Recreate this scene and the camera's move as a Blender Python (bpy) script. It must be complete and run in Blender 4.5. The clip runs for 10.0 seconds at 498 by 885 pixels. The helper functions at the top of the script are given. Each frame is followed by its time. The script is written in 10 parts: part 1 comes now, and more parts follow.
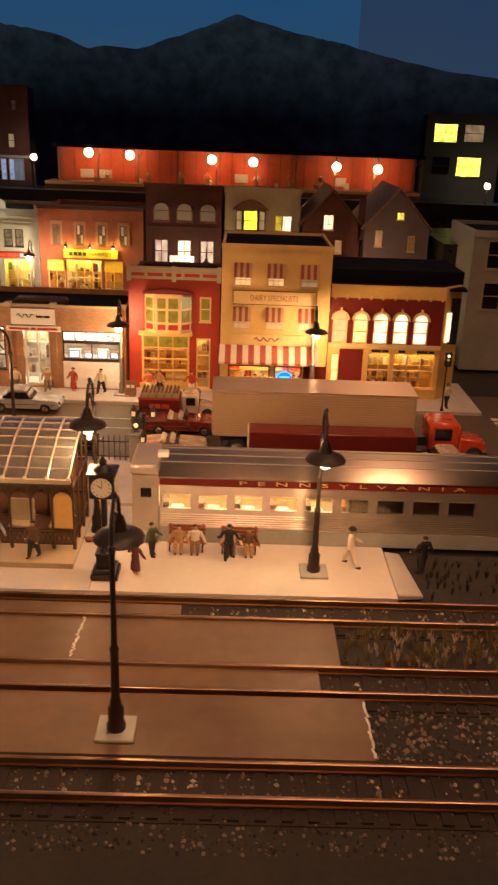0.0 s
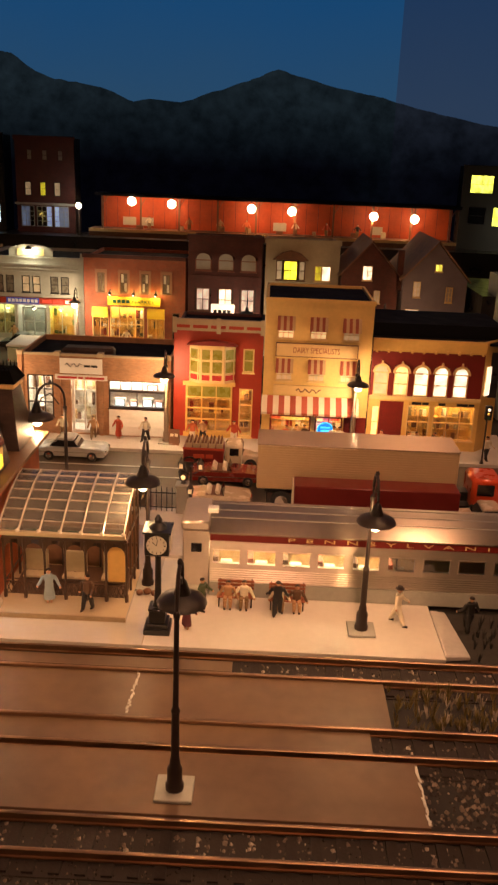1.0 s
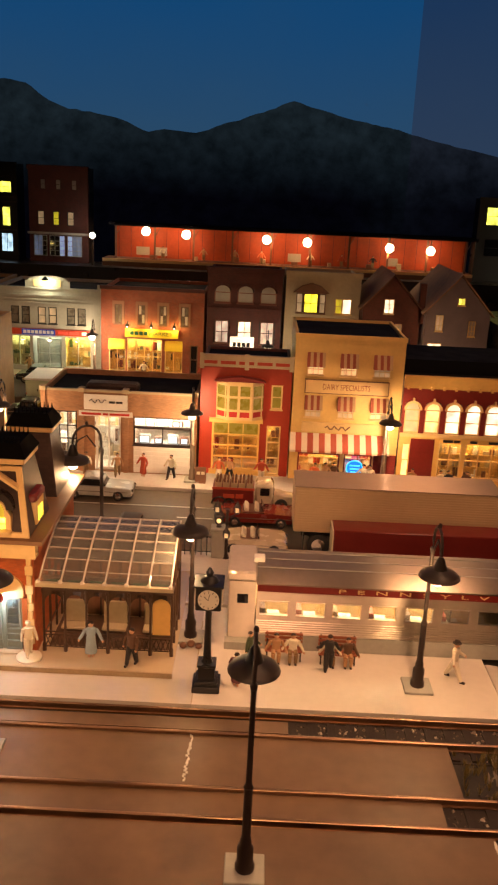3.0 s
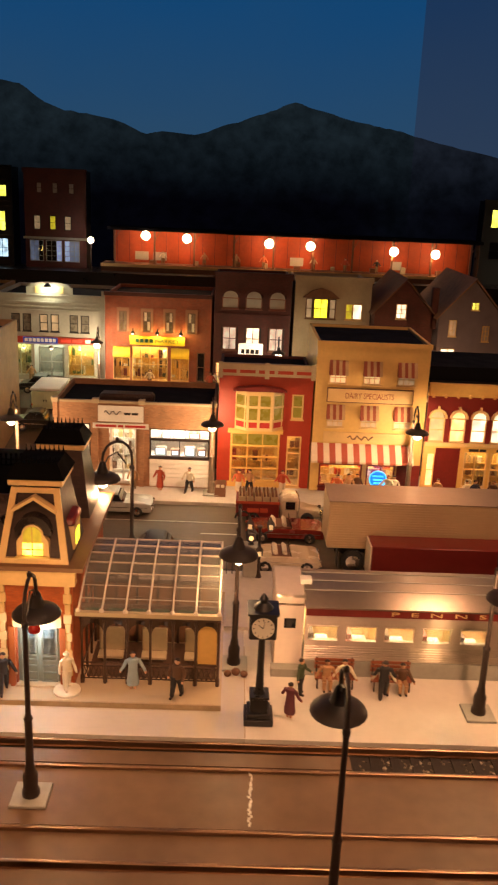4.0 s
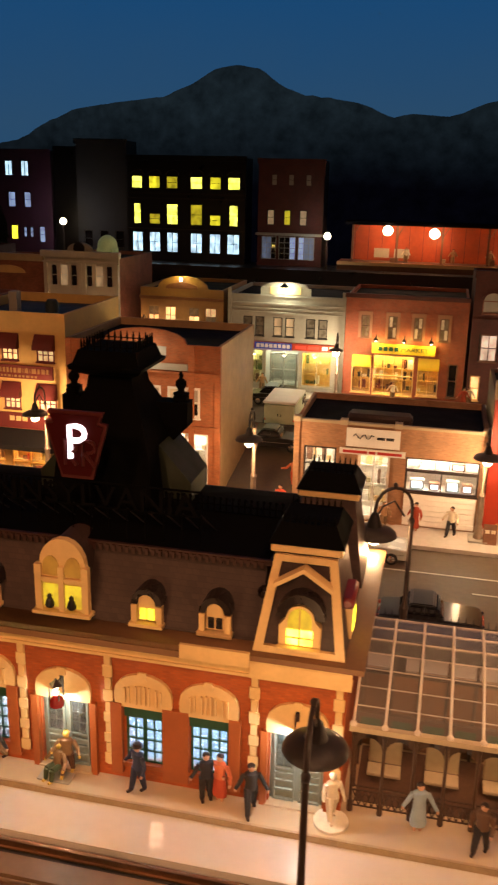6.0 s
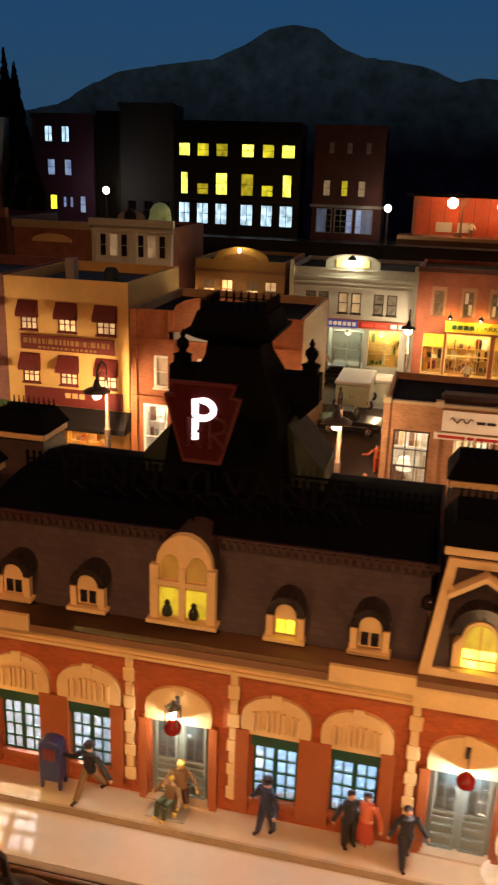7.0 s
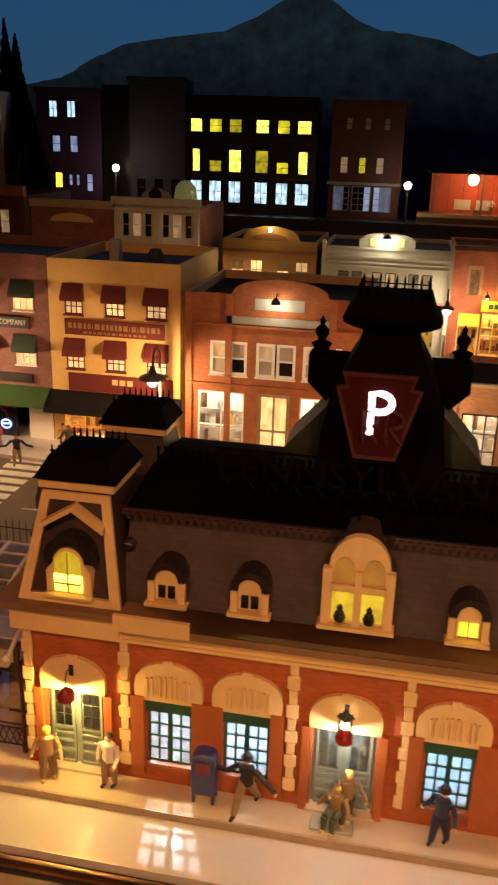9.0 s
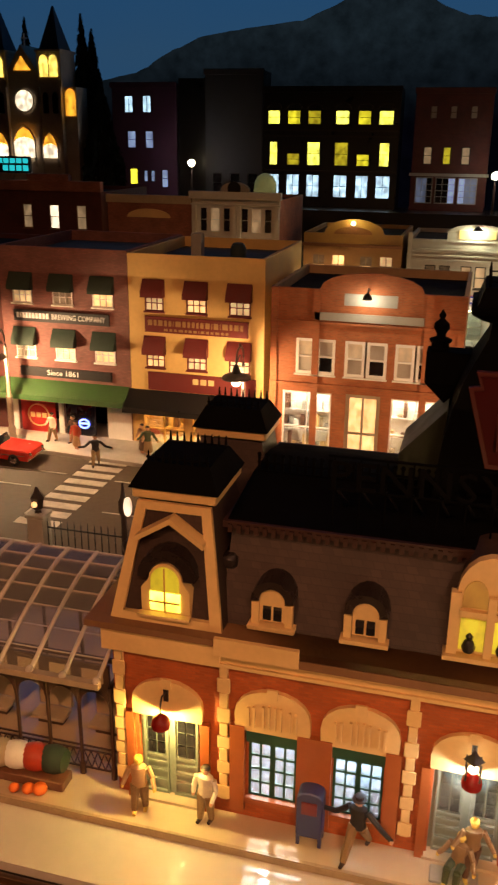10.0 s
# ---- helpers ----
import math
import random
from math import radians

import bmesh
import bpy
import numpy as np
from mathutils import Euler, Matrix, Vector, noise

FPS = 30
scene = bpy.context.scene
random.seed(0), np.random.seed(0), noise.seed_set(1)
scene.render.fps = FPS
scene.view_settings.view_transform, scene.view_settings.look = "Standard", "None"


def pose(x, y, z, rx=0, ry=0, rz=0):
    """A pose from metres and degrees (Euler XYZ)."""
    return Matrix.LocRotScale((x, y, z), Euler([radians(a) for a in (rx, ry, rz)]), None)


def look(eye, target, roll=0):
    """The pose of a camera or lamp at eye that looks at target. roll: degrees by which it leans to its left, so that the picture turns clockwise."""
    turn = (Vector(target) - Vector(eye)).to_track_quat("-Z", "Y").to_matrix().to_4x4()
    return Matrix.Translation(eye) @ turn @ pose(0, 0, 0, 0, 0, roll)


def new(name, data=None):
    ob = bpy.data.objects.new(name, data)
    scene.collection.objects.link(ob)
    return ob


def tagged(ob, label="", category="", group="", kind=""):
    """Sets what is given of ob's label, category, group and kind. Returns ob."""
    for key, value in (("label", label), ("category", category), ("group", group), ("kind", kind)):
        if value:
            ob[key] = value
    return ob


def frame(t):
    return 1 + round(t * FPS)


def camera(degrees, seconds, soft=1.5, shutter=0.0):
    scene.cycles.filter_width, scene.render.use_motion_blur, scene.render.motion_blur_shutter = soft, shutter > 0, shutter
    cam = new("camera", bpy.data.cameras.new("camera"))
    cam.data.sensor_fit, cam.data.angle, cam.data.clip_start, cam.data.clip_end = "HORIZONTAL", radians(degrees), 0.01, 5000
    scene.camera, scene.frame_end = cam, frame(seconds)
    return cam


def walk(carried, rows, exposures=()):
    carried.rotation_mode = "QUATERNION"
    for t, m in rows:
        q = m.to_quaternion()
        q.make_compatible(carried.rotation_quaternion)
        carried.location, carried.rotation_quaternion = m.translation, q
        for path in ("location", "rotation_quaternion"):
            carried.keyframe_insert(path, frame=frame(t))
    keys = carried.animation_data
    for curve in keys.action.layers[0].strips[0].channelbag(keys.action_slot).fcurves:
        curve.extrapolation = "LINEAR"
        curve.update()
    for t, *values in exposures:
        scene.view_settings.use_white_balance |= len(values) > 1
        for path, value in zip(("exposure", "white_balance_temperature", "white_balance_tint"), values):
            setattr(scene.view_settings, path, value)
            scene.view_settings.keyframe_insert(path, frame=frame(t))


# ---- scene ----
cam = camera(32.8, 10.0, soft=2.2, shutter=0.45)
PATH = [
    (0, (0.02, 0.047, 0.368), (0.052, 1.919, -0.336), 2.1),
    (0.5, (0.007, 0.041, 0.379), (-0.009, 1.924, -0.296), 2.1),
    (1, (-0.004, 0.037, 0.395), (-0.034, 1.934, -0.237), 2.3),
    (1.5, (-0.008, 0.039, 0.405), (-0.038, 1.945, -0.201), 2.5),
    (2, (-0.022, 0.047, 0.404), (-0.05, 1.956, -0.191), 2.6),
    (3.5, (-0.085, 0.084, 0.406), (-0.068, 2.0, -0.169), 2.6),
    (4, (-0.118, 0.108, 0.403), (-0.074, 2.024, -0.169), 2.5),
    (4.5, (-0.141, 0.145, 0.401), (-0.116, 2.059, -0.178), 2.2),
    (5, (-0.159, 0.205, 0.398), (-0.262, 2.116, -0.183), 1.5),
    (5.5, (-0.177, 0.252, 0.393), (-0.487, 2.139, -0.192), 0.7),
    (6, (-0.204, 0.278, 0.384), (-0.619, 2.143, -0.2045), 1.25),
    (7.5, (-0.345, 0.355, 0.342), (-0.775, 2.200, -0.298), 1.9),
    (8, (-0.375, 0.355, 0.339), (-0.754, 2.208, -0.312), 1.9),
    (8.5, (-0.390, 0.340, 0.345), (-0.736, 2.195, -0.316), 1.9),
    (9, (-0.410, 0.345, 0.350), (-0.752, 2.199, -0.317), 1.8),
    (9.5, (-0.438, 0.365, 0.348), (-0.840, 2.206, -0.322), 1.4),
    (10, (-0.442, 0.380, 0.339), (-0.929, 2.200, -0.334), 0.7),
]
walk(cam, [(t, look(eye, target, roll)) for t, eye, target, roll in PATH], [(0.0, 0.05), (4.0, 0.05), (5.0, 0.12), (6.0, 0.12), (7.5, -0.1), (8.5, -0.02), (10.0, 0.0)])

# ---- world, lamps, exposure ----
world = bpy.data.worlds.new("room")
scene.world = world
world.use_nodes = True
wbg = world.node_tree.nodes["Background"]
wbg.inputs[0].default_value = (1.0, 0.62, 0.36, 1)
wbg.inputs[1].default_value = 0.004


def ceiling_lamp(x, y, z, watts, size, tint, tx, ty):
    """One of the dim warm fill lamps added, unseen, to brighten the layout."""
    lamp = bpy.data.lights.new("ceiling_lamp", "AREA")
    lamp.energy, lamp.size, lamp.shape, lamp.color = watts, size, "DISK", tint
    lamp.spread = radians(60)
    ob = new("ceiling_lamp", lamp)
    ob.matrix_world = look((x, y, z), (tx, ty, 0))
    return ob


ceiling_lamp(0.46, 0.75, 1.75, 1.6, 0.05, (1.0, 0.5, 0.26), 0.22, 0.78)
ceiling_lamp(-0.75, -0.40, 1.10, 1.22, 0.06, (1.0, 0.42, 0.18), -0.84, 0.68)
ceiling_lamp(0.05, -0.45, 1.25, 1.2, 0.045, (1.0, 0.48, 0.26), 0.0, 0.88)


def bulb_light(x, y, z, watts, tint=(1.0, 0.58, 0.28), radius=0.003):
    lamp = bpy.data.lights.new("bulb_light", "POINT")
    lamp.energy, lamp.color, lamp.shadow_soft_size = watts, tint, radius
    ob = new("bulb_light", lamp)
    ob.location = (x, y, z)
    return ob


# ---- materials ----
def mat(name, col, rough=0.6, metal=0.0, vary=0.18, scale=60.0, bump=0.15, glow=0.0, glowcol=None, spec=0.5, coat=0.0, mottle=False):
    """A procedural surface: base colour with two scales of variation, and fine relief."""
    m = bpy.data.materials.new(name)
    m.use_nodes = True
    nt = m.node_tree
    b = nt.nodes["Principled BSDF"]
    b.inputs["Roughness"].default_value = rough
    b.inputs["Metallic"].default_value = metal
    b.inputs["Specular IOR Level"].default_value = spec
    b.inputs["Coat Weight"].default_value = coat
    if vary > 0:
        tc = nt.nodes.new("ShaderNodeTexCoord")
        n1 = nt.nodes.new("ShaderNodeTexNoise")
        n1.inputs["Scale"].default_value = scale
        n1.inputs["Detail"].default_value = 6
        n2 = nt.nodes.new("ShaderNodeTexNoise")
        n2.inputs["Scale"].default_value = scale * 7
        n2.inputs["Detail"].default_value = 3
        nt.links.new(tc.outputs["Object"], n1.inputs["Vector"])
        nt.links.new(tc.outputs["Object"], n2.inputs["Vector"])
        add = nt.nodes.new("ShaderNodeMath")
        add.operation = "MULTIPLY_ADD"
        add.inputs[1].default_value = 0.45
        nt.links.new(n2.outputs["Fac"], add.inputs[0])
        nt.links.new(n1.outputs["Fac"], add.inputs[2])
        ramp = nt.nodes.new("ShaderNodeMapRange")
        ramp.inputs[1].default_value, ramp.inputs[2].default_value = 0.45, 1.0
        ramp.inputs[3].default_value, ramp.inputs[4].default_value = 1.0 - vary, 1.0 + vary
        nt.links.new(add.outputs[0], ramp.inputs[0])
        mul = nt.nodes.new("ShaderNodeMix")
        mul.data_type, mul.blend_type = "RGBA", "MULTIPLY"
        mul.inputs[0].default_value = 1.0
        mul.inputs[6].default_value = (*col, 1)
        nt.links.new(ramp.outputs[0], mul.inputs[7])
        nt.links.new(mul.outputs[2], b.inputs["Base Color"])
        rr = nt.nodes.new("ShaderNodeMapRange")
        rr.inputs[1].default_value, rr.inputs[2].default_value = 0.3, 0.7
        rr.inputs[3].default_value, rr.inputs[4].default_value = max(0.02, rough - min(0.1, rough * 0.4)), min(1, rough + min(0.1, rough * 0.4))
        nt.links.new(n1.outputs["Fac"], rr.inputs[0])
        nt.links.new(rr.outputs[0], b.inputs["Roughness"])
        if bump > 0:
            bp = nt.nodes.new("ShaderNodeBump")
            bp.inputs["Strength"].default_value = bump
            bp.inputs["Distance"].default_value = 0.0006
            nt.links.new(n2.outputs["Fac"], bp.inputs["Height"])
            nt.links.new(bp.outputs[0], b.inputs["Normal"])
    else:
        b.inputs["Base Color"].default_value = (*col, 1)
    if glow > 0:
        b.inputs["Emission Color"].default_value = (*(glowcol or col), 1)
        b.inputs["Emission Strength"].default_value = glow
        if mottle:
            # curtains and clutter behind the pane
            tc = nt.nodes.new("ShaderNodeTexCoord")
            mp = nt.nodes.new("ShaderNodeMapping")
            mp.inputs["Scale"].default_value = (1.0, 1.0, 0.7)
            nz = nt.nodes.new("ShaderNodeTexNoise")
            nz.inputs["Scale"].default_value, nz.inputs["Detail"].default_value = 110, 5
            rg = nt.nodes.new("ShaderNodeMapRange")
            rg.inputs[1].default_value, rg.inputs[2].default_value = 0.36, 0.64
            rg.inputs[3].default_value, rg.inputs[4].default_value = glow * 0.4, glow * 1.3
            nt.links.new(tc.outputs["Object"], mp.inputs[0])
            nt.links.new(mp.outputs[0], nz.inputs["Vector"])
            nt.links.new(nz.outputs["Fac"], rg.inputs[0])
            nt.links.new(rg.outputs[0], b.inputs["Emission Strength"])
    return m


def brick_mat(name, col, mortar, width=0.0046, height=0.0016):
    """Model brickwork, courses at 1:48."""
    m = bpy.data.materials.new(name)
    m.use_nodes = True
    nt = m.node_tree
    b = nt.nodes["Principled BSDF"]
    b.inputs["Roughness"].default_value = 0.75
    tc = nt.nodes.new("ShaderNodeTexCoord")
    sep = nt.nodes.new("ShaderNodeSeparateXYZ")
    com = nt.nodes.new("ShaderNodeCombineXYZ")
    add = nt.nodes.new("ShaderNodeMath")
    nt.links.new(tc.outputs["Object"], sep.inputs[0])
    nt.links.new(sep.outputs[0], add.inputs[0])
    nt.links.new(sep.outputs[1], add.inputs[1])
    nt.links.new(add.outputs[0], com.inputs[0])
    nt.links.new(sep.outputs[2], com.inputs[1])
    br = nt.nodes.new("ShaderNodeTexBrick")
    br.inputs["Scale"].default_value = 1.0
    br.inputs["Brick Width"].default_value = width
    br.inputs["Row Height"].default_value = height
    br.inputs["Mortar Size"].default_value = 0.0002
    br.inputs["Color1"].default_value = (*[c * 1.12 for c in col], 1)
    br.inputs["Color2"].default_value = (*[c * 0.82 for c in col], 1)
    br.inputs["Mortar"].default_value = (*mortar, 1)
    nt.links.new(com.outputs[0], br.inputs["Vector"])
    n = nt.nodes.new("ShaderNodeTexNoise")
    n.inputs["Scale"].default_value = 45
    n.inputs["Detail"].default_value = 5
    nt.links.new(tc.outputs["Object"], n.inputs["Vector"])
    ramp = nt.nodes.new("ShaderNodeMapRange")
    ramp.inputs[1].default_value, ramp.inputs[2].default_value = 0.3, 0.7
    ramp.inputs[3].default_value, ramp.inputs[4].default_value = 0.78, 1.15
    nt.links.new(n.outputs["Fac"], ramp.inputs[0])
    mul = nt.nodes.new("ShaderNodeMix")
    mul.data_type, mul.blend_type = "RGBA", "MULTIPLY"
    mul.inputs[0].default_value = 1.0
    nt.links.new(br.outputs["Color"], mul.inputs[6])
    nt.links.new(ramp.outputs[0], mul.inputs[7])
    nt.links.new(mul.outputs[2], b.inputs["Base Color"])
    bp = nt.nodes.new("ShaderNodeBump")
    bp.inputs["Strength"].default_value, bp.inputs["Distance"].default_value = 0.4, 0.0004
    bp.invert = True
    nt.links.new(br.outputs["Fac"], bp.inputs["Height"])
    nt.links.new(bp.outputs[0], b.inputs["Normal"])
    return m


def glass_mat(name, tint=(0.9, 0.9, 0.88), rough=0.03, alpha=0.12, milk=0.0, through_light=False):
    """Thin clear glazing: mostly see-through with a glossy coat."""
    m = bpy.data.materials.new(name)
    m.use_nodes = True
    nt = m.node_tree
    nt.nodes.clear()
    out = nt.nodes.new("ShaderNodeOutputMaterial")
    tr = nt.nodes.new("ShaderNodeBsdfTransparent")
    tr.inputs[0].default_value = (*tint, 1)
    gl = nt.nodes.new("ShaderNodeBsdfGlossy")
    gl.inputs["Roughness"].default_value = rough
    fr = nt.nodes.new("ShaderNodeFresnel")
    fr.inputs[0].default_value = 1.5
    ad = nt.nodes.new("ShaderNodeMath")
    ad.operation, ad.use_clamp = "ADD", True
    ad.inputs[1].default_value = alpha
    mx = nt.nodes.new("ShaderNodeMixShader")
    nt.links.new(fr.outputs[0], ad.inputs[0])
    nt.links.new(ad.outputs[0], mx.inputs[0])
    nt.links.new(tr.outputs[0], mx.inputs[1])
    nt.links.new(gl.outputs[0], mx.inputs[2])
    if milk > 0:
        df = nt.nodes.new("ShaderNodeBsdfTranslucent" if through_light else "ShaderNodeBsdfDiffuse")
        df.inputs[0].default_value = (0.8, 0.76, 0.7, 1)
        m2 = nt.nodes.new("ShaderNodeMixShader")
        m2.inputs[0].default_value = milk
        nt.links.new(mx.outputs[0], m2.inputs[1])
        nt.links.new(df.outputs[0], m2.inputs[2])
        nt.links.new(m2.outputs[0], out.inputs[0])
    else:
        nt.links.new(mx.outputs[0], out.inputs[0])
    return m


def stone_mat(name, dark, pale):
    """Loose stones, each of its own shade."""
    m = mat(name, dark, 0.9, vary=0)
    nt = m.node_tree
    ge = nt.nodes.new("ShaderNodeNewGeometry")
    cr = nt.nodes.new("ShaderNodeValToRGB")
    cr.color_ramp.elements[0].color, cr.color_ramp.elements[0].position = (*dark, 1), 0.45
    cr.color_ramp.elements[1].color, cr.color_ramp.elements[1].position = (*pale, 1), 1.0
    nt.links.new(ge.outputs["Random Per Island"], cr.inputs[0])
    nt.links.new(cr.outputs[0], nt.nodes["Principled BSDF"].inputs["Base Color"])
    return m


def brushed_mat(name, col, rough=0.4, metal=0.85):
    """Metal brushed lengthwise (along x): highlights draw out across the grain."""
    m = mat(name, col, rough, metal, vary=0.1, scale=25, bump=0.0)
    nt = m.node_tree
    b = nt.nodes["Principled BSDF"]
    nt.links.remove(b.inputs["Roughness"].links[0])
    b.inputs["Roughness"].default_value = rough
    grain = nt.nodes.new("ShaderNodeCombineXYZ")
    grain.inputs[1].default_value, grain.inputs[2].default_value = 0.7, 0.7
    b.inputs["Anisotropic"].default_value = 1.0
    nt.links.new(grain.outputs[0], b.inputs["Tangent"])
    return m


def slate_mat(name, col):
    """Courses of small slates: staggered pieces of uneven shade."""
    m = brick_mat(name, col, [c * 0.72 for c in col], 0.0052, 0.0034)
    b = m.node_tree.nodes["Principled BSDF"]
    b.inputs["Roughness"].default_value = 0.5
    b.inputs["Specular IOR Level"].default_value = 0.35
    return m


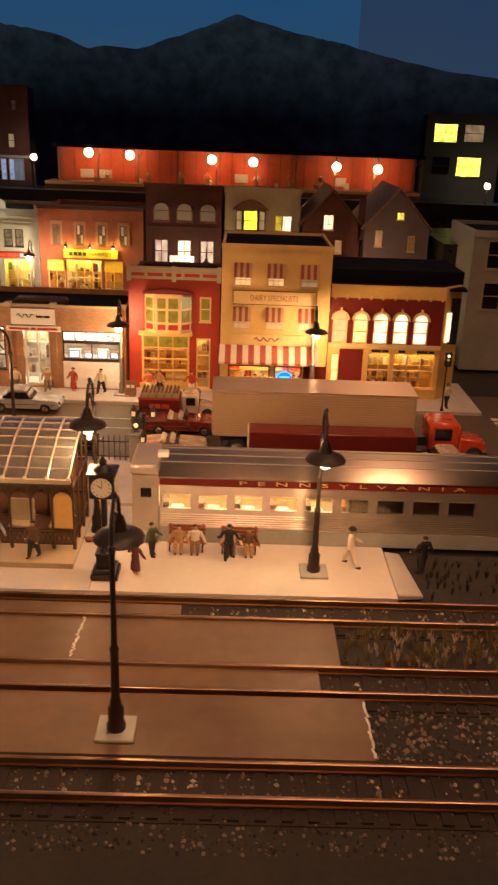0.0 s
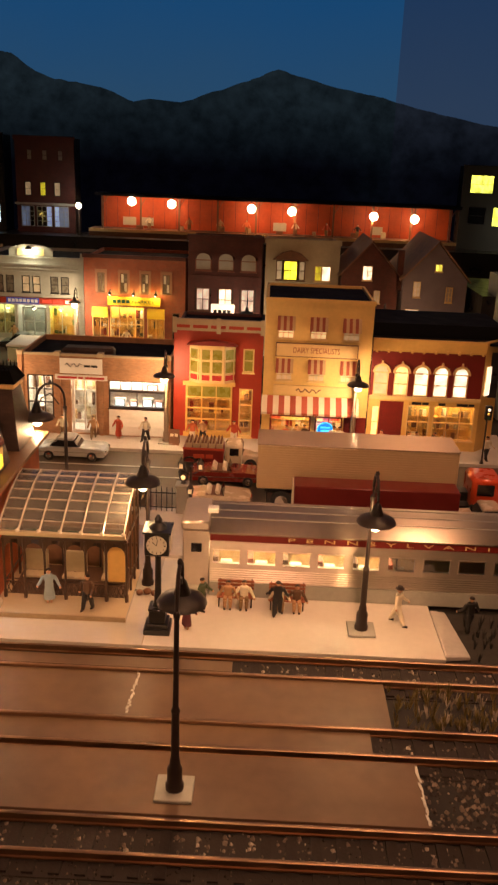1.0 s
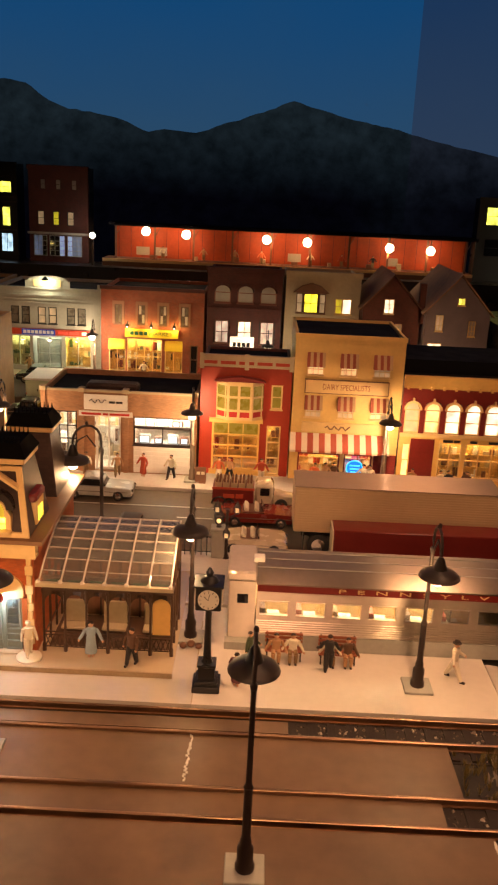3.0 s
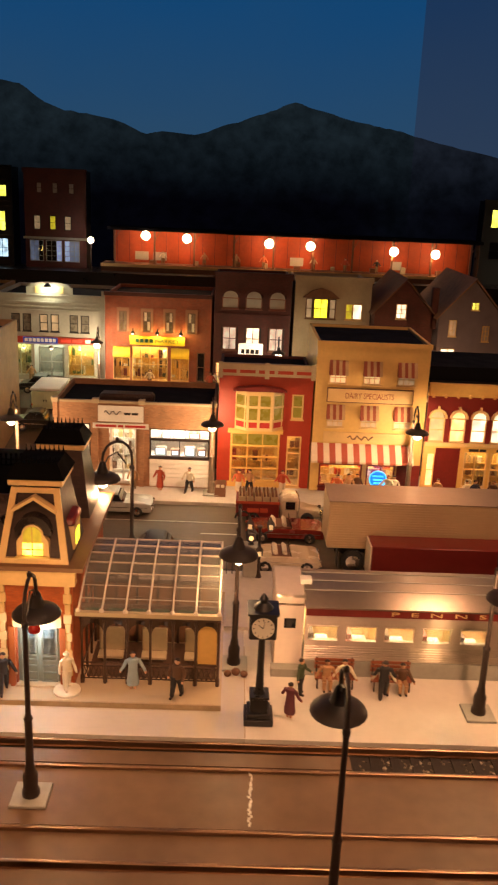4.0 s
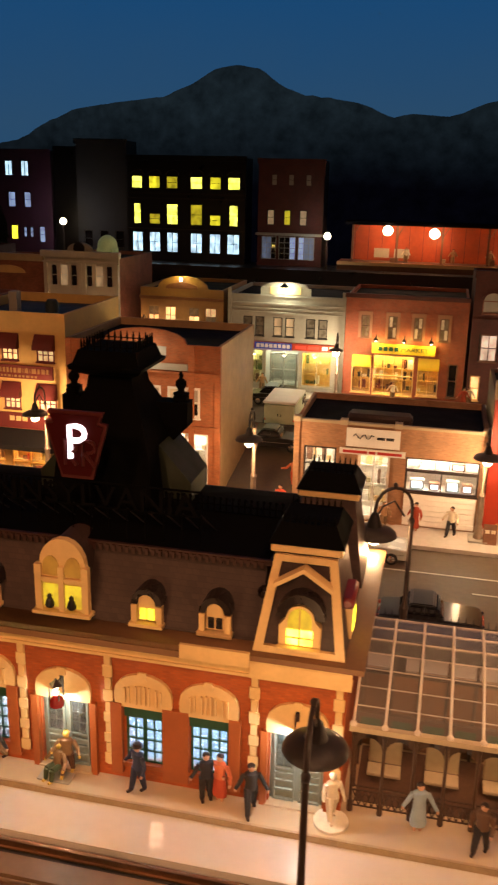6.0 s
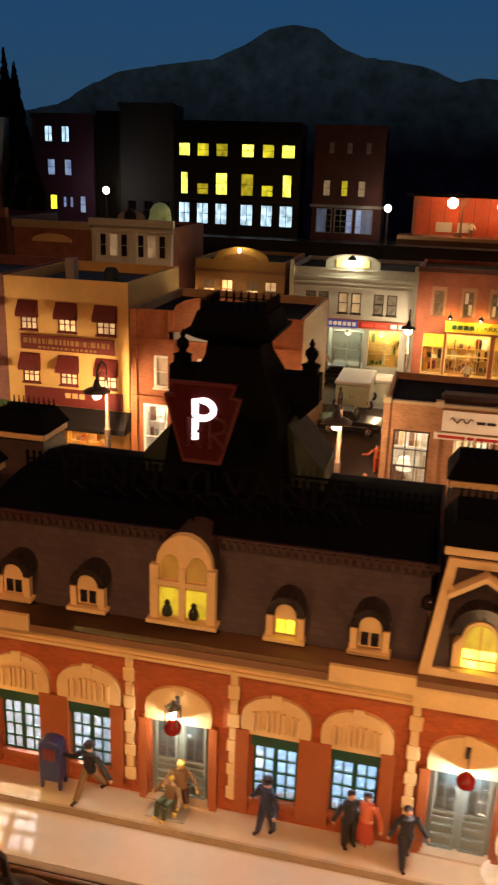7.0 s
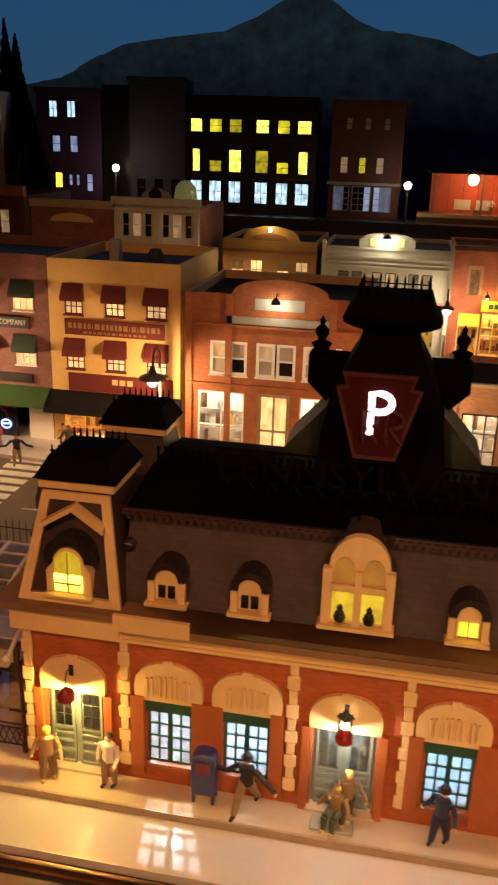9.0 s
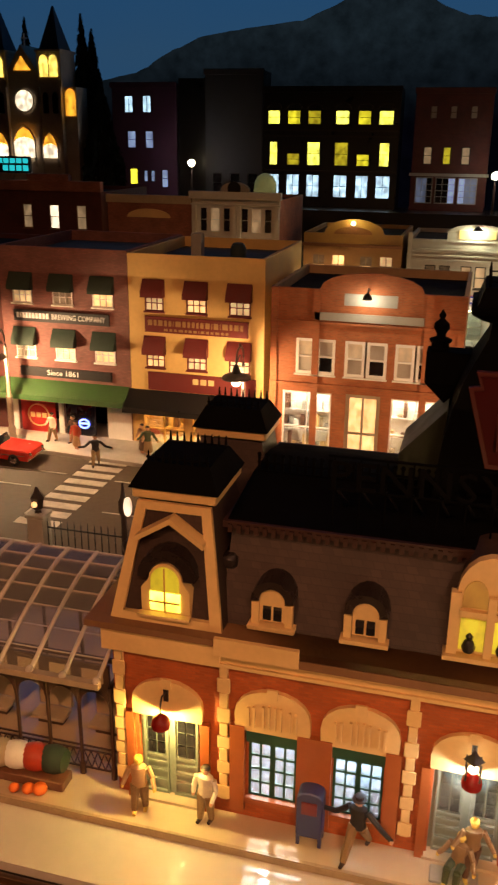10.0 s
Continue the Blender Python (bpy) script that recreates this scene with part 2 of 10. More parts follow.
M = dict(
    moss_goods=mat("dark_goods", (0.05, 0.06, 0.025), 0.6, vary=0.2),
    concrete=mat("pale_concrete", (0.6, 0.54, 0.48), 0.45, vary=0.08, scale=18, bump=0.03, coat=0.0),
    forecourt=mat("polished_concrete", (0.6, 0.54, 0.47), 0.05, vary=0.06, scale=18, bump=0.0, coat=1.0),
    walk=mat("sidewalk_concrete", (0.5, 0.46, 0.42), 0.6, vary=0.15, scale=25, bump=0.1),
    plinth=mat("cream_plinth", (0.56, 0.44, 0.29), 0.045, vary=0.06, scale=20, bump=0.0, coat=1.0),
    plinth_edge=mat("tan_edge", (0.33, 0.24, 0.14), 0.55),
    road=mat("asphalt", (0.092, 0.066, 0.044), 0.7, vary=0.25, scale=22, bump=0.3),
    dirt=mat("brown_crossing", (0.15, 0.088, 0.05), 0.5, vary=0.3, scale=11, bump=0.1),
    ballast=stone_mat("dark_ballast", (0.03, 0.022, 0.018), (0.34, 0.26, 0.2)),
    palestone=stone_mat("pale_ballast", (0.2, 0.15, 0.12), (0.62, 0.54, 0.45)),
    soil=mat("dark_soil", (0.03, 0.026, 0.022), 0.95, vary=0.4, scale=30, bump=0.5),
    rail=mat("worn_rail_steel", (0.32, 0.2, 0.125), 0.4, 1.0, vary=0.15, scale=40, bump=0.05),
    tie=mat("tie_wood", (0.022, 0.014, 0.011), 0.85, vary=0.3, scale=90, bump=0.4),
    line=mat("worn_white_line", (0.65, 0.62, 0.56), 0.7, vary=0.3, scale=60),
    black=mat("black_paint_and_shade", (0.012, 0.011, 0.011), 0.35, vary=0.2, scale=50, bump=0.05),
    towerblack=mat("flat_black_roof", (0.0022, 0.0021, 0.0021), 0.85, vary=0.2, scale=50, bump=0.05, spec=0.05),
    hood=mat("glossy_dark_hood", (0.018, 0.012, 0.011), 0.28, vary=0.2, scale=90, bump=0.1),
    bronze=mat("brown_bronze_paint", (0.065, 0.036, 0.02), 0.4, vary=0.2, scale=60, bump=0.08),
    iron=mat("dark_cast_iron", (0.03, 0.02, 0.017), 0.38, vary=0.25, scale=60, bump=0.1),
    roof=mat("black_roof_felt", (0.0045, 0.0045, 0.007), 0.9, vary=0.3, scale=40, bump=0.2, spec=0.15),
    roofteal=mat("dark_green_roof", (0.02, 0.035, 0.035), 0.7, vary=0.3, scale=40, bump=0.2),
    stbrick=brick_mat("station_brick", (0.41, 0.092, 0.018), (0.35, 0.095, 0.03)),
    tanbrick=brick_mat("tan_brick", (0.4, 0.2, 0.1), (0.33, 0.2, 0.12)),
    redbrick=brick_mat("red_brick", (0.34, 0.07, 0.028), (0.26, 0.12, 0.07)),
    darkbrick=brick_mat("dark_red_brick", (0.1, 0.022, 0.018), (0.075, 0.035, 0.028)),
    amberwall=mat("amber_brown_wall", (0.27, 0.16, 0.06), 0.65, vary=0.15, scale=30),
    orangebrick=brick_mat("orange_brick", (0.38, 0.11, 0.036), (0.3, 0.14, 0.06)),
    mauvebrick=brick_mat("mauve_brick", (0.24, 0.095, 0.08), (0.17, 0.09, 0.075)),
    lintel=mat("tan_lintel", (0.34, 0.15, 0.085), 0.7, vary=0.15, scale=60),
    brownbrick=brick_mat("brown_brick", (0.3, 0.11, 0.07), (0.2, 0.1, 0.07)),
    redpaint=mat("bright_red_paint", (0.36, 0.036, 0.014), 0.5, vary=0.12, scale=40),
    maroon=mat("maroon_paint", (0.16, 0.015, 0.012), 0.4, vary=0.15, scale=40),
    cream=mat("cream_trim", (0.7, 0.48, 0.21), 0.5, vary=0.1, scale=50),
    yellow=mat("yellow_ochre_wall", (0.68, 0.45, 0.15), 0.6, vary=0.12, scale=30),
    yellow2=mat("mustard_wall", (0.68, 0.42, 0.12), 0.6, vary=0.12, scale=30),
    tan=mat("tan_wall", (0.42, 0.34, 0.22), 0.65, vary=0.15, scale=30),
    grey=mat("grey_stone", (0.33, 0.32, 0.28), 0.65, vary=0.15, scale=30),
    greywhite=mat("weathered_white_paint", (0.5, 0.5, 0.46), 0.6, vary=0.12, scale=50),
    white=mat("off_white_paint", (0.8, 0.77, 0.72), 0.5, vary=0.08, scale=50),
    slate=slate_mat("purple_slate", (0.05, 0.029, 0.024)),
    greendoor=mat("grey_green_door", (0.2, 0.23, 0.19), 0.45, vary=0.1, scale=60),
    greendark=mat("dark_green_trim", (0.015, 0.07, 0.035), 0.45, vary=0.15, scale=60),
    shutter=mat("russet_shutter", (0.34, 0.09, 0.02), 0.5, vary=0.12, scale=60),
    steel=brushed_mat("brushed_stainless", (0.58, 0.5, 0.42), 0.38, 0.75),
    alu=mat("trailer_aluminium", (0.6, 0.44, 0.27), 0.4, 0.3, vary=0.08, scale=20, bump=0.02),
    chrome=mat("chrome", (0.8, 0.78, 0.75), 0.12, 1.0, vary=0.0),
    tyre=mat("tyre_rubber", (0.015, 0.015, 0.015), 0.8, vary=0.2),
    glass=glass_mat("window_glass"),
    canopyglass=glass_mat("canopy_glazing", (0.95, 0.93, 0.9), 0.1, 0.03, 0.05),
    rib=mat("clear_plastic_rib", (0.62, 0.55, 0.46), 0.16, vary=0.1, scale=60, bump=0.02, coat=0.6),
    purlin=mat("thin_grey_purlin", (0.42, 0.35, 0.28), 0.3, vary=0.1, scale=60, bump=0.02),
    darkglass=mat("dark_window_glass", (0.012, 0.012, 0.014), 0.08, vary=0.0, spec=0.6),
    blind=mat("drawn_blind", (0.42, 0.38, 0.32), 0.7, vary=0.12, scale=70),
    signblack=mat("black_sign", (0.014, 0.012, 0.012), 0.5, vary=0.1),
    dullgold=mat("dull_gold_lettering", (0.3, 0.17, 0.06), 0.5, vary=0.1),
    gold=mat("gold_lettering", (0.62, 0.45, 0.2), 0.5, vary=0.1),
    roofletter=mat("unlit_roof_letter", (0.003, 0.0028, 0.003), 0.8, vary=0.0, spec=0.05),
    letter=mat("pale_lettering", (0.75, 0.74, 0.72), 0.5, vary=0.0),
    green=mat("green_awning", (0.04, 0.095, 0.025), 0.6, vary=0.15, scale=60),
    awnred=mat("awning_red", (0.45, 0.025, 0.02), 0.7, vary=0.1),
    awnbrown=mat("awning_brown", (0.3, 0.07, 0.035), 0.7, vary=0.12),
    awntan=mat("awning_tan", (0.5, 0.33, 0.17), 0.7, vary=0.1),
    awnpale=mat("awning_faded_white", (0.72, 0.62, 0.5), 0.7, vary=0.08),
    awnrose=mat("awning_faded_rose", (0.42, 0.085, 0.045), 0.7, vary=0.12),
    awnmaroon=mat("maroon_awning", (0.13, 0.013, 0.01), 0.7, vary=0.12),
    awndark=mat("dark_green_awning", (0.025, 0.045, 0.03), 0.7, vary=0.12),
    skin=mat("painted_skin", (0.55, 0.3, 0.18), 0.6, vary=0.08),
    wood=mat("brown_wood", (0.16, 0.07, 0.035), 0.55, vary=0.25, scale=80, bump=0.2),
    grass=mat("dry_grass", (0.17, 0.13, 0.04), 0.9, vary=0.5, scale=200),
    lichen=mat("pale_lichen", (0.5, 0.43, 0.34), 0.9, vary=0.4, scale=200),
    orange=mat("pumpkin_orange", (0.75, 0.16, 0.02), 0.5, vary=0.15),
    wallroom=mat("dark_room_wall", (0.02, 0.019, 0.022), 0.9, vary=0.2, scale=3),
    glow_warm=mat("lit_pane_warm", (0.8, 0.6, 0.3), 0.4, vary=0, glow=1.3, glowcol=(1.0, 0.6, 0.24), mottle=True),
    glow_white=mat("lit_pane_white", (0.8, 0.75, 0.7), 0.4, vary=0, glow=1.6, glowcol=(1.0, 0.8, 0.55), mottle=True),
    glow_yellow=mat("lit_pane_yellow", (0.8, 0.7, 0.1), 0.4, vary=0, glow=2.2, glowcol=(1.0, 0.88, 0.04), mottle=True),
    glow_lime=mat("lit_pane_lime", (0.7, 0.8, 0.1), 0.4, vary=0, glow=1.9, glowcol=(1.0, 0.95, 0.12), mottle=True),
    glow_dimlime=mat("half_lit_pane_lime", (0.6, 0.6, 0.1), 0.4, vary=0, glow=0.5, glowcol=(0.9, 0.72, 0.03), mottle=True),
    glow_cool=mat("lit_pane_cool", (0.8, 0.9, 1.0), 0.4, vary=0, glow=1.35, glowcol=(0.55, 0.82, 1.0), mottle=True),
    glow_blue=mat("lit_pane_blue", (0.5, 0.6, 0.9), 0.4, vary=0, glow=0.45, glowcol=(0.45, 0.6, 1.0), mottle=True),
    glow_soft=mat("softly_lit_pane", (0.7, 0.6, 0.42), 0.4, vary=0, glow=0.7, glowcol=(1.0, 0.62, 0.28), mottle=True),
    room_warm=mat("shop_light_warm", (1, 0.9, 0.7), 0.4, vary=0, glow=16.0, glowcol=(1.0, 0.66, 0.26)),
    room_white=mat("shop_light_white", (1, 1, 1), 0.4, vary=0, glow=15.0, glowcol=(1.0, 0.86, 0.64)),
    dimblind=mat("shaded_pane", (0.15, 0.135, 0.11), 0.3, vary=0.3, scale=120, bump=0.0),
    dimpane=mat("dull_amber_pane", (0.09, 0.06, 0.035), 0.25, vary=0.3, scale=120, bump=0.0, glow=0.07, glowcol=(1.0, 0.6, 0.25)),
    glow_rose=mat("lit_pane_rose", (0.6, 0.5, 0.42), 0.4, vary=0, glow=0.62, glowcol=(1.0, 0.72, 0.52), mottle=True),
    glow_dim=mat("faint_lit_pane", (0.5, 0.42, 0.3), 0.4, vary=0, glow=0.22, glowcol=(1.0, 0.66, 0.34), mottle=True),
    bulb=mat("lit_bulb", (1, 0.95, 0.8), 0.3, vary=0, glow=14.0, glowcol=(1.0, 0.8, 0.5)),
    bulborange=mat("lit_bulb_orange", (1, 0.8, 0.5), 0.3, vary=0, glow=22.0, glowcol=(1.0, 0.74, 0.42)),
    neon=mat("blue_neon", (0.1, 0.5, 0.9), 0.4, vary=0, glow=1.6, glowcol=(0.02, 0.4, 1.0)),
    neonteal=mat("teal_neon", (0.1, 0.7, 0.7), 0.4, vary=0, glow=0.8, glowcol=(0.02, 0.7, 0.75)),
    sign_red=mat("unlit_red_sign_glass", (0.04, 0.0022, 0.0022), 0.6, vary=0.1, scale=60, bump=0.0, spec=0.1),
    sign_edge=mat("unlit_sign_edge", (0.07, 0.012, 0.011), 0.5, vary=0.1, scale=60, bump=0.0, spec=0.2),
    strut=mat("grey_sign_strut", (0.03, 0.026, 0.024), 0.4, 0.5, vary=0.1),
    sign_white=mat("lit_sign_white", (0.9, 0.9, 0.9), 0.4, vary=0, glow=2.6, glowcol=(1.0, 0.86, 0.95)),
)


# ---- mesh helpers ----
ORG = {}


def bx(bm, x0, x1, y0, y1, z0, z1):
    v = [bm.verts.new(p) for p in ((x0, y0, z0), (x1, y0, z0), (x1, y1, z0), (x0, y1, z0), (x0, y0, z1), (x1, y0, z1), (x1, y1, z1), (x0, y1, z1))]
    for f in ((0, 3, 2, 1), (4, 5, 6, 7), (0, 1, 5, 4), (1, 2, 6, 5), (2, 3, 7, 6), (3, 0, 4, 7)):
        bm.faces.new([v[i] for i in f])


def box(*a):
    bm = bmesh.new()
    bx(bm, *a)
    return bm


def hexa(bm, lower, upper):
    """A solid between two four-cornered rings."""
    v = [bm.verts.new(p) for p in (*lower, *upper)]
    for f in ((0, 3, 2, 1), (4, 5, 6, 7), (0, 1, 5, 4), (1, 2, 6, 5), (2, 3, 7, 6), (3, 0, 4, 7)):
        bm.faces.new([v[i] for i in f])


def lathe(bm, cx, cy, prof, n=14):
    """Turned form about an upright axis: prof is (radius, z) upwards."""
    rings = []
    for r, z in prof:
        rings.append([bm.verts.new((cx + r * math.cos(2 * math.pi * k / n), cy + r * math.sin(2 * math.pi * k / n), z)) for k in range(n)])
    for a, b in zip(rings, rings[1:]):
        for k in range(n):
            bm.faces.new((a[k], a[(k + 1) % n], b[(k + 1) % n], b[k]))
    bm.faces.new(rings[0][::-1])
    bm.faces.new(rings[-1])


def tube(bm, pts, r, n=6):
    """A round bar along points."""
    pts = [Vector(p) for p in pts]
    rings = []
    for i, p in enumerate(pts):
        d = (pts[min(i + 1, len(pts) - 1)] - pts[max(i - 1, 0)]).normalized()
        q = d.to_track_quat("Z", "Y")
        rr = r[i] if isinstance(r, (list, tuple)) else r
        rings.append([bm.verts.new(p + q @ Vector((rr * math.cos(2 * math.pi * k / n), rr * math.sin(2 * math.pi * k / n), 0))) for k in range(n)])
    for a, b in zip(rings, rings[1:]):
        for k in range(n):
            bm.faces.new((a[k], a[(k + 1) % n], b[(k + 1) % n], b[k]))
    bm.faces.new(rings[0][::-1])
    bm.faces.new(rings[-1])


def prism(bm, pts, y0, y1):
    """A flat outline of (x, z) given a thickness from y0 to y1."""
    a = [bm.verts.new((x, y0, z)) for x, z in pts]
    b = [bm.verts.new((x, y1, z)) for x, z in pts]
    n = len(pts)
    bm.faces.new(a)
    bm.faces.new(b[::-1])
    for k in range(n):
        bm.faces.new((a[k], b[k], b[(k + 1) % n], a[(k + 1) % n]))


def ball(bm, x, y, z, r, sz=1.0, n=10):
    prof = [(max(1e-5, r * math.sin(math.pi * k / 8)), z - sz * r * math.cos(math.pi * k / 8)) for k in range(9)]
    lathe(bm, x, y, prof, n)


def soften(bm, w=0.0006):
    bmesh.ops.bevel(bm, geom=list(bm.edges), offset=w, segments=1, affect="EDGES", clamp_overlap=True)
    return bm


def holed(bm, x0, x1, z0, z1, y0, y1, holes):
    """A wall slab in one piece with oblong openings cut right through it."""
    xs = sorted({x0, x1, *[min(max(h[i], x0), x1) for h in holes for i in (0, 1)]})
    zs = sorted({z0, z1, *[min(max(h[i], z0), z1) for h in holes for i in (2, 3)]})
    nx, nz = len(xs) - 1, len(zs) - 1
    made = {}

    def solid(i, k):
        if not (0 <= i < nx and 0 <= k < nz):
            return False
        mx, mz = (xs[i] + xs[i + 1]) / 2, (zs[k] + zs[k + 1]) / 2
        return not any(h[0] < mx < h[1] and h[2] < mz < h[3] for h in holes)

    def at(i, k, back):
        if (i, k, back) not in made:
            made[i, k, back] = bm.verts.new((xs[i], y1 if back else y0, zs[k]))
        return made[i, k, back]

    for i in range(nx):
        for k in range(nz):
            if not solid(i, k):
                continue
            ring = [(i, k), (i + 1, k), (i + 1, k + 1), (i, k + 1)]
            bm.faces.new([at(*c, 0) for c in ring])
            bm.faces.new([at(*c, 1) for c in ring[::-1]])
            for (a, b), (di, dk) in zip(zip(ring, ring[1:] + ring[:1]), ((0, -1), (1, 0), (0, 1), (-1, 0))):
                if not solid(i + di, k + dk):
                    bm.faces.new((at(*a, 0), at(*a, 1), at(*b, 1), at(*b, 0)))


def thing(name, at, label, category, group="", kind=""):
    ob = new(name)
    ob.empty_display_size = 0.01
    ob.location = at
    ORG[ob] = Vector(at)
    return tagged(ob, label, category, group, kind)


def finish(bm, org, name, material):
    bmesh.ops.recalc_face_normals(bm, faces=bm.faces[:])
    bmesh.ops.translate(bm, verts=bm.verts[:], vec=-org)
    me = bpy.data.meshes.new(name)
    bm.to_mesh(me)
    bm.free()
    me.polygons.foreach_set("use_smooth", [True] * len(me.polygons))
    me.set_sharp_from_angle(angle=radians(38))
    for one in material if isinstance(material, (list, tuple)) else [material]:
        me.materials.append(one)
    return me


def part(name, bm, material, parent, label=""):
    """One mesh object under a thing or under a part."""
    org = ORG[parent]
    ob = new(name, finish(bm, org, name, material))
    ob.parent = parent
    ORG[ob] = org
    return tagged(ob, label)


def solo(name, bm, material, at, label, category, group="", kind=""):
    """A thing that is one single mesh."""
    ob = new(name, finish(bm, Vector(at), name, material))
    ob.location = at
    ORG[ob] = Vector(at)
    return tagged(ob, label, category, group, kind)


def lettering(text, x0, x1, z0, z1, y, material, parent, name="lettering", depth=0.0004, shear=0.0):
    """Raised words that face the viewer, fitted to a box on an upright face."""
    cu = bpy.data.curves.new("lettering", "FONT")
    cu.body, cu.size, cu.extrude, cu.shear = text, 1.0, 0.01, shear
    cu.resolution_u = 2
    tmp = bpy.data.objects.new("tmp", cu)
    me = bpy.data.meshes.new_from_object(tmp)
    bpy.data.objects.remove(tmp)
    bm = bmesh.new()
    bm.from_mesh(me)
    bpy.data.meshes.remove(me)
    xs, ys = [v.co.x for v in bm.verts], [v.co.y for v in bm.verts]
    ax, ay, bx_, by = min(xs), min(ys), max(xs), max(ys)
    for v in bm.verts:
        v.co = Vector((x0 + (v.co.x - ax) / (bx_ - ax) * (x1 - x0), y - depth * (0.5 + 50 * v.co.z), z0 + (v.co.y - ay) / (by - ay) * (z1 - z0)))
    return part(name, bm, material, parent)


def bars(x0, x1, z0, z1, y, widths, material, parent, name="lettering_bar"):
    """Unreadable writing as plain bars."""
    total = sum(widths) + 0.35 * (len(widths) - 1)
    bm = bmesh.new()
    at = x0
    for w in widths:
        ww = w / total * (x1 - x0)
        bx(bm, at, at + ww, y - 0.0004, y + 0.0004, z0, z1)
        at += ww + 0.35 / total * (x1 - x0)
    return part(name, bm, material, parent)


def window(parent, x0, x1, z0, z1, y, frame, pane, cols=2, rows=2, t=0.0014, sill=True, split=None, name="window", deep=0.004):
    """A framed window set in an opening: frame and glazing bars, each pane, a sill. split: another glazing for the rows above."""
    bm = bmesh.new()
    w = t * 0.6
    ix0, ix1, iz0, iz1 = x0 + t, x1 - t, z0 + t, z1 - t
    lights = []
    for c in range(cols):
        for r in range(rows):
            a, b = ix0 + (ix1 - ix0) * c / cols, ix0 + (ix1 - ix0) * (c + 1) / cols
            d, e = iz0 + (iz1 - iz0) * r / rows, iz0 + (iz1 - iz0) * (r + 1) / rows
            lights.append((a + (w / 2 if c else 0), b - (w / 2 if c < cols - 1 else 0), d + (w / 2 if r else 0), e - (w / 2 if r < rows - 1 else 0)))
    holed(bm, x0, x1, z0, z1, y, y + deep, lights)
    win = part(name, bm, frame, parent)
    for c in range(cols):
        for r in range(rows):
            a, b = ix0 + (ix1 - ix0) * c / cols, ix0 + (ix1 - ix0) * (c + 1) / cols
            d, e = iz0 + (iz1 - iz0) * r / rows, iz0 + (iz1 - iz0) * (r + 1) / rows
            one = split if split and r >= rows / 2 else pane
            if isinstance(one, list):
                one = one[(3 * c + 5 * r + int(abs(x0) * 977)) % len(one)]
            part("pane", box(a, b, y + 0.002, y + 0.0026, d, e), one, win)
    if sill:
        part("sill", box(x0 - 0.0012, x1 + 0.0012, y - 0.002, y + 0.001, z0 - 0.0016, z0), frame, win)
    return win


def arch_pts(x0, x1, zs, rise, n=9):
    """Points along a round or flat arch from right to left."""
    cx, w = (x0 + x1) / 2, (x1 - x0) / 2
    return [(cx + w * math.cos(math.pi * k / n), zs + rise * math.sin(math.pi * k / n)) for k in range(n + 1)]


def arched_plate(x0, x1, z0, zs, rise, y0, y1):
    bm = bmesh.new()
    prism(bm, [(x0, z0), (x1, z0), *arch_pts(x0, x1, zs, rise)], y0, y1)
    return bm


def arch_band(x0, x1, zs, rise, t, y0, y1, n=9):
    """A bowed band over an arch, of thickness t."""
    bm = bmesh.new()
    inner, outer = arch_pts(x0, x1, zs, rise, n), arch_pts(x0 - t, x1 + t, zs, rise + t, n)
    for k in range(n):
        q = [inner[k], outer[k], outer[k + 1], inner[k + 1]]
        prism(bm, q, y0, y1)
    bmesh.ops.remove_doubles(bm, verts=bm.verts[:], dist=1e-6)
    return bm


def awning(parent, x0, x1, z0, z1, y, out, mats, strips=1, name="awning", valance=0.003):
    """A sloped cloth awning; strips of alternating cloth are parts."""
    first = None
    for k in range(strips):
        a, b = x0 + (x1 - x0) * k / strips, x0 + (x1 - x0) * (k + 1) / strips
        bm = bmesh.new()
        hexa(bm, ((a, y - out, z0), (b, y - out, z0), (b, y, z0), (a, y, z0)), ((a, y - out, z0 + valance), (b, y - out, z0 + valance), (b, y, z1), (a, y, z1)))
        ob = part(name if k == 0 else "stripe", bm, mats[k % len(mats)], parent if k == 0 else first)
        first = first or ob
    return first


def room(parent, x0, x1, z0, z1, y0, y1, walls, lightmat, shelf=None):
    """A lit shop interior behind its window: floor, back and side walls, a ceiling light, shelves with goods."""
    t = 0.0015
    bm = bmesh.new()
    bx(bm, x0, x1, y1, y1 + t, z0, z1)
    bx(bm, x0 - t, x0, y0, y1, z0, z1)
    bx(bm, x1, x1 + t, y0, y1, z0, z1)
    bx(bm, x0, x1, y0, y1, z0 - t, z0)
    bx(bm, x0, x1, y0, y1, z1, z1 + t)
    part("interior", bm, walls, parent)
    part("ceiling_light", box(x0 + 0.004, x1 - 0.004, y0 + 0.006, y1 - 0.004, z1 - 0.0018, z1 - 0.0006), lightmat, parent)
    if shelf:
        rng = random.Random(int((x0 + 5) * 1000))
        for lev in range(3):
            zz = z0 + (z1 - z0) * (0.08 + 0.26 * lev)
            sh = part("shelf", box(x0 + 0.002, x1 - 0.002, y1 - 0.007, y1 - 0.0005, zz, zz + 0.0006), walls, parent)
            xx = x0 + 0.003
            while xx < x1 - 0.007:
                w, h = rng.uniform(0.002, 0.008), rng.uniform(0.003, 0.26 * (z1 - z0) * 0.9)
                part("goods", box(xx, xx + w, y1 - 0.006, y1 - 0.002, zz + 0.0008, zz + 0.0008 + h), M[rng.choice(shelf)], sh)
                xx += w + rng.uniform(0.0003, 0.002) + (0.006 if rng.random() < 0.15 else 0)

# ---- ground, streets, platform, backdrop ----
STUFF = "structure"


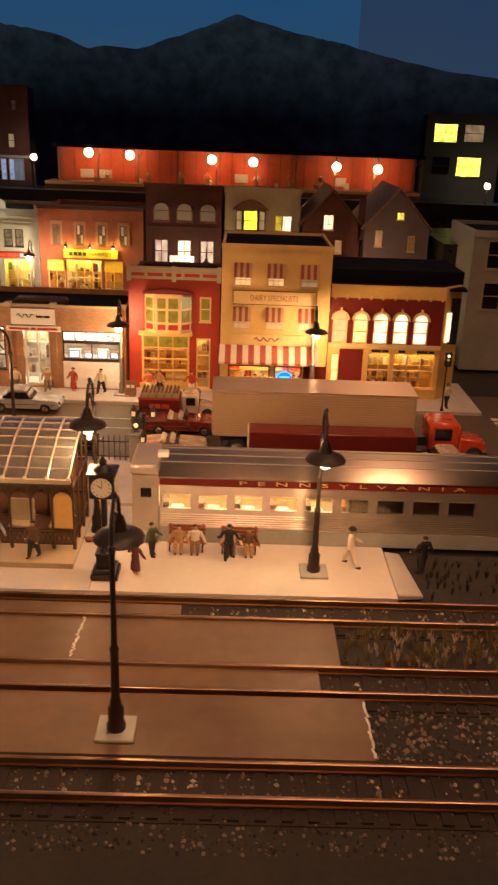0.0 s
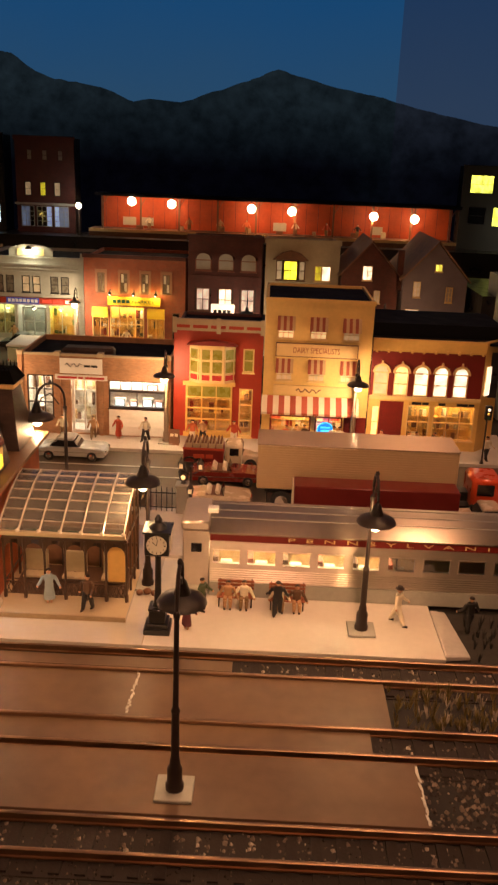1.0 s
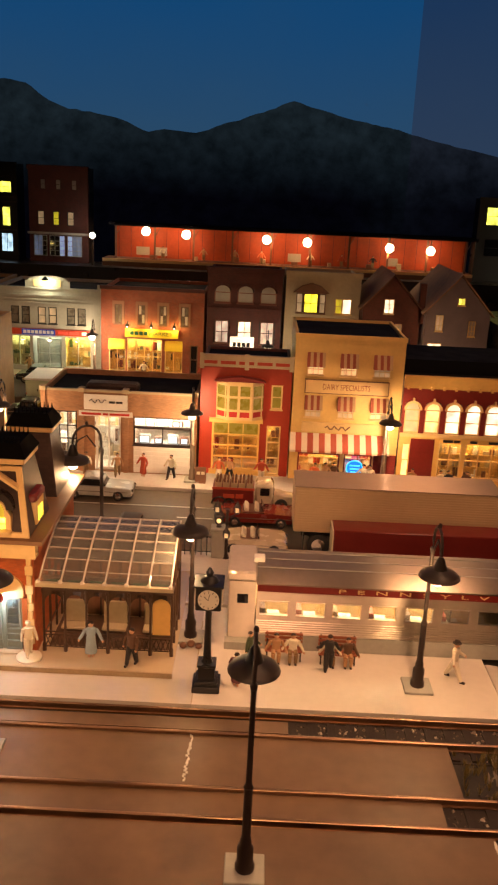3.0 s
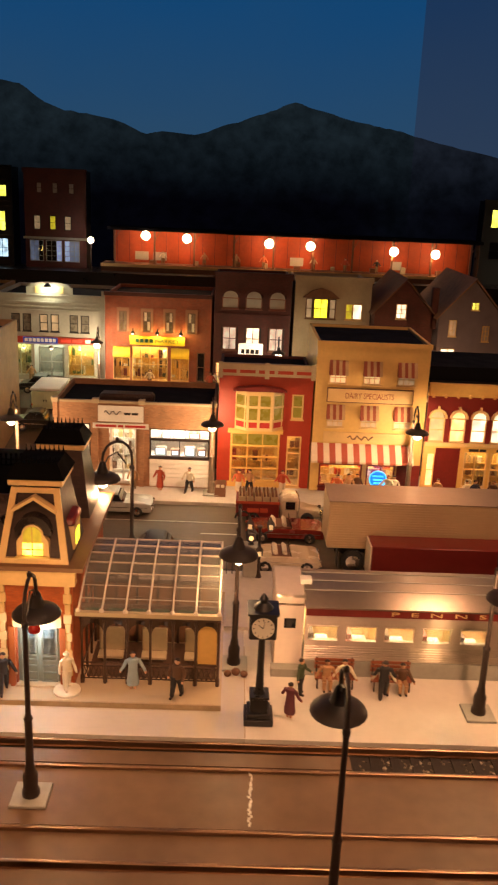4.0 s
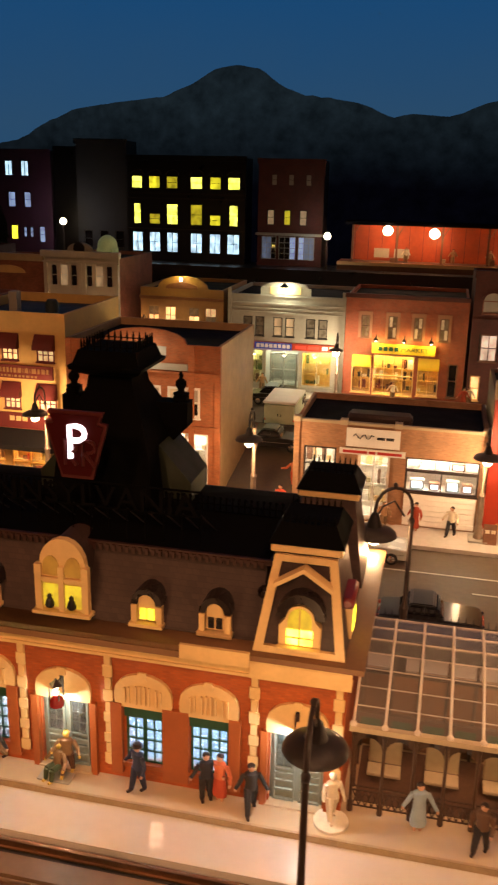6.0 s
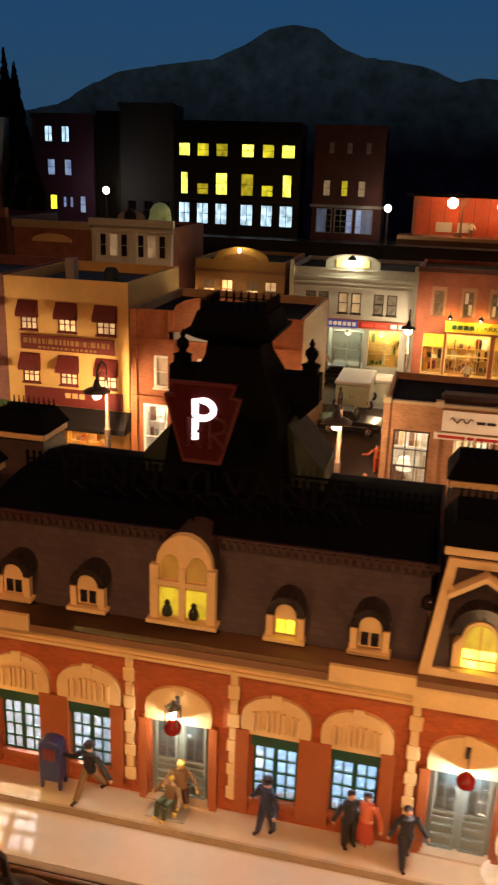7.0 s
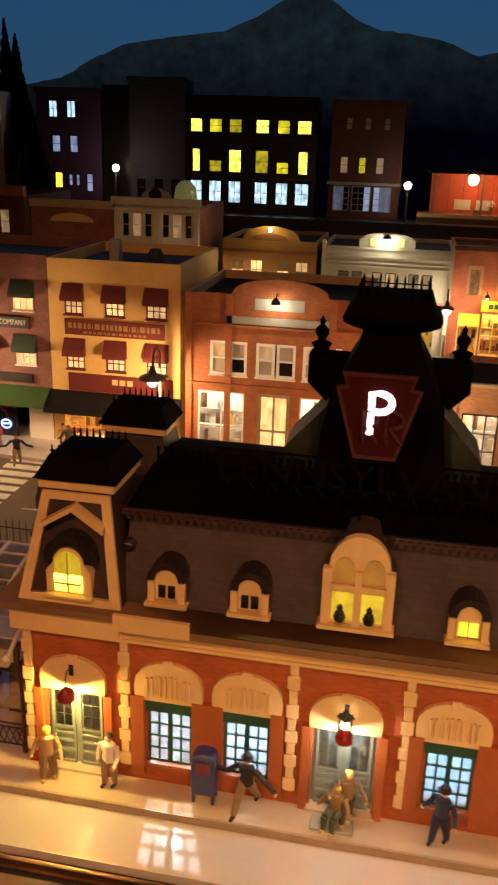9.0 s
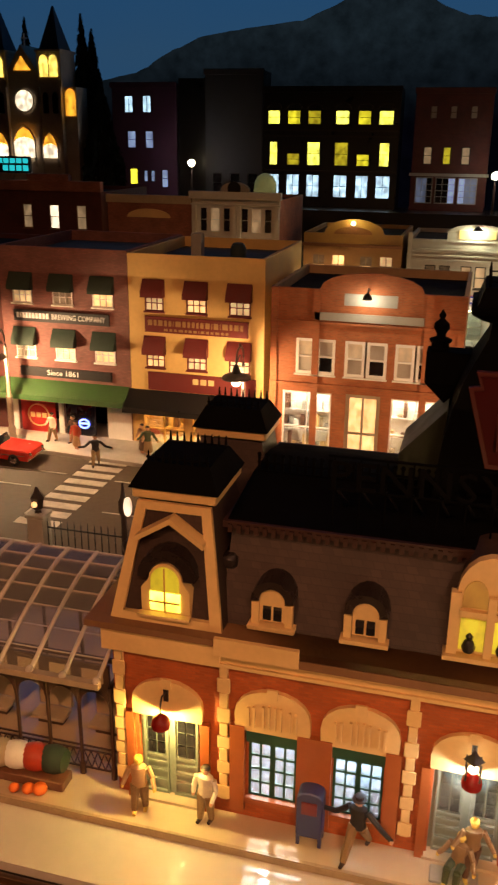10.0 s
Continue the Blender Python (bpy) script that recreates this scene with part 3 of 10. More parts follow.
def slab(name, bm, material, label, category, kind="structure"):
    return solo(name, bm, material, (0, 0, 0), label, category, "", kind)


def outline(pts, z0, z1):
    """A slab over an outline of (x, y)."""
    bm = bmesh.new()
    lo, hi = [bm.verts.new((x, y, z0)) for x, y in pts], [bm.verts.new((x, y, z1)) for x, y in pts]
    bm.faces.new(lo)
    bm.faces.new(hi[::-1])
    for k in range(len(pts)):
        bm.faces.new((lo[k], hi[k], hi[k - 1], lo[k - 1]))
    return bm


slab("ground", box(-3.0, 2.2, -0.6, 2.4, -0.03, -0.006), M["soil"], "dark brown scenic ground of the model layout", "ground")
# the dim room round the layout
slab("floor", box(-4.0, 4.0, -4.0, 3.0, -1.05, -1.0), M["wallroom"], "dark floor of the exhibition room", "floor")
slab("ceiling", box(-4.0, 4.0, -4.0, 3.0, 2.4, 2.45), M["wallroom"], "dark ceiling of the exhibition room", "ceiling")
slab("wall_south", box(-4.0, 4.0, -4.05, -4.0, -1.0, 2.4), M["wallroom"], "dark wall of the exhibition room", "wall")
slab("wall_north", box(-4.0, 4.0, 3.0, 3.05, -1.0, 2.4), M["wallroom"], "dark wall of the exhibition room", "wall")
slab("wall_west", box(-4.05, -4.0, -4.0, 3.0, -1.0, 2.4), M["wallroom"], "dark wall of the exhibition room", "wall")
slab("wall_east", box(4.0, 4.05, -4.0, 3.0, -1.0, 2.4), M["wallroom"], "dark wall of the exhibition room", "wall")
slab("road", box(-2.2, 1.3, 0.950, 1.25, -0.006, 0.0), M["road"], "dark asphalt model street", "road")
slab("pavement_back", outline([(0.36, 1.158), (0.36, 1.30), (-2.2, 1.30), (-2.2, 1.195), (-0.9, 1.191), (-0.66, 1.176), (-0.45, 1.158)], -0.004, 0.0045), M["walk"], "pale concrete sidewalk along the shop fronts", "pavement")
slab("pavement_front", outline([(0.03, 0.83), (0.03, 0.955), (-0.25, 0.955), (-0.7, 0.978), (-1.2, 0.985), (-1.2, 0.83)], -0.004, 0.004), M["walk"], "pale concrete sidewalk behind the station", "pavement")
slab("side_road", box(0.03, 1.3, 0.83, 0.955, -0.006, -0.0002), M["road"], "dark asphalt lane behind the diner", "road")
slab("platform", box(-0.0985, 0.160, 0.663, 0.83, -0.005, 0.0005), M["concrete"], "pale worn concrete station platform", "platform")
slab("forecourt", box(-1.3, -0.0987, 0.663, 0.83, -0.005, 0.0005), M["forecourt"], "pale polished concrete before the station", "platform")
bm = bmesh.new()
hexa(bm, ((0.1606, 0.668, -0.005), (0.184, 0.672, -0.005), (0.176, 0.748, -0.005), (0.1606, 0.748, -0.005)), ((0.1606, 0.668, 0.0016), (0.183, 0.672, -0.0005), (0.175, 0.746, -0.0005), (0.1606, 0.746, 0.0016)))
slab("platform_ramp", soften(bm, 0.0012), M["walk"], "worn concrete slab at the platform's end", "pavement")
slab("platform_joint", box(-0.0988, -0.098, 0.664, 0.80, 0.0004, 0.0007), M["plinth_edge"], "thin dark joint in the platform", "joint")
slab("crossing_near", box(-1.3, 0.114, 0.470, 0.530, -0.006, -0.0003), M["dirt"], "worn brown timber crossing between the tracks", "pavement")
slab("crossing_mid", box(-1.3, 0.102, 0.568, 0.628, -0.006, -0.0003), M["dirt"], "worn brown crossing panel between the tracks", "pavement")
slab("crossing_fill", box(-1.3, 0.085, 0.5345, 0.5635, -0.006, -0.0012), M["dirt"], "brown filling between the rails of a crossing", "pavement")
slab("crossing_fill_far", box(-1.3, -0.02, 0.6325, 0.6475, -0.006, -0.0012), M["dirt"], "brown filling between the rails of the platform track", "pavement")
slab("hill_street", box(-0.45, -0.36, 1.30, 1.36, -0.006, 0.012), M["road"], "asphalt side street rising between the shops", "road")
bm = bmesh.new()
hexa(bm, ((-0.448, 1.158, -0.006), (-0.362, 1.158, -0.006), (-0.362, 1.46, -0.006), (-0.448, 1.46, -0.006)), ((-0.448, 1.158, 0.005), (-0.362, 1.158, 0.005), (-0.362, 1.46, 0.052), (-0.448, 1.46, 0.052)))
slab("ramp", bm, M["road"], "asphalt side street climbing to the upper street", "road")
slab("upper_terrace", box(-1.8, 0.6, 1.44, 1.95, -0.006, 0.05), M["road"], "asphalt upper street on its terrace", "road")
slab("upper_pavement", box(-1.8, 0.6, 1.585, 1.632, 0.05, 0.0535), M["walk"], "concrete sidewalk of the upper street", "pavement")
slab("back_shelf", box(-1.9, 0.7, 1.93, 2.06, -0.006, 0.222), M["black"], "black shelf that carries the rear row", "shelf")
slab("fascia", box(-3.0, 2.2, -0.02, 0.0, -0.5, -0.006), M["wallroom"], "dark front edge of the layout table", "panel")


def track(name, y, x0, x1, ties=True):
    """A track: two rails with head, web and foot, and its ties."""
    tr = thing(name, ((x0 + x1) / 2, y, -0.004), "worn steel model railway track on dark ties", "track", "tracks")
    for s in (-1, 1):
        yy = y + s * 0.0145
        bm = bmesh.new()
        half = [(0.002, -0.0038), (0.002, -0.003), (0.0006, -0.0026), (0.0006, 0.0004), (0.0014, 0.0008), (0.0014, 0.0021), (0.0009, 0.0024)]
        sect = [(yy + u, z) for u, z in half] + [(yy - u, z) for u, z in half[::-1]]
        ends = [[bm.verts.new((x, u, z)) for u, z in sect] for x in (x0, x1)]
        bm.faces.new(ends[0])
        bm.faces.new(ends[1][::-1])
        for k in range(len(sect)):
            bm.faces.new((ends[0][k], ends[1][k], ends[1][k - 1], ends[0][k - 1]))
        part("rail", bm, M["rail"], tr)
    bx_ = bmesh.new()
    bx(bx_, x0, x1, y - 0.028, y + 0.028, -0.0062, -0.0052)
    part("ballast_bed", bx_, M["ballast"], tr)
    if ties:
        n = 0
        xx = ties
        me = None
        while xx < x1 and n < 75:
            bm = box(xx, xx + 0.0065, y - 0.026, y + 0.026, -0.0052, -0.0036)
            if me is None:
                ob = part("tie", bm, M["tie"], tr)
                me, x_first = ob.data, xx
            else:
                bm.free()
                ob = new("tie", me)
                ob.parent = tr
                ob.location = (xx - x_first, 0, 0)
            xx += 0.0155
            n += 1
    return tr


track("track", 0.640, -1.3, 0.9, ties=-0.02)
track("track", 0.549, -1.3, 0.9, ties=0.085)
track("track", 0.449, -1.3, 0.9, ties=-0.35)


def scatter(name, x0, x1, y0, y1, n, size, material, label, category, seed):
    """Loose stones or tufts too many to count."""
    rng = random.Random(seed)
    verts, faces = [], []
    for _ in range(n):
        x, y, r = rng.uniform(x0, x1), rng.uniform(y0, y1), size * rng.uniform(0.5, 1.3)
        a, h = rng.uniform(0, 6.28), r * rng.uniform(0.6, 1.1)
        b = len(verts)
        for k in range(4):
            verts.append((x + r * math.cos(a + k * 1.57) * rng.uniform(0.7, 1.2), y + r * math.sin(a + k * 1.57), -0.0065))
        verts.append((x + rng.uniform(-r, r) * 0.3, y, -0.006 + h))
        faces += [(b, b + 1, b + 4), (b + 1, b + 2, b + 4), (b + 2, b + 3, b + 4), (b + 3, b, b + 4)]
    me = bpy.data.meshes.new(name)
    me.from_pydata(verts, [], faces)
    me.materials.append(material)
    return tagged(new(name, me), label, category, "", "stuff")


scatter("ballast", -0.05, 0.85, 0.615, 0.662, 5200, 0.0017, M["ballast"], "dark grey ballast stones between the rails", "ballast", 1)
scatter("ballast", 0.085, 0.85, 0.52, 0.578, 5200, 0.0017, M["ballast"], "dark grey ballast stones between the rails", "ballast", 2)
scatter("ballast", -0.8, 0.85, 0.40, 0.475, 9000, 0.0017, M["ballast"], "dark grey ballast stones along the near track", "ballast", 3)
for at, x0, sd in ((0.640, -0.03, 31), (0.549, 0.088, 32), (0.449, -0.4, 33)):
    scatter("ballast", x0, 0.8, at - 0.012, at + 0.012, int((0.8 - x0) * 700), 0.0027, M["palestone"], "pale grey ballast lumps between the ties", "ballast", sd)
scatter("gravel", 0.115, 0.85, 0.475, 0.53, 4000, 0.0022, M["ballast"], "dark loose gravel beside the crossing", "gravel", 4)


def tufts(x0, x1, y0, y1, n, h, seed, material, label):
    """Dry grass tufts: many thin blades."""
    rng = random.Random(seed)
    verts, faces = [], []
    for _ in range(n):
        cx, cy = rng.uniform(x0, x1), rng.uniform(y0, y1)
        hh = h * rng.uniform(0.4, 1.2)
        for _ in range(9):
            a, l = rng.uniform(0, 6.28), rng.uniform(0.3, 1.0)
            dx, dy = math.cos(a), math.sin(a)
            b = len(verts)
            w = 0.0007
            verts += [(cx - dy * w, cy + dx * w, -0.006), (cx + dy * w, cy - dx * w, -0.006), (cx + dx * hh * 0.5 * l, cy + dy * hh * 0.5 * l, -0.006 + hh)]
            faces.append((b, b + 1, b + 2))
    me = bpy.data.meshes.new("grass")
    me.from_pydata(verts, [], faces)
    me.materials.append(material)
    return tagged(new("grass", me), label, "grass", "", "stuff")


tufts(0.106, 0.8, 0.572, 0.622, 700, 0.012, 5, M["grass"], "dry yellow grass tufts beside the tracks")
tufts(0.125, 0.8, 0.572, 0.618, 330, 0.009, 15, M["lichen"], "pale dry flower heads beside the tracks")
tufts(0.19, 0.8, 0.67, 0.74, 300, 0.01, 6, M["soil"], "dark low weeds beyond the platform")


# backdrop: a painted wall with sky and wooded hills
def sky_paint(name, low, high, z0, z1, strength):
    m = bpy.data.materials.new(name)
    m.use_nodes = True
    nt = m.node_tree
    b = nt.nodes["Principled BSDF"]
    b.inputs["Roughness"].default_value = 1.0
    b.inputs["Specular IOR Level"].default_value = 0.0
    b.inputs["Base Color"].default_value = (*[c * 0.3 for c in low], 1)
    tc = nt.nodes.new("ShaderNodeTexCoord")
    sep = nt.nodes.new("ShaderNodeSeparateXYZ")
    nt.links.new(tc.outputs["Object"], sep.inputs[0])
    mp = nt.nodes.new("ShaderNodeMapRange")
    mp.inputs[1].default_value, mp.inputs[2].default_value = z0, z1
    nt.links.new(sep.outputs[2], mp.inputs[0])
    no = nt.nodes.new("ShaderNodeTexNoise")
    no.inputs["Scale"].default_value, no.inputs["Detail"].default_value = 3.2, 4
    nt.links.new(tc.outputs["Object"], no.inputs["Vector"])
    ad = nt.nodes.new("ShaderNodeMath")
    ad.operation = "MULTIPLY_ADD"
    ad.inputs[1].default_value = -0.5
    nt.links.new(no.outputs["Fac"], ad.inputs[0])
    nt.links.new(mp.outputs[0], ad.inputs[2])
    of = nt.nodes.new("ShaderNodeMath")
    of.operation = "ADD"
    of.use_clamp = True
    of.inputs[1].default_value = 0.25
    nt.links.new(ad.outputs[0], of.inputs[0])
    mx = nt.nodes.new("ShaderNodeMix")
    mx.data_type = "RGBA"
    mx.inputs[6].default_value, mx.inputs[7].default_value = (*low, 1), (*high, 1)
    nt.links.new(of.outputs[0], mx.inputs[0])
    nt.links.new(mx.outputs[2], b.inputs["Emission Color"])
    b.inputs["Emission Strength"].default_value = strength
    return m


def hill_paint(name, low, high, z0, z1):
    """Woods brushed on the backdrop: mottled emission in place of light on it, fading to near black at the foot."""
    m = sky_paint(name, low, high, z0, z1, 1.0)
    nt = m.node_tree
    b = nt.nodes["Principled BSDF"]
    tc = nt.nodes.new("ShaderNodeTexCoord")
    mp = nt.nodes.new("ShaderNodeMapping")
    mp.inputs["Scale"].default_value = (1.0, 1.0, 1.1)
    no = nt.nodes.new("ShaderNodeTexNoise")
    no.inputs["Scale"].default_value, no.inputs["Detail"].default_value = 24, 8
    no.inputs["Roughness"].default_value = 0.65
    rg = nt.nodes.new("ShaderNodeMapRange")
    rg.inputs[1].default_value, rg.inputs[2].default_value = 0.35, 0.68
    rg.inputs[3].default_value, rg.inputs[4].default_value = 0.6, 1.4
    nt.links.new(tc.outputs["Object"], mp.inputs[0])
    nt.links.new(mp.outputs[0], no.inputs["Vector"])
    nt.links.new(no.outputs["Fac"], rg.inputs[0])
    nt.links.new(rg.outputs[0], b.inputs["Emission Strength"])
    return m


SKY = sky_paint("painted_evening_sky", (0.02, 0.062, 0.128), (0.006, 0.055, 0.158), 0.5, 0.8, 1.0)
SKYR = sky_paint("painted_dusk_sky", (0.022, 0.042, 0.085), (0.011, 0.034, 0.09), 0.5, 0.8, 1.0)
# the hills glow by themselves; no lamp lights this part of the backdrop
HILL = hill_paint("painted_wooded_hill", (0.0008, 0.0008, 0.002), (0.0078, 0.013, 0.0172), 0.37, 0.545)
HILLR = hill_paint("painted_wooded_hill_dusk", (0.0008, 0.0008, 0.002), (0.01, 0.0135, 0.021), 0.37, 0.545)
slab("backdrop", box(-3.2, 0.262, 2.085, 2.11, -0.1, 1.6), SKY, "painted blue evening sky backdrop", "backdrop")
bm = bmesh.new()
hexa(bm, ((0.262, 2.085, -0.1), (1.6, 1.75, -0.1), (1.6, 1.80, -0.1), (0.262, 2.11, -0.1)), ((0.262, 2.085, 1.6), (1.6, 1.75, 1.6), (1.6, 1.80, 1.6), (0.262, 2.11, 1.6)))
slab("backdrop_side", bm, SKYR, "painted dusk sky on the angled end backdrop", "backdrop")
RIDGE = [(-3.2, 0.50), (-2.2, 0.47), (-1.6, 0.47), (-1.28, 0.45), (-1.21, 0.449), (-1.138, 0.462), (-1.056, 0.503), (-0.996, 0.526), (-0.90, 0.539), (-0.804, 0.549), (-0.742, 0.573), (-0.69, 0.602), (-0.645, 0.609), (-0.60, 0.602), (-0.546, 0.566), (-0.504, 0.552), (-0.457, 0.547), (-0.398, 0.538), (-0.326, 0.511), (-0.291, 0.518), (-0.22, 0.513), (-0.139, 0.54), (-0.071, 0.563), (-0.004, 0.589), (0.055, 0.573), (0.136, 0.554), (0.232, 0.539), (0.262, 0.53)]
RIDGER = [(0.262, 0.53), (0.32, 0.516), (0.38, 0.503), (0.47, 0.486), (0.7, 0.46), (1.2, 0.44), (1.6, 0.45)]


def hills(pts, place, material, name):
    bm = bmesh.new()
    fine = []
    for (a, za), (b, zb) in zip(pts, pts[1:]):
        n = max(2, int((b - a) / 0.012))
        for k in range(n):
            u = k / n
            x = a + (b - a) * u
            fine.append((x, za + (zb - za) * (u * u * (3 - 2 * u) * 0.4 + u * 0.6) + 0.0025 * noise.noise((x * 60, 3, 0))))
    fine.append(pts[-1])
    lo = [bm.verts.new(place(x, -0.1)) for x, z in fine]
    hi = [bm.verts.new(place(x, z)) for x, z in fine]
    for k in range(len(fine) - 1):
        bm.faces.new((lo[k], lo[k + 1], hi[k + 1], hi[k]))
    bmesh.ops.solidify(bm, geom=bm.faces[:], thickness=0.004)
    return slab(name, bm, material, "dark wooded hills painted on the backdrop", "hills")


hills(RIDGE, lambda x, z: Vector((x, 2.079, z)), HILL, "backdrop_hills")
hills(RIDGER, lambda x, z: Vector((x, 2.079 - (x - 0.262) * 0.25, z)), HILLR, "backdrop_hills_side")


# ---- town buildings ----
def shell(th, x0, x1, y0, y1, z0, z1, wall, holes, roofmat, parapet=0.004, sidemat=None, t=0.004, roofdrop=0.006):
    """Front wall with openings, side and back walls, and a flat roof behind the parapet."""
    bm = bmesh.new()
    holed(bm, x0, x1, z0, z1, y0, y0 + t, holes)
    part("front_wall", bm, wall, th)
    part("side_wall", box(x0, x0 + t, y0 + t, y1, z0, z1), sidemat or wall, th)
    part("side_wall", box(x1 - t, x1, y0 + t, y1, z0, z1), sidemat or wall, th)
    part("back_wall", box(x0 + t, x1 - t, y1 - t, y1, z0, z1), sidemat or wall, th)
    part("roof", box(x0 + t, x1 - t, y0 + t, y1 - t, z1 - roofdrop - 0.002, z1 - roofdrop), roofmat, th)


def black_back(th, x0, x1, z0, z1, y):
    """A black sheet added behind upper windows, in place of the rooms' darkness."""
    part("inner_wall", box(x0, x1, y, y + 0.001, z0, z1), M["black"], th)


Y1 = 1.222

# dairy shop: three storeys, ochre walls, striped awnings
b = thing("shop_building", (0.069, Y1, 0.0045), "three-storey ochre shop building with faded striped awnings", "building", "shop row")
cols = [(0.012, 0.035), (0.058, 0.081), (0.104, 0.128)]
rows = [(0.158, 0.189), (0.097, 0.128)]
holes = [(a, c, d, e) for a, c in cols for d, e in rows] + [(0.006, 0.066, 0.012, 0.045), (0.072, 0.112, 0.006, 0.045)]
shell(b, -0.006, 0.146, Y1, 1.375, 0.0045, 0.215, M["yellow"], holes, M["roof"], roofdrop=0.004)
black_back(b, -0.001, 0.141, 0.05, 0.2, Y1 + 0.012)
for a, c in cols:
    for k, (d, e) in enumerate(rows):
        window(b, a, c, d, e, Y1 - 0.001, M["cream"], M["glow_soft"] if k == 0 and a < 0.1 else M["glow_dim"], 3, 4, 0.0012)
        awning(b, a - 0.001, c + 0.001, d + 0.013, e + 0.001, Y1 - 0.001, 0.009, [M["awnbrown"], M["awntan"]], 6, valance=0.001)
part("cornice", box(-0.007, 0.147, Y1 - 0.002, Y1, 0.209, 0.2155), M["yellow"], b)
s = part("sign_board", box(0.011, 0.126, Y1 - 0.003, Y1, 0.1335, 0.1515), M["cream"], b, "cream sign board with dark edging")
bm = bmesh.new()
for q in ((0.011, 0.126, 0.1515, 0.1525), (0.011, 0.126, 0.1325, 0.1335), (0.010, 0.011, 0.1325, 0.1525), (0.126, 0.127, 0.1325, 0.1525)):
    bx(bm, q[0], q[1], Y1 - 0.0035, Y1 - 0.0002, q[2], q[3])
part("sign_edging", bm, M["wood"], s)
lettering("DAIRY SPECIALISTS", 0.035, 0.101, 0.1385, 0.1465, Y1 - 0.0031, M["awnbrown"], s)
s = part("sign_board", box(0.009, 0.122, Y1 - 0.003, Y1, 0.0765, 0.0905), M["cream"], b, "cream name board over the awning")
bm = bmesh.new()
tube(bm, [(0.042 + 0.0032 * k, Y1 - 0.0036, 0.0835 + 0.003 * math.sin(k * 1.9) * (1.6 if k == 0 else 1)) for k in range(12)], 0.001)
part("script_shape", bm, M["wood"], s)
awning(b, -0.007, 0.133, 0.0515, 0.0745, Y1 - 0.0012, 0.02, [M["awnpale"], M["awnrose"]], 17, "shop_awning")
window(b, 0.006, 0.066, 0.012, 0.045, Y1, M["maroon"], M["glass"], 1, 1, 0.002)
window(b, 0.072, 0.112, 0.006, 0.045, Y1, M["maroon"], M["glass"], 2, 1, 0.002, sill=False, name="shop_door")
room(b, 0.000, 0.14, 0.006, 0.048, Y1 + 0.005, Y1 + 0.03, M["cream"], M["room_warm"], ["redpaint", "white", "cream", "awnred"])
part("shop_base", box(0.006, 0.066, Y1 - 0.002, Y1 - 0.0002, 0.005, 0.012), M["maroon"], b)
part("pilaster", box(0.114, 0.146, Y1 - 0.002, Y1 - 0.0002, 0.005, 0.046), M["maroon"], b)
n = part("neon_sign", bmesh.new(), M["neon"], b, "round blue neon sign")
bm = bmesh.new()
tube(bm, [(0.087 + 0.0115 * math.cos(k * math.pi / 10), Y1 - 0.012, 0.028 + 0.0115 * math.sin(k * math.pi / 10)) for k in range(21)], 0.0009)
for k in range(3):
    bx(bm, 0.0795 + 0.001 * k, 0.0945 - 0.001 * k, Y1 - 0.0125, Y1 - 0.0115, 0.031 - 0.005 * k, 0.0332 - 0.005 * k)
part("tube", bm, M["neon"], n)
bm = bmesh.new()
lathe(bm, 0, 0, [(0.012, -0.0006), (0.012, 0.0006)], 24)
bmesh.ops.rotate(bm, verts=bm.verts, matrix=Matrix.Rotation(math.pi / 2, 3, "X"), cent=(0, 0, 0))
bmesh.ops.translate(bm, verts=bm.verts, vec=(0.087, Y1 - 0.0108, 0.028))
part("back_plate", bm, mat("neon_plate", (0.01, 0.06, 0.2), 0.4, vary=0, glow=0.9, glowcol=(0.0, 0.25, 0.85)), n)

# corner shop: maroon upper storey with arched windows, chamfered corner
b = thing("corner_building", (0.225, 1.212, 0.0045), "two-storey yellow corner shop with maroon upper wall", "building", "shop row")
YC = 1.212
wins = [(0.151, 0.172), (0.1795, 0.2005), (0.208, 0.229), (0.236, 0.257), (0.264, 0.285)]
holes = [(a, c, 0.084, 0.128) for a, c in wins]
bm = bmesh.new()
holed(bm, 0.1465, 0.305, 0.083, 0.149, YC, YC + 0.004, holes)
part("upper_wall", bm, M["maroon"], b)
bm = bmesh.new()
holed(bm, 0.1465, 0.305, 0.0045, 0.083, YC, YC + 0.004, [(0.152, 0.1625, 0.02, 0.068), (0.163, 0.197, 0.0045, 0.076), (0.203, 0.236, 0.02, 0.072), (0.24, 0.30, 0.02, 0.072)])
part("shop_wall", bm, M["yellow2"], b)
bm = bmesh.new()
prism(bm, [(0.1465, 0.149), (0.305, 0.149), (0.305, 0.166), (0.1465, 0.166)], YC - 0.004, YC + 0.004)
part("cornice", bm, M["yellow2"], b)
bm = bmesh.new()
for k in range(10):
    bx(bm, 0.150 + 0.0165 * k, 0.153 + 0.0165 * k, YC - 0.0065, YC - 0.004, 0.1475, 0.152)
part("bracket_row", bm, M["yellow2"], b)
bm = bmesh.new()
hexa(bm, ((0.305, YC, 0.0045), (0.335, YC + 0.03, 0.0045), (0.332, YC + 0.033, 0.0045), (0.302, YC + 0.004, 0.0045)), ((0.305, YC, 0.166), (0.335, YC + 0.03, 0.166), (0.332, YC + 0.033, 0.166), (0.302, YC + 0.004, 0.166)))
part("corner_wall", bm, M["yellow2"], b)
bm = bmesh.new()
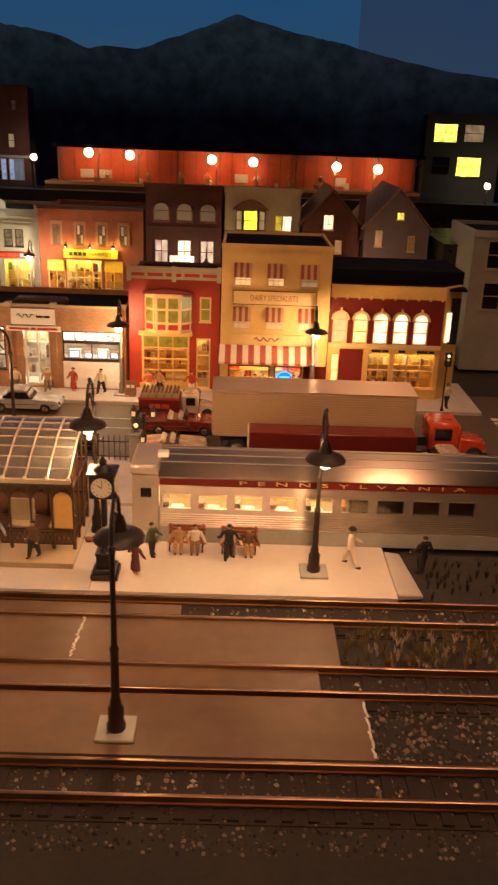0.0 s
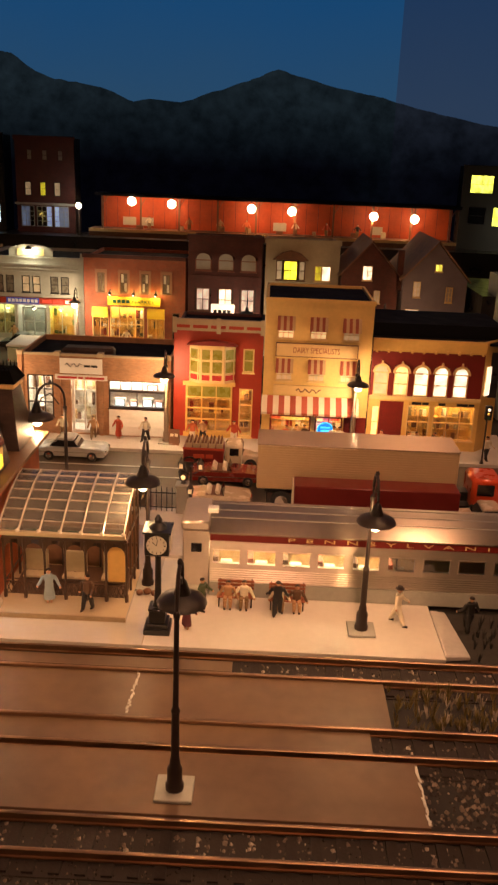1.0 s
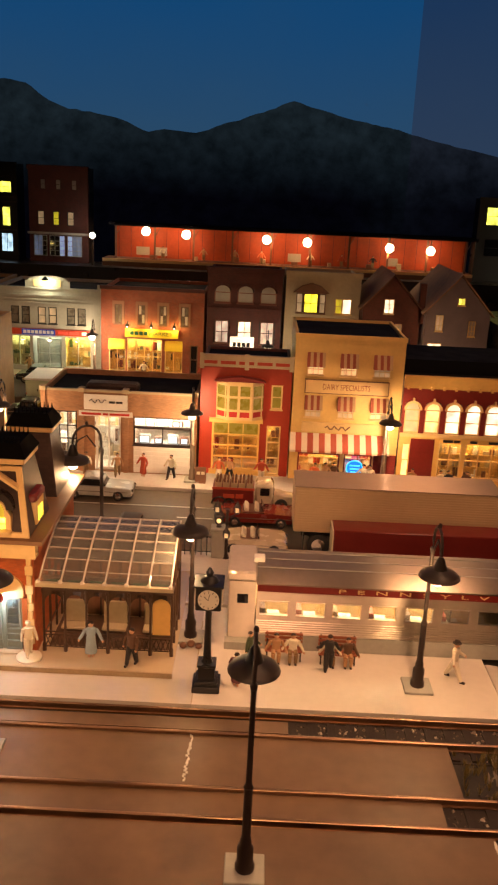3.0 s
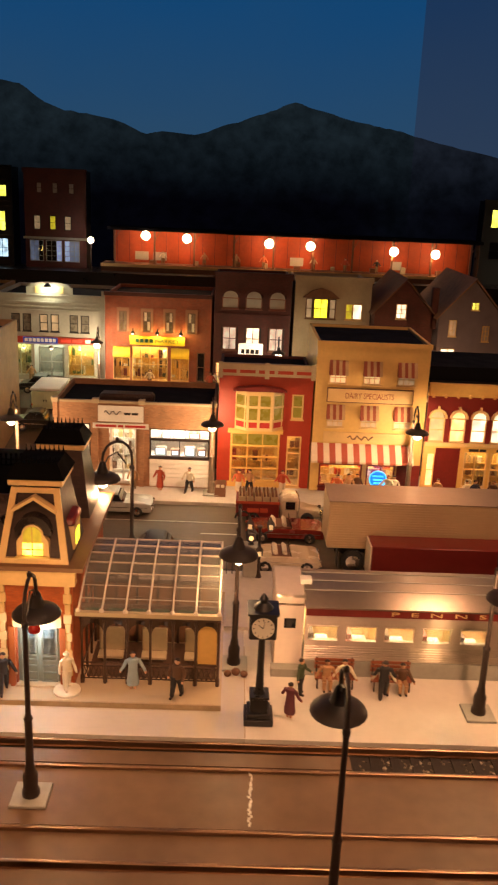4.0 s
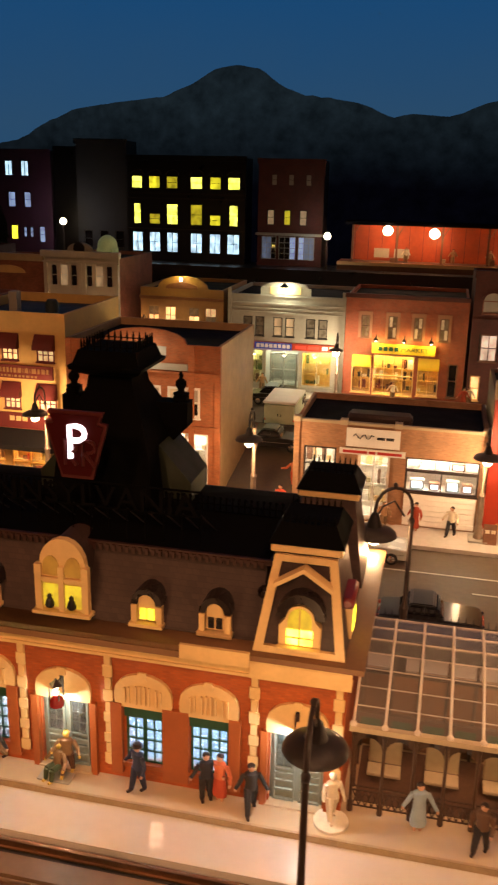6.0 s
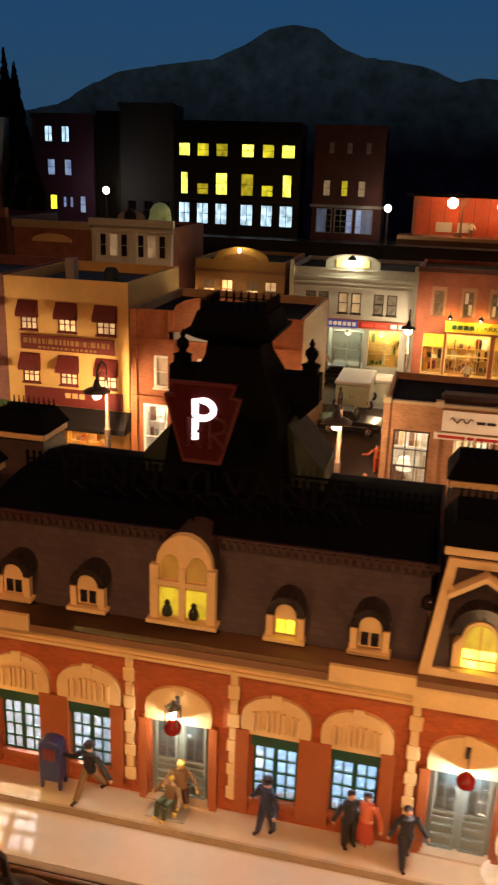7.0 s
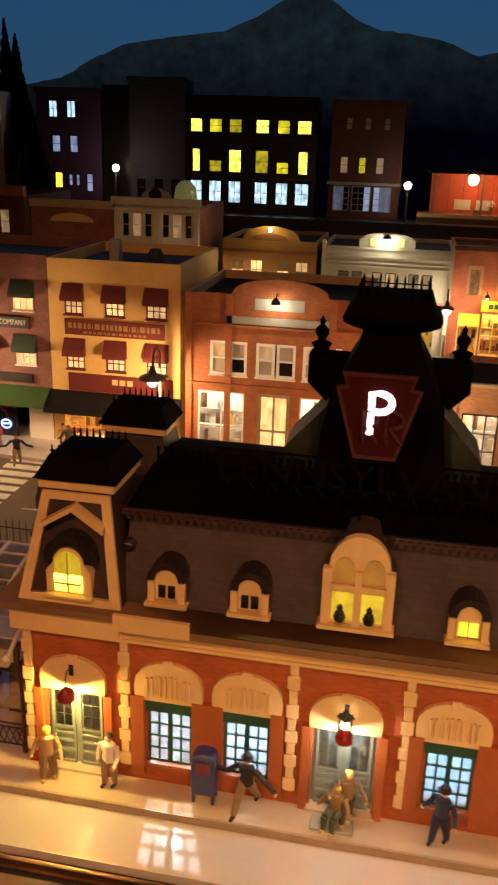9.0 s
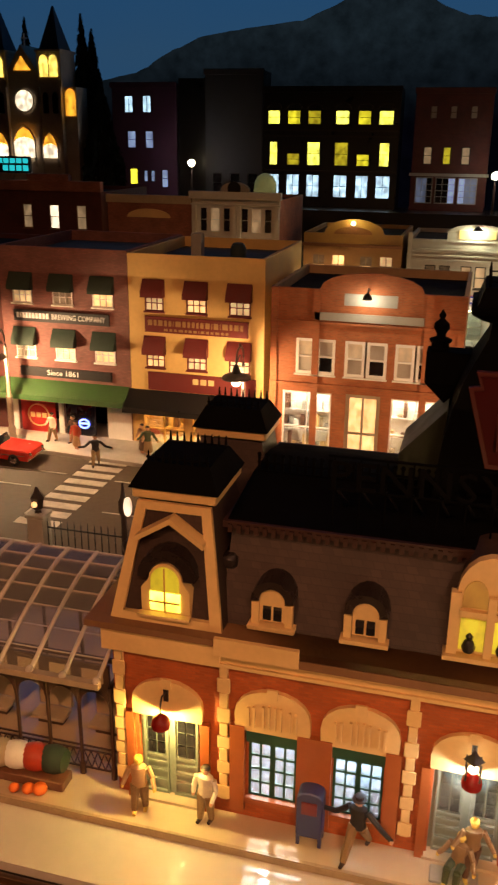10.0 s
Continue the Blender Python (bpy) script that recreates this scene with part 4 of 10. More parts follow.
hexa(bm, ((0.3105, YC + 0.004, 0.088), (0.3265, YC + 0.02, 0.088), (0.327, YC + 0.0195, 0.088), (0.311, YC + 0.0035, 0.088)), ((0.3105, YC + 0.004, 0.13), (0.3265, YC + 0.02, 0.13), (0.327, YC + 0.0195, 0.13), (0.311, YC + 0.0035, 0.13)))
part("corner_window", bm, M["glow_white"], b)
part("side_wall", box(0.331, 0.335, YC + 0.03, 1.36, 0.0045, 0.166), M["yellow2"], b)
for k in range(2):
    part("side_window", box(0.3352, 0.336, YC + 0.045 + 0.03 * k, YC + 0.06 + 0.03 * k, 0.09, 0.128), M["glow_warm"], b)
part("roof", box(0.1465, 0.335, YC + 0.005, 1.36, 0.160, 0.164), M["roof"], b)
part("roof_coping", box(0.1465, 0.335, YC + 0.03, 1.36, 0.164, 0.183), M["roof"], b)
black_back(b, 0.15, 0.33, 0.084, 0.15, YC + 0.012)
glows = ["glow_dim", "glow_warm", "glow_white", "glow_white", "glow_white"]
for (a, c), g in zip(wins, glows):
    w = window(b, a, c, 0.084, 0.118, YC + 0.0005, M["cream"], M[g], 1, 2, 0.0016)
    bm = arched_plate(a + 0.0016, c - 0.0016, 0.118, 0.1185, 0.0085, YC + 0.0015, YC + 0.0025)
    part("arch_pane", bm, M[g], w)
    part("hood_mould", arch_band(a + 0.001, c - 0.001, 0.118, 0.0095, 0.0032, YC - 0.003, YC + 0.001), M["cream"], w)
    part("keystone", box((a + c) / 2 - 0.0013, (a + c) / 2 + 0.0013, YC - 0.0038, YC, 0.129, 0.1345), M["cream"], w)
part("belt_course", box(0.1465, 0.305, YC - 0.003, YC, 0.079, 0.084), M["cream"], b)
part("door", box(0.163, 0.197, YC + 0.001, YC + 0.003, 0.0045, 0.076), M["maroon"], b, "tall plain maroon door panel")
window(b, 0.152, 0.1625, 0.02, 0.068, YC, M["yellow2"], M["glow_warm"], 1, 2, 0.001)
window(b, 0.203, 0.236, 0.02, 0.072, YC, M["cream"], M["glass"], 2, 2, 0.0016)
window(b, 0.24, 0.30, 0.02, 0.072, YC, M["cream"], M["glass"], 3, 2, 0.0016)
room(b, 0.2, 0.302, 0.006, 0.076, YC + 0.005, YC + 0.03, M["yellow"], M["room_warm"], ["cream", "yellow", "tan", "wood", "white"])
s = part("sign_board", box(0.203, 0.3, YC - 0.0022, YC - 0.0002, 0.0715, 0.078), M["yellow2"], b)
bars(0.208, 0.232, 0.0728, 0.0765, YC - 0.0023, [3, 2], M["signblack"], s)
bars(0.246, 0.256, 0.0728, 0.0765, YC - 0.0023, [3], M["signblack"], s)
bars(0.272, 0.297, 0.0728, 0.0765, YC - 0.0023, [4, 2], M["signblack"], s)

# red shop with bay window
OLIVE = mat("pane_olive", (0.19, 0.15, 0.025), 0.3, vary=0.2, scale=90, glow=0.1, glowcol=(0.85, 0.62, 0.05))
b = thing("bay_window_building", (-0.073, Y1, 0.0045), "bright red two-storey shop with a yellow bay window", "building", "shop row")
holes = [(-0.110, -0.05, 0.092, 0.142), (-0.118, -0.05, 0.012, 0.084), (-0.036, -0.02, 0.104, 0.139), (-0.040, -0.02, 0.006, 0.08)]
shell(b, -0.136, -0.008, Y1 + 0.006, 1.38, 0.0045, 0.163, M["redpaint"], holes, M["roof"], roofdrop=0.004, sidemat=M["darkbrick"])
YR = Y1 + 0.006
part("cornice", box(-0.1375, -0.0065, YR - 0.004, YR + 0.004, 0.163, 0.1795), M["tan"], b)
bm = bmesh.new()
for k in range(5):
    bx(bm, -0.134 + 0.0255 * k, -0.113 + 0.0255 * k, YR - 0.0046, YR - 0.0038, 0.167, 0.1715)
part("cornice_panel", bm, M["redpaint"], b)
for k in range(3):
    part("cornice_block", box(-0.1375 + 0.0625 * k, -0.1315 + 0.0625 * k, YR - 0.006, YR - 0.004, 0.160, 0.182), M["tan"], b)
bay = part("bay_window", bmesh.new(), M["cream"], b, "yellow-framed projecting bay window")
faces3 = [((-0.113, YR), (-0.098, YR - 0.012)), ((-0.098, YR - 0.012), (-0.062, YR - 0.012)), ((-0.062, YR - 0.012), (-0.047, YR))]
for (ax, ay), (cx, cy) in faces3:
    def along(u, z, o=0.0):
        return (ax + (cx - ax) * u, ay + (cy - ay) * u + o, z)
    frame_bm, pane_bm, panel_bm = bmesh.new(), bmesh.new(), bmesh.new()
    for z0, z1 in ((0.089, 0.093), (0.101, 0.104), (0.1205, 0.1235), (0.138, 0.144)):
        hexa(frame_bm, (along(0, z0, -0.001), along(1, z0, -0.001), along(1, z0, 0.002), along(0, z0, 0.002)), (along(0, z1, -0.001), along(1, z1, -0.001), along(1, z1, 0.002), along(0, z1, 0.002)))
    for u in (0.0, 0.42, 0.9) if cx - ax > 0.02 else (0.0, 0.82):
        hexa(frame_bm, (along(u, 0.089, -0.0015), along(u + 0.1, 0.089, -0.0015), along(u + 0.1, 0.089, 0.002), along(u, 0.089, 0.002)), (along(u, 0.144, -0.0015), along(u + 0.1, 0.144, -0.0015), along(u + 0.1, 0.144, 0.002), along(u, 0.144, 0.002)))
    hexa(pane_bm, (along(0, 0.104), along(1, 0.104), along(1, 0.104, 0.001), along(0, 0.104, 0.001)), (along(0, 0.138), along(1, 0.138), along(1, 0.138, 0.001), along(0, 0.138, 0.001)))
    hexa(panel_bm, (along(0, 0.093), along(1, 0.093), along(1, 0.093, 0.001), along(0, 0.093, 0.001)), (along(0, 0.101), along(1, 0.101), along(1, 0.101, 0.001), along(0, 0.101, 0.001)))
    part("frame", frame_bm, M["cream"], bay)
    part("pane", pane_bm, OLIVE, bay)
    part("panel", panel_bm, M["awnred"], bay)
bm = bmesh.new()
prism(bm, [(-0.116, 0.144), (-0.044, 0.144), (-0.05, 0.1475), (-0.08, 0.151), (-0.11, 0.1475)], YR - 0.014, YR)
part("bay_roof", bm, M["maroon"], bay)
window(b, -0.036, -0.02, 0.104, 0.139, YR, M["cream"], OLIVE, 1, 2, 0.0022)
window(b, -0.118, -0.05, 0.012, 0.084, YR - 0.001, M["yellow2"], M["glass"], 3, 4, 0.0026, split=[OLIVE, OLIVE, M["glass"]])
window(b, -0.040, -0.02, 0.006, 0.08, YR, M["cream"], M["glass"], 1, 3, 0.002, name="door")
room(b, -0.13, -0.012, 0.006, 0.086, YR + 0.005, YR + 0.035, M["yellow"], M["room_warm"], ["cream", "yellow", "wood", "redpaint"])
part("fascia_board", box(-0.122, -0.046, YR - 0.004, YR - 0.001, 0.083, 0.089), M["yellow2"], b)
part("shop_base", box(-0.121, -0.047, YR - 0.002, YR, 0.0045, 0.012), M["yellow2"], b)

# television shop: low tan brick, long shop windows
b = thing("low_shop_building", (-0.249, 1.213, 0.0045), "single-storey tan brick shop with bright show windows", "building", "shop row")
YS = 1.213
holes = [(-0.346, -0.308, 0.030, 0.092), (-0.283, -0.246, 0.006, 0.090), (-0.228, -0.146, 0.047, 0.088)]
shell(b, -0.358, -0.139, YS, 1.36, 0.0045, 0.121, M["tanbrick"], holes, M["roof"], roofdrop=0.008)
for x in (-0.358, -0.304, -0.242, -0.145):
    part("pier", box(x, x + 0.0065, YS - 0.0025, YS - 0.0002, 0.0045, 0.121), M["tanbrick"], b)
    part("pier_cap", box(x - 0.001, x + 0.0075, YS - 0.004, YS + 0.006, 0.121, 0.127), M["tan"], b)
part("coping", box(-0.351, -0.146, YS - 0.001, YS + 0.005, 0.121, 0.124), M["tan"], b)
s = part("sign_board", box(-0.297, -0.236, YS - 0.004, YS - 0.0025, 0.0965, 0.1185), M["white"], b, "white script sign board over the door")
bm = bmesh.new()
tube(bm, [(-0.289 + 0.0026 * k, YS - 0.0046, 0.109 + 0.003 * math.sin(k * 1.7)) for k in range(10)], 0.0006)
part("script_shape", bm, M["signblack"], s)
bars(-0.262, -0.243, 0.1065, 0.1095, YS - 0.0045, [2, 2], M["signblack"], s)
s = part("sign_board", box(-0.304, -0.229, YS - 0.0055, YS - 0.003, 0.0875, 0.0945), M["white"], b)
bars(-0.3, -0.233, 0.0895, 0.0925, YS - 0.006, [4, 1, 4], M["awnred"], s)
window(b, -0.346, -0.308, 0.030, 0.092, YS, M["iron"], M["glass"], 3, 3, 0.0018)
window(b, -0.228, -0.146, 0.073, 0.088, YS, M["iron"], M["glass"], 5, 1, 0.0016, sill=False)
window(b, -0.228, -0.146, 0.047, 0.0729, YS, M["iron"], M["glass"], 2, 1, 0.002)
window(b, -0.283, -0.246, 0.006, 0.090, YS + 0.008, M["white"], M["glass"], 2, 1, 0.003, sill=False, name="door")
room(b, -0.352, -0.236, 0.006, 0.096, YS + 0.01, YS + 0.05, M["white"], M["room_white"], ["wood", "white", "cream", "tan", "steel"])
room(b, -0.233, -0.146, 0.046, 0.096, YS + 0.006, YS + 0.034, M["white"], mat("shop_light_warm", (1, 1, 1), 0.4, vary=0, glow=60.0, glowcol=(1.0, 0.84, 0.62)))
TUBE = mat("lit_picture_tube", (0.6, 0.7, 0.8), 0.2, vary=0, glow=3.2, glowcol=(0.75, 0.88, 1.0))
for k, (x, z, w, h) in enumerate(((-0.222, 0.0462, 0.016, 0.012), (-0.2, 0.0462, 0.012, 0.009), (-0.181, 0.0462, 0.015, 0.013), (-0.163, 0.0462, 0.012, 0.010), (-0.214, 0.066, 0.013, 0.010), (-0.176, 0.068, 0.016, 0.009))):
    yy = YS + (0.012 if z < 0.06 else 0.024)
    tv = part("television", soften(box(x, x + w, yy, yy + 0.009, z, z + h), 0.001), M["wood" if k % 2 else "grey"], b)
    part("screen", box(x + 0.002, x + w - 0.002, yy - 0.0008, yy + 0.0002, z + 0.002, z + h - 0.002), TUBE, tv)
bm = bmesh.new()
lathe(bm, -0.333, YS + 0.02, [(0.0085, 0.041), (0.0055, 0.055), (0.001, 0.0552)], 12)
part("shop_lamp_shade", bm, M["glow_white"], b, "glowing white lamp shade")
bm = bmesh.new()
lathe(bm, -0.333, YS + 0.02, [(0.004, 0.031), (0.003, 0.033), (0.001, 0.0345), (0.001, 0.0408)], 10)
part("shop_lamp_foot", bm, M["wood"], b)
part("display_shelf", box(-0.2325, -0.1465, YS + 0.022, YS + 0.033, 0.0648, 0.0658), M["wood"], b)
part("stall_riser", box(-0.2275, -0.1465, YS - 0.0012, YS - 0.0002, 0.006, 0.0455), M["white"], b)
for k in range(6):
    part("siding_board", box(-0.2275, -0.1465, YS - 0.002, YS - 0.0012, 0.0072 + k * 0.0064, 0.0126 + k * 0.0064), M["white"], b)
part("skylight", soften(box(-0.30, -0.225, 1.235, 1.262, 0.113, 0.128), 0.004), M["slate"], b, "dark hump skylight on the roof")
part("skylight_rim", soften(box(-0.302, -0.223, 1.2325, 1.2348, 0.1125, 0.1165), 0.0008), M["grey"], b)

# ochre law office, brewing office, orange brick arched shop
def awning_office(x0, x1, wallm, awn, top, label, wcols, framem, glows):
    th = thing("office_building", ((x0 + x1) / 2, Y1, 0.0045), label, "building", "shop row")
    rws = [(0.166, 0.198), (0.104, 0.137)]
    hs = [(a, c, d, e) for a, c in wcols for d, e in rws] + [(x0 + 0.012, x0 + 0.062, 0.006, 0.06), (x0 + 0.07, x1 - 0.03, 0.006, 0.06)]
    shell(th, x0, x1, Y1, 1.40, 0.0045, top, wallm, hs, M["roofteal"], roofdrop=0.012)
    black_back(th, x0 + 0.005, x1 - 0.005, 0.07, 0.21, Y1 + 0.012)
    for i, (a, c) in enumerate(wcols):
        for j, (d, e) in enumerate(rws):
            window(th, a, c, d, e, Y1 - 0.001, framem, M[glows[(i + j) % len(glows)]], 3, 4, 0.0012)
            awning(th, a - 0.002, c + 0.002, d + 0.0155, e + 0.002, Y1 - 0.001, 0.009, [awn], 1, valance=0.005)
    return th


b = awning_office(-0.803, -0.652, M["yellow"], M["awnmaroon"], 0.226, "three-storey ochre office with maroon window awnings", [(-0.784, -0.763), (-0.737, -0.715), (-0.690, -0.667)], M["awnmaroon"], ["glow_soft", "glow_warm", "glow_soft"])
s = part("sign_board", box(-0.784, -0.669, Y1 - 0.003, Y1, 0.1435, 0.1605), M["awnmaroon"], b, "dark maroon name board")
bars(-0.78, -0.674, 0.151, 0.157, Y1 - 0.0034, [0.8, 0.5, 0.8, 0.5, 0.5, 0.1, 1, 0.6, 0.5, 0.5, 0.4, 0.6, 0.8, 0.1, 0.8, 0.1, 1, 0.5, 0.8, 0.5], M["dullgold"], s)
bars(-0.762, -0.69, 0.1455, 0.148, Y1 - 0.0034, [0.7, 0.5, 0.5, 0.8, 0.4, 0.5, 0.6, 0.1, 0.6, 0.5, 0.5, 0.7, 0.5, 0.5], M["dullgold"], s)
s = part("sign_board", box(-0.782, -0.66, Y1 - 0.003, Y1, 0.079, 0.099), M["awnmaroon"], b, "plain maroon board over the canopy")
bars(-0.73, -0.706, 0.089, 0.095, Y1 - 0.0034, [1, 1, 1], M["gold"], s)
awning(b, -0.806, -0.65, 0.056, 0.078, Y1 - 0.001, 0.022, [M["black"]], 1, "shop_canopy", 0.006)
window(b, -0.791, -0.741, 0.006, 0.06, Y1, M["yellow2"], M["glass"], 2, 2)
window(b, -0.733, -0.682, 0.006, 0.06, Y1, M["yellow2"], M["glass"], 2, 2)
room(b, -0.797, -0.66, 0.006, 0.064, Y1 + 0.005, Y1 + 0.035, M["yellow"], M["room_warm"], ["cream", "yellow", "wood", "redpaint"])
part("chimney", soften(box(-0.745, -0.733, 1.26, 1.272, 0.214, 0.245), 0.001), M["grey"], b)
bm = bmesh.new()
lathe(bm, -0.70, 1.29, [(0.009, 0.214), (0.009, 0.228), (0.006, 0.233)], 10)
part("roof_tank", bm, M["roofteal"], b)
bm = bmesh.new()
for k in range(5):
    bx(bm, -0.6519, -0.651, 1.25 + 0.028 * k, 1.262 + 0.028 * k, 0.16, 0.195)
part("side_window_row", bm, M["wood"], b)
b = awning_office(-0.957, -0.8035, M["mauvebrick"], M["awndark"], 0.228, "three-storey brown brick office with dark green awnings", [(-0.942, -0.918), (-0.893, -0.869), (-0.845, -0.821)], M["white"], ["glow_soft", "blind", "glow_warm"])
s = part("sign_board", box(-0.941, -0.826, Y1 - 0.003, Y1, 0.146, 0.1585), M["signblack"], b, "black company name board")
bars(-0.937, -0.898, 0.1497, 0.1557, Y1 - 0.0034, [0.8, 0.4, 0.7, 0.7, 0.7, 0.8, 0.8, 0.8, 0.8, 0.8], M["letter"], s)
lettering("BREWING COMPANY", -0.894, -0.83, 0.1497, 0.1557, Y1 - 0.0032, M["letter"], s)
s = part("sign_board", box(-0.938, -0.826, Y1 - 0.003, Y1, 0.083, 0.0935), M["signblack"], b, "black board with pale lettering")
lettering("Since 1861", -0.904, -0.866, 0.0855, 0.0915, Y1 - 0.0032, M["letter"], s)
cano = awning(b, -0.965, -0.805, 0.06, 0.079, Y1 - 0.001, 0.022, [M["green"]], 1, "shop_canopy", 0.006)
part("shop_wall", box(-0.9565, -0.804, Y1 - 0.0016, Y1 - 0.0002, 0.0045, 0.012), M["white"], b)
for a, c in ((-0.9565, -0.946), (-0.894, -0.888), (-0.833, -0.804)):
    part("shop_pilaster", box(a, c, Y1 - 0.0018, Y1 - 0.0002, 0.0122, 0.06), M["white"], b, "white painted shopfront")
w = part("poster_window", box(-0.942, -0.898, Y1 - 0.0016, Y1 - 0.0004, 0.014, 0.056), M["awnred"], b, "red window poster with a pale ring")
bm = bmesh.new()
tube(bm, [(-0.92 + 0.013 * math.cos(math.pi * k / 10), Y1 - 0.002, 0.036 + 0.013 * math.sin(math.pi * k / 10)) for k in range(21)], 0.0009, 5)
part("poster_ring", bm, M["cream"], w)
bars(-0.93, -0.91, 0.033, 0.039, Y1 - 0.0018, [1, 1, 1], M["cream"], w)
part("dark_window", box(-0.885, -0.848, Y1 - 0.0016, Y1 - 0.0004, 0.016, 0.056), M["darkglass"], b)
n = part("neon_sign", bmesh.new(), M["neon"], b, "small oval blue neon sign in the window")
bm = bmesh.new()
tube(bm, [(-0.862 + 0.006 * math.cos(math.pi * k / 8), Y1 - 0.003, 0.031 + 0.0052 * math.sin(math.pi * k / 8)) for k in range(17)], 0.0011, 5)
tube(bm, [(-0.867, Y1 - 0.003, 0.031), (-0.857, Y1 - 0.003, 0.0315)], 0.0013, 5)
part("tube", bm, mat("violet_blue_neon", (0.3, 0.4, 1.0), 0.4, vary=0, glow=3.0, glowcol=(0.16, 0.25, 1.0)), n)
b = thing("brick_building", (-1.03, Y1, 0.0045), "dark maroon brick building beside the brewing office", "building", "shop row")
shell(b, -1.10, -0.9575, Y1, 1.40, 0.0045, 0.22, M["darkbrick"], [(-1.0, -0.975, 0.17, 0.2), (-1.0, -0.975, 0.10, 0.13)], M["roof"])
for z in (0.17, 0.10):
    window(b, -1.0, -0.975, z, z + 0.03, Y1, M["cream"], M["glow_dim"], 2, 2)

# the row's far end stands farther back from the tracks
for ob in [o for o in scene.objects if o.parent is None and o.name.startswith(("office_building", "brick_building"))]:
    away = Vector((-0.43, 0.36, 0.345))
    ob.location = away + 1.0348 * (ob.location - away)
    ob.scale = (1.0348, 1.0348, 1.0348)

b = thing("arched_brick_building", (-0.548, Y1, 0.0045), "two-storey orange brick shop with an arched parapet", "building", "shop row")
wcols = [(-0.618, -0.577), (-0.567, -0.524), (-0.516, -0.475)]
holes = [(a, c, 0.1105, 0.148) for a, c in wcols] + [(-0.631, -0.579, 0.012, 0.091), (-0.564, -0.528, 0.006, 0.092), (-0.517, -0.465, 0.012, 0.091)]
shell(b, -0.645, -0.450, Y1, 1.40, 0.0045, 0.199, M["orangebrick"], holes, M["roof"], sidemat=mat("streaked_tan_plaster", (0.42, 0.27, 0.14), 0.75, vary=0.25, scale=14, bump=0.1), roofdrop=0.01)
bm = arched_plate(-0.595, -0.492, 0.199, 0.2, 0.017, Y1, Y1 + 0.004)
part("arched_parapet", bm, M["orangebrick"], b)
part("parapet_panel", box(-0.57, -0.517, Y1 - 0.001, Y1, 0.184, 0.196), M["grey"], b, "pale grey plaster panel under the lamp")
part("belt_course", box(-0.645, -0.45, Y1 - 0.003, Y1, 0.164, 0.1665), M["orangebrick"], b)
part("belt_course", box(-0.60, -0.49, Y1 - 0.002, Y1, 0.168, 0.176), M["grey"], b)
for x in (-0.645, -0.601, -0.489, -0.457):
    part("pier", box(x, x + 0.007, Y1 - 0.002, Y1 - 0.0002, 0.0045, 0.199), M["orangebrick"], b)
part("cornice", box(-0.645, -0.45, Y1 - 0.0035, Y1, 0.098, 0.101), M["orangebrick"], b)
for a, c in wcols:
    m_ = (a + c) / 2
    window(b, a, m_ - 0.001, 0.1105, 0.148, Y1, M["white"], M["blind"], 1, 2, 0.003, split=M["glow_dim"])
    window(b, m_ + 0.001, c, 0.1105, 0.148, Y1, M["white"], M["darkglass"], 1, 2, 0.003, split=M["blind"])
window(b, -0.631, -0.579, 0.012, 0.091, Y1, M["white"], M["glass"], 2, 2, 0.0016)
window(b, -0.517, -0.465, 0.012, 0.091, Y1, M["white"], M["glass"], 2, 2, 0.0016)
window(b, -0.564, -0.528, 0.006, 0.092, Y1 + 0.002, M["tan"], M["glow_warm"], 2, 2, 0.004, sill=False, name="door")
room(b, -0.64, -0.455, 0.006, 0.093, Y1 + 0.006, Y1 + 0.045, M["white"], M["room_white"], ["white", "cream", "wood", "tan", "grey"])
bm = bmesh.new()
tube(bm, [(-0.545, Y1, 0.2), (-0.545, Y1 - 0.012, 0.204), (-0.545, Y1 - 0.018, 0.2)], 0.0008)
lathe(bm, -0.545, Y1 - 0.018, [(0.005, 0.194), (0.0045, 0.197), (0.0015, 0.2005)], 10)
part("wall_lamp", bm, M["black"], b)
bulb_light(-0.545, Y1 - 0.016, 0.1925, 0.06, (1.0, 0.85, 0.6))

# ---- station ----
YW = 0.721
st = thing("station_building", (-0.4215, YW, 0.005), "red brick railway station with cream trim and mansard roof", "building")
for key in ("forecourt", "plinth"):
    M[key].node_tree.nodes["Principled BSDF"].inputs["Coat IOR"].default_value = 2.0
slab("station_plinth", box(-0.95, -0.118, 0.700, 0.90, 0.0006, 0.005), M["plinth"], "glossy cream plinth under the station with tan edge", "plinth")
slab("plinth_trim", box(-0.95, -0.118, 0.698, 0.6998, 0.0006, 0.0052), M["plinth_edge"], "tan edge strip along the plinth", "trim")
sw = [(-0.5315, -0.5065), (-0.488, -0.463), (-0.380, -0.355), (-0.3365, -0.3115)]
doors = [(-0.591, -0.5575), (-0.4395, -0.4055), (-0.285, -0.2505)]
holes = [(a, c, 0.0155, 0.0575) for a, c in sw] + [(a, c, 0.0045, 0.055) for a, c in doors]
bm = bmesh.new()
holed(bm, -0.604, -0.239, 0.005, 0.092, YW, YW + 0.006, holes)
part("front_wall", bm, M["stbrick"], st)
part("side_wall", box(-0.604, -0.598, YW + 0.006, 0.87, 0.005, 0.107), M["stbrick"], st)
part("side_wall", box(-0.245, -0.239, YW + 0.006, 0.87, 0.005, 0.107), M["stbrick"], st)
part("back_wall", box(-0.604, -0.239, 0.87, 0.876, 0.005, 0.107), M["stbrick"], st)
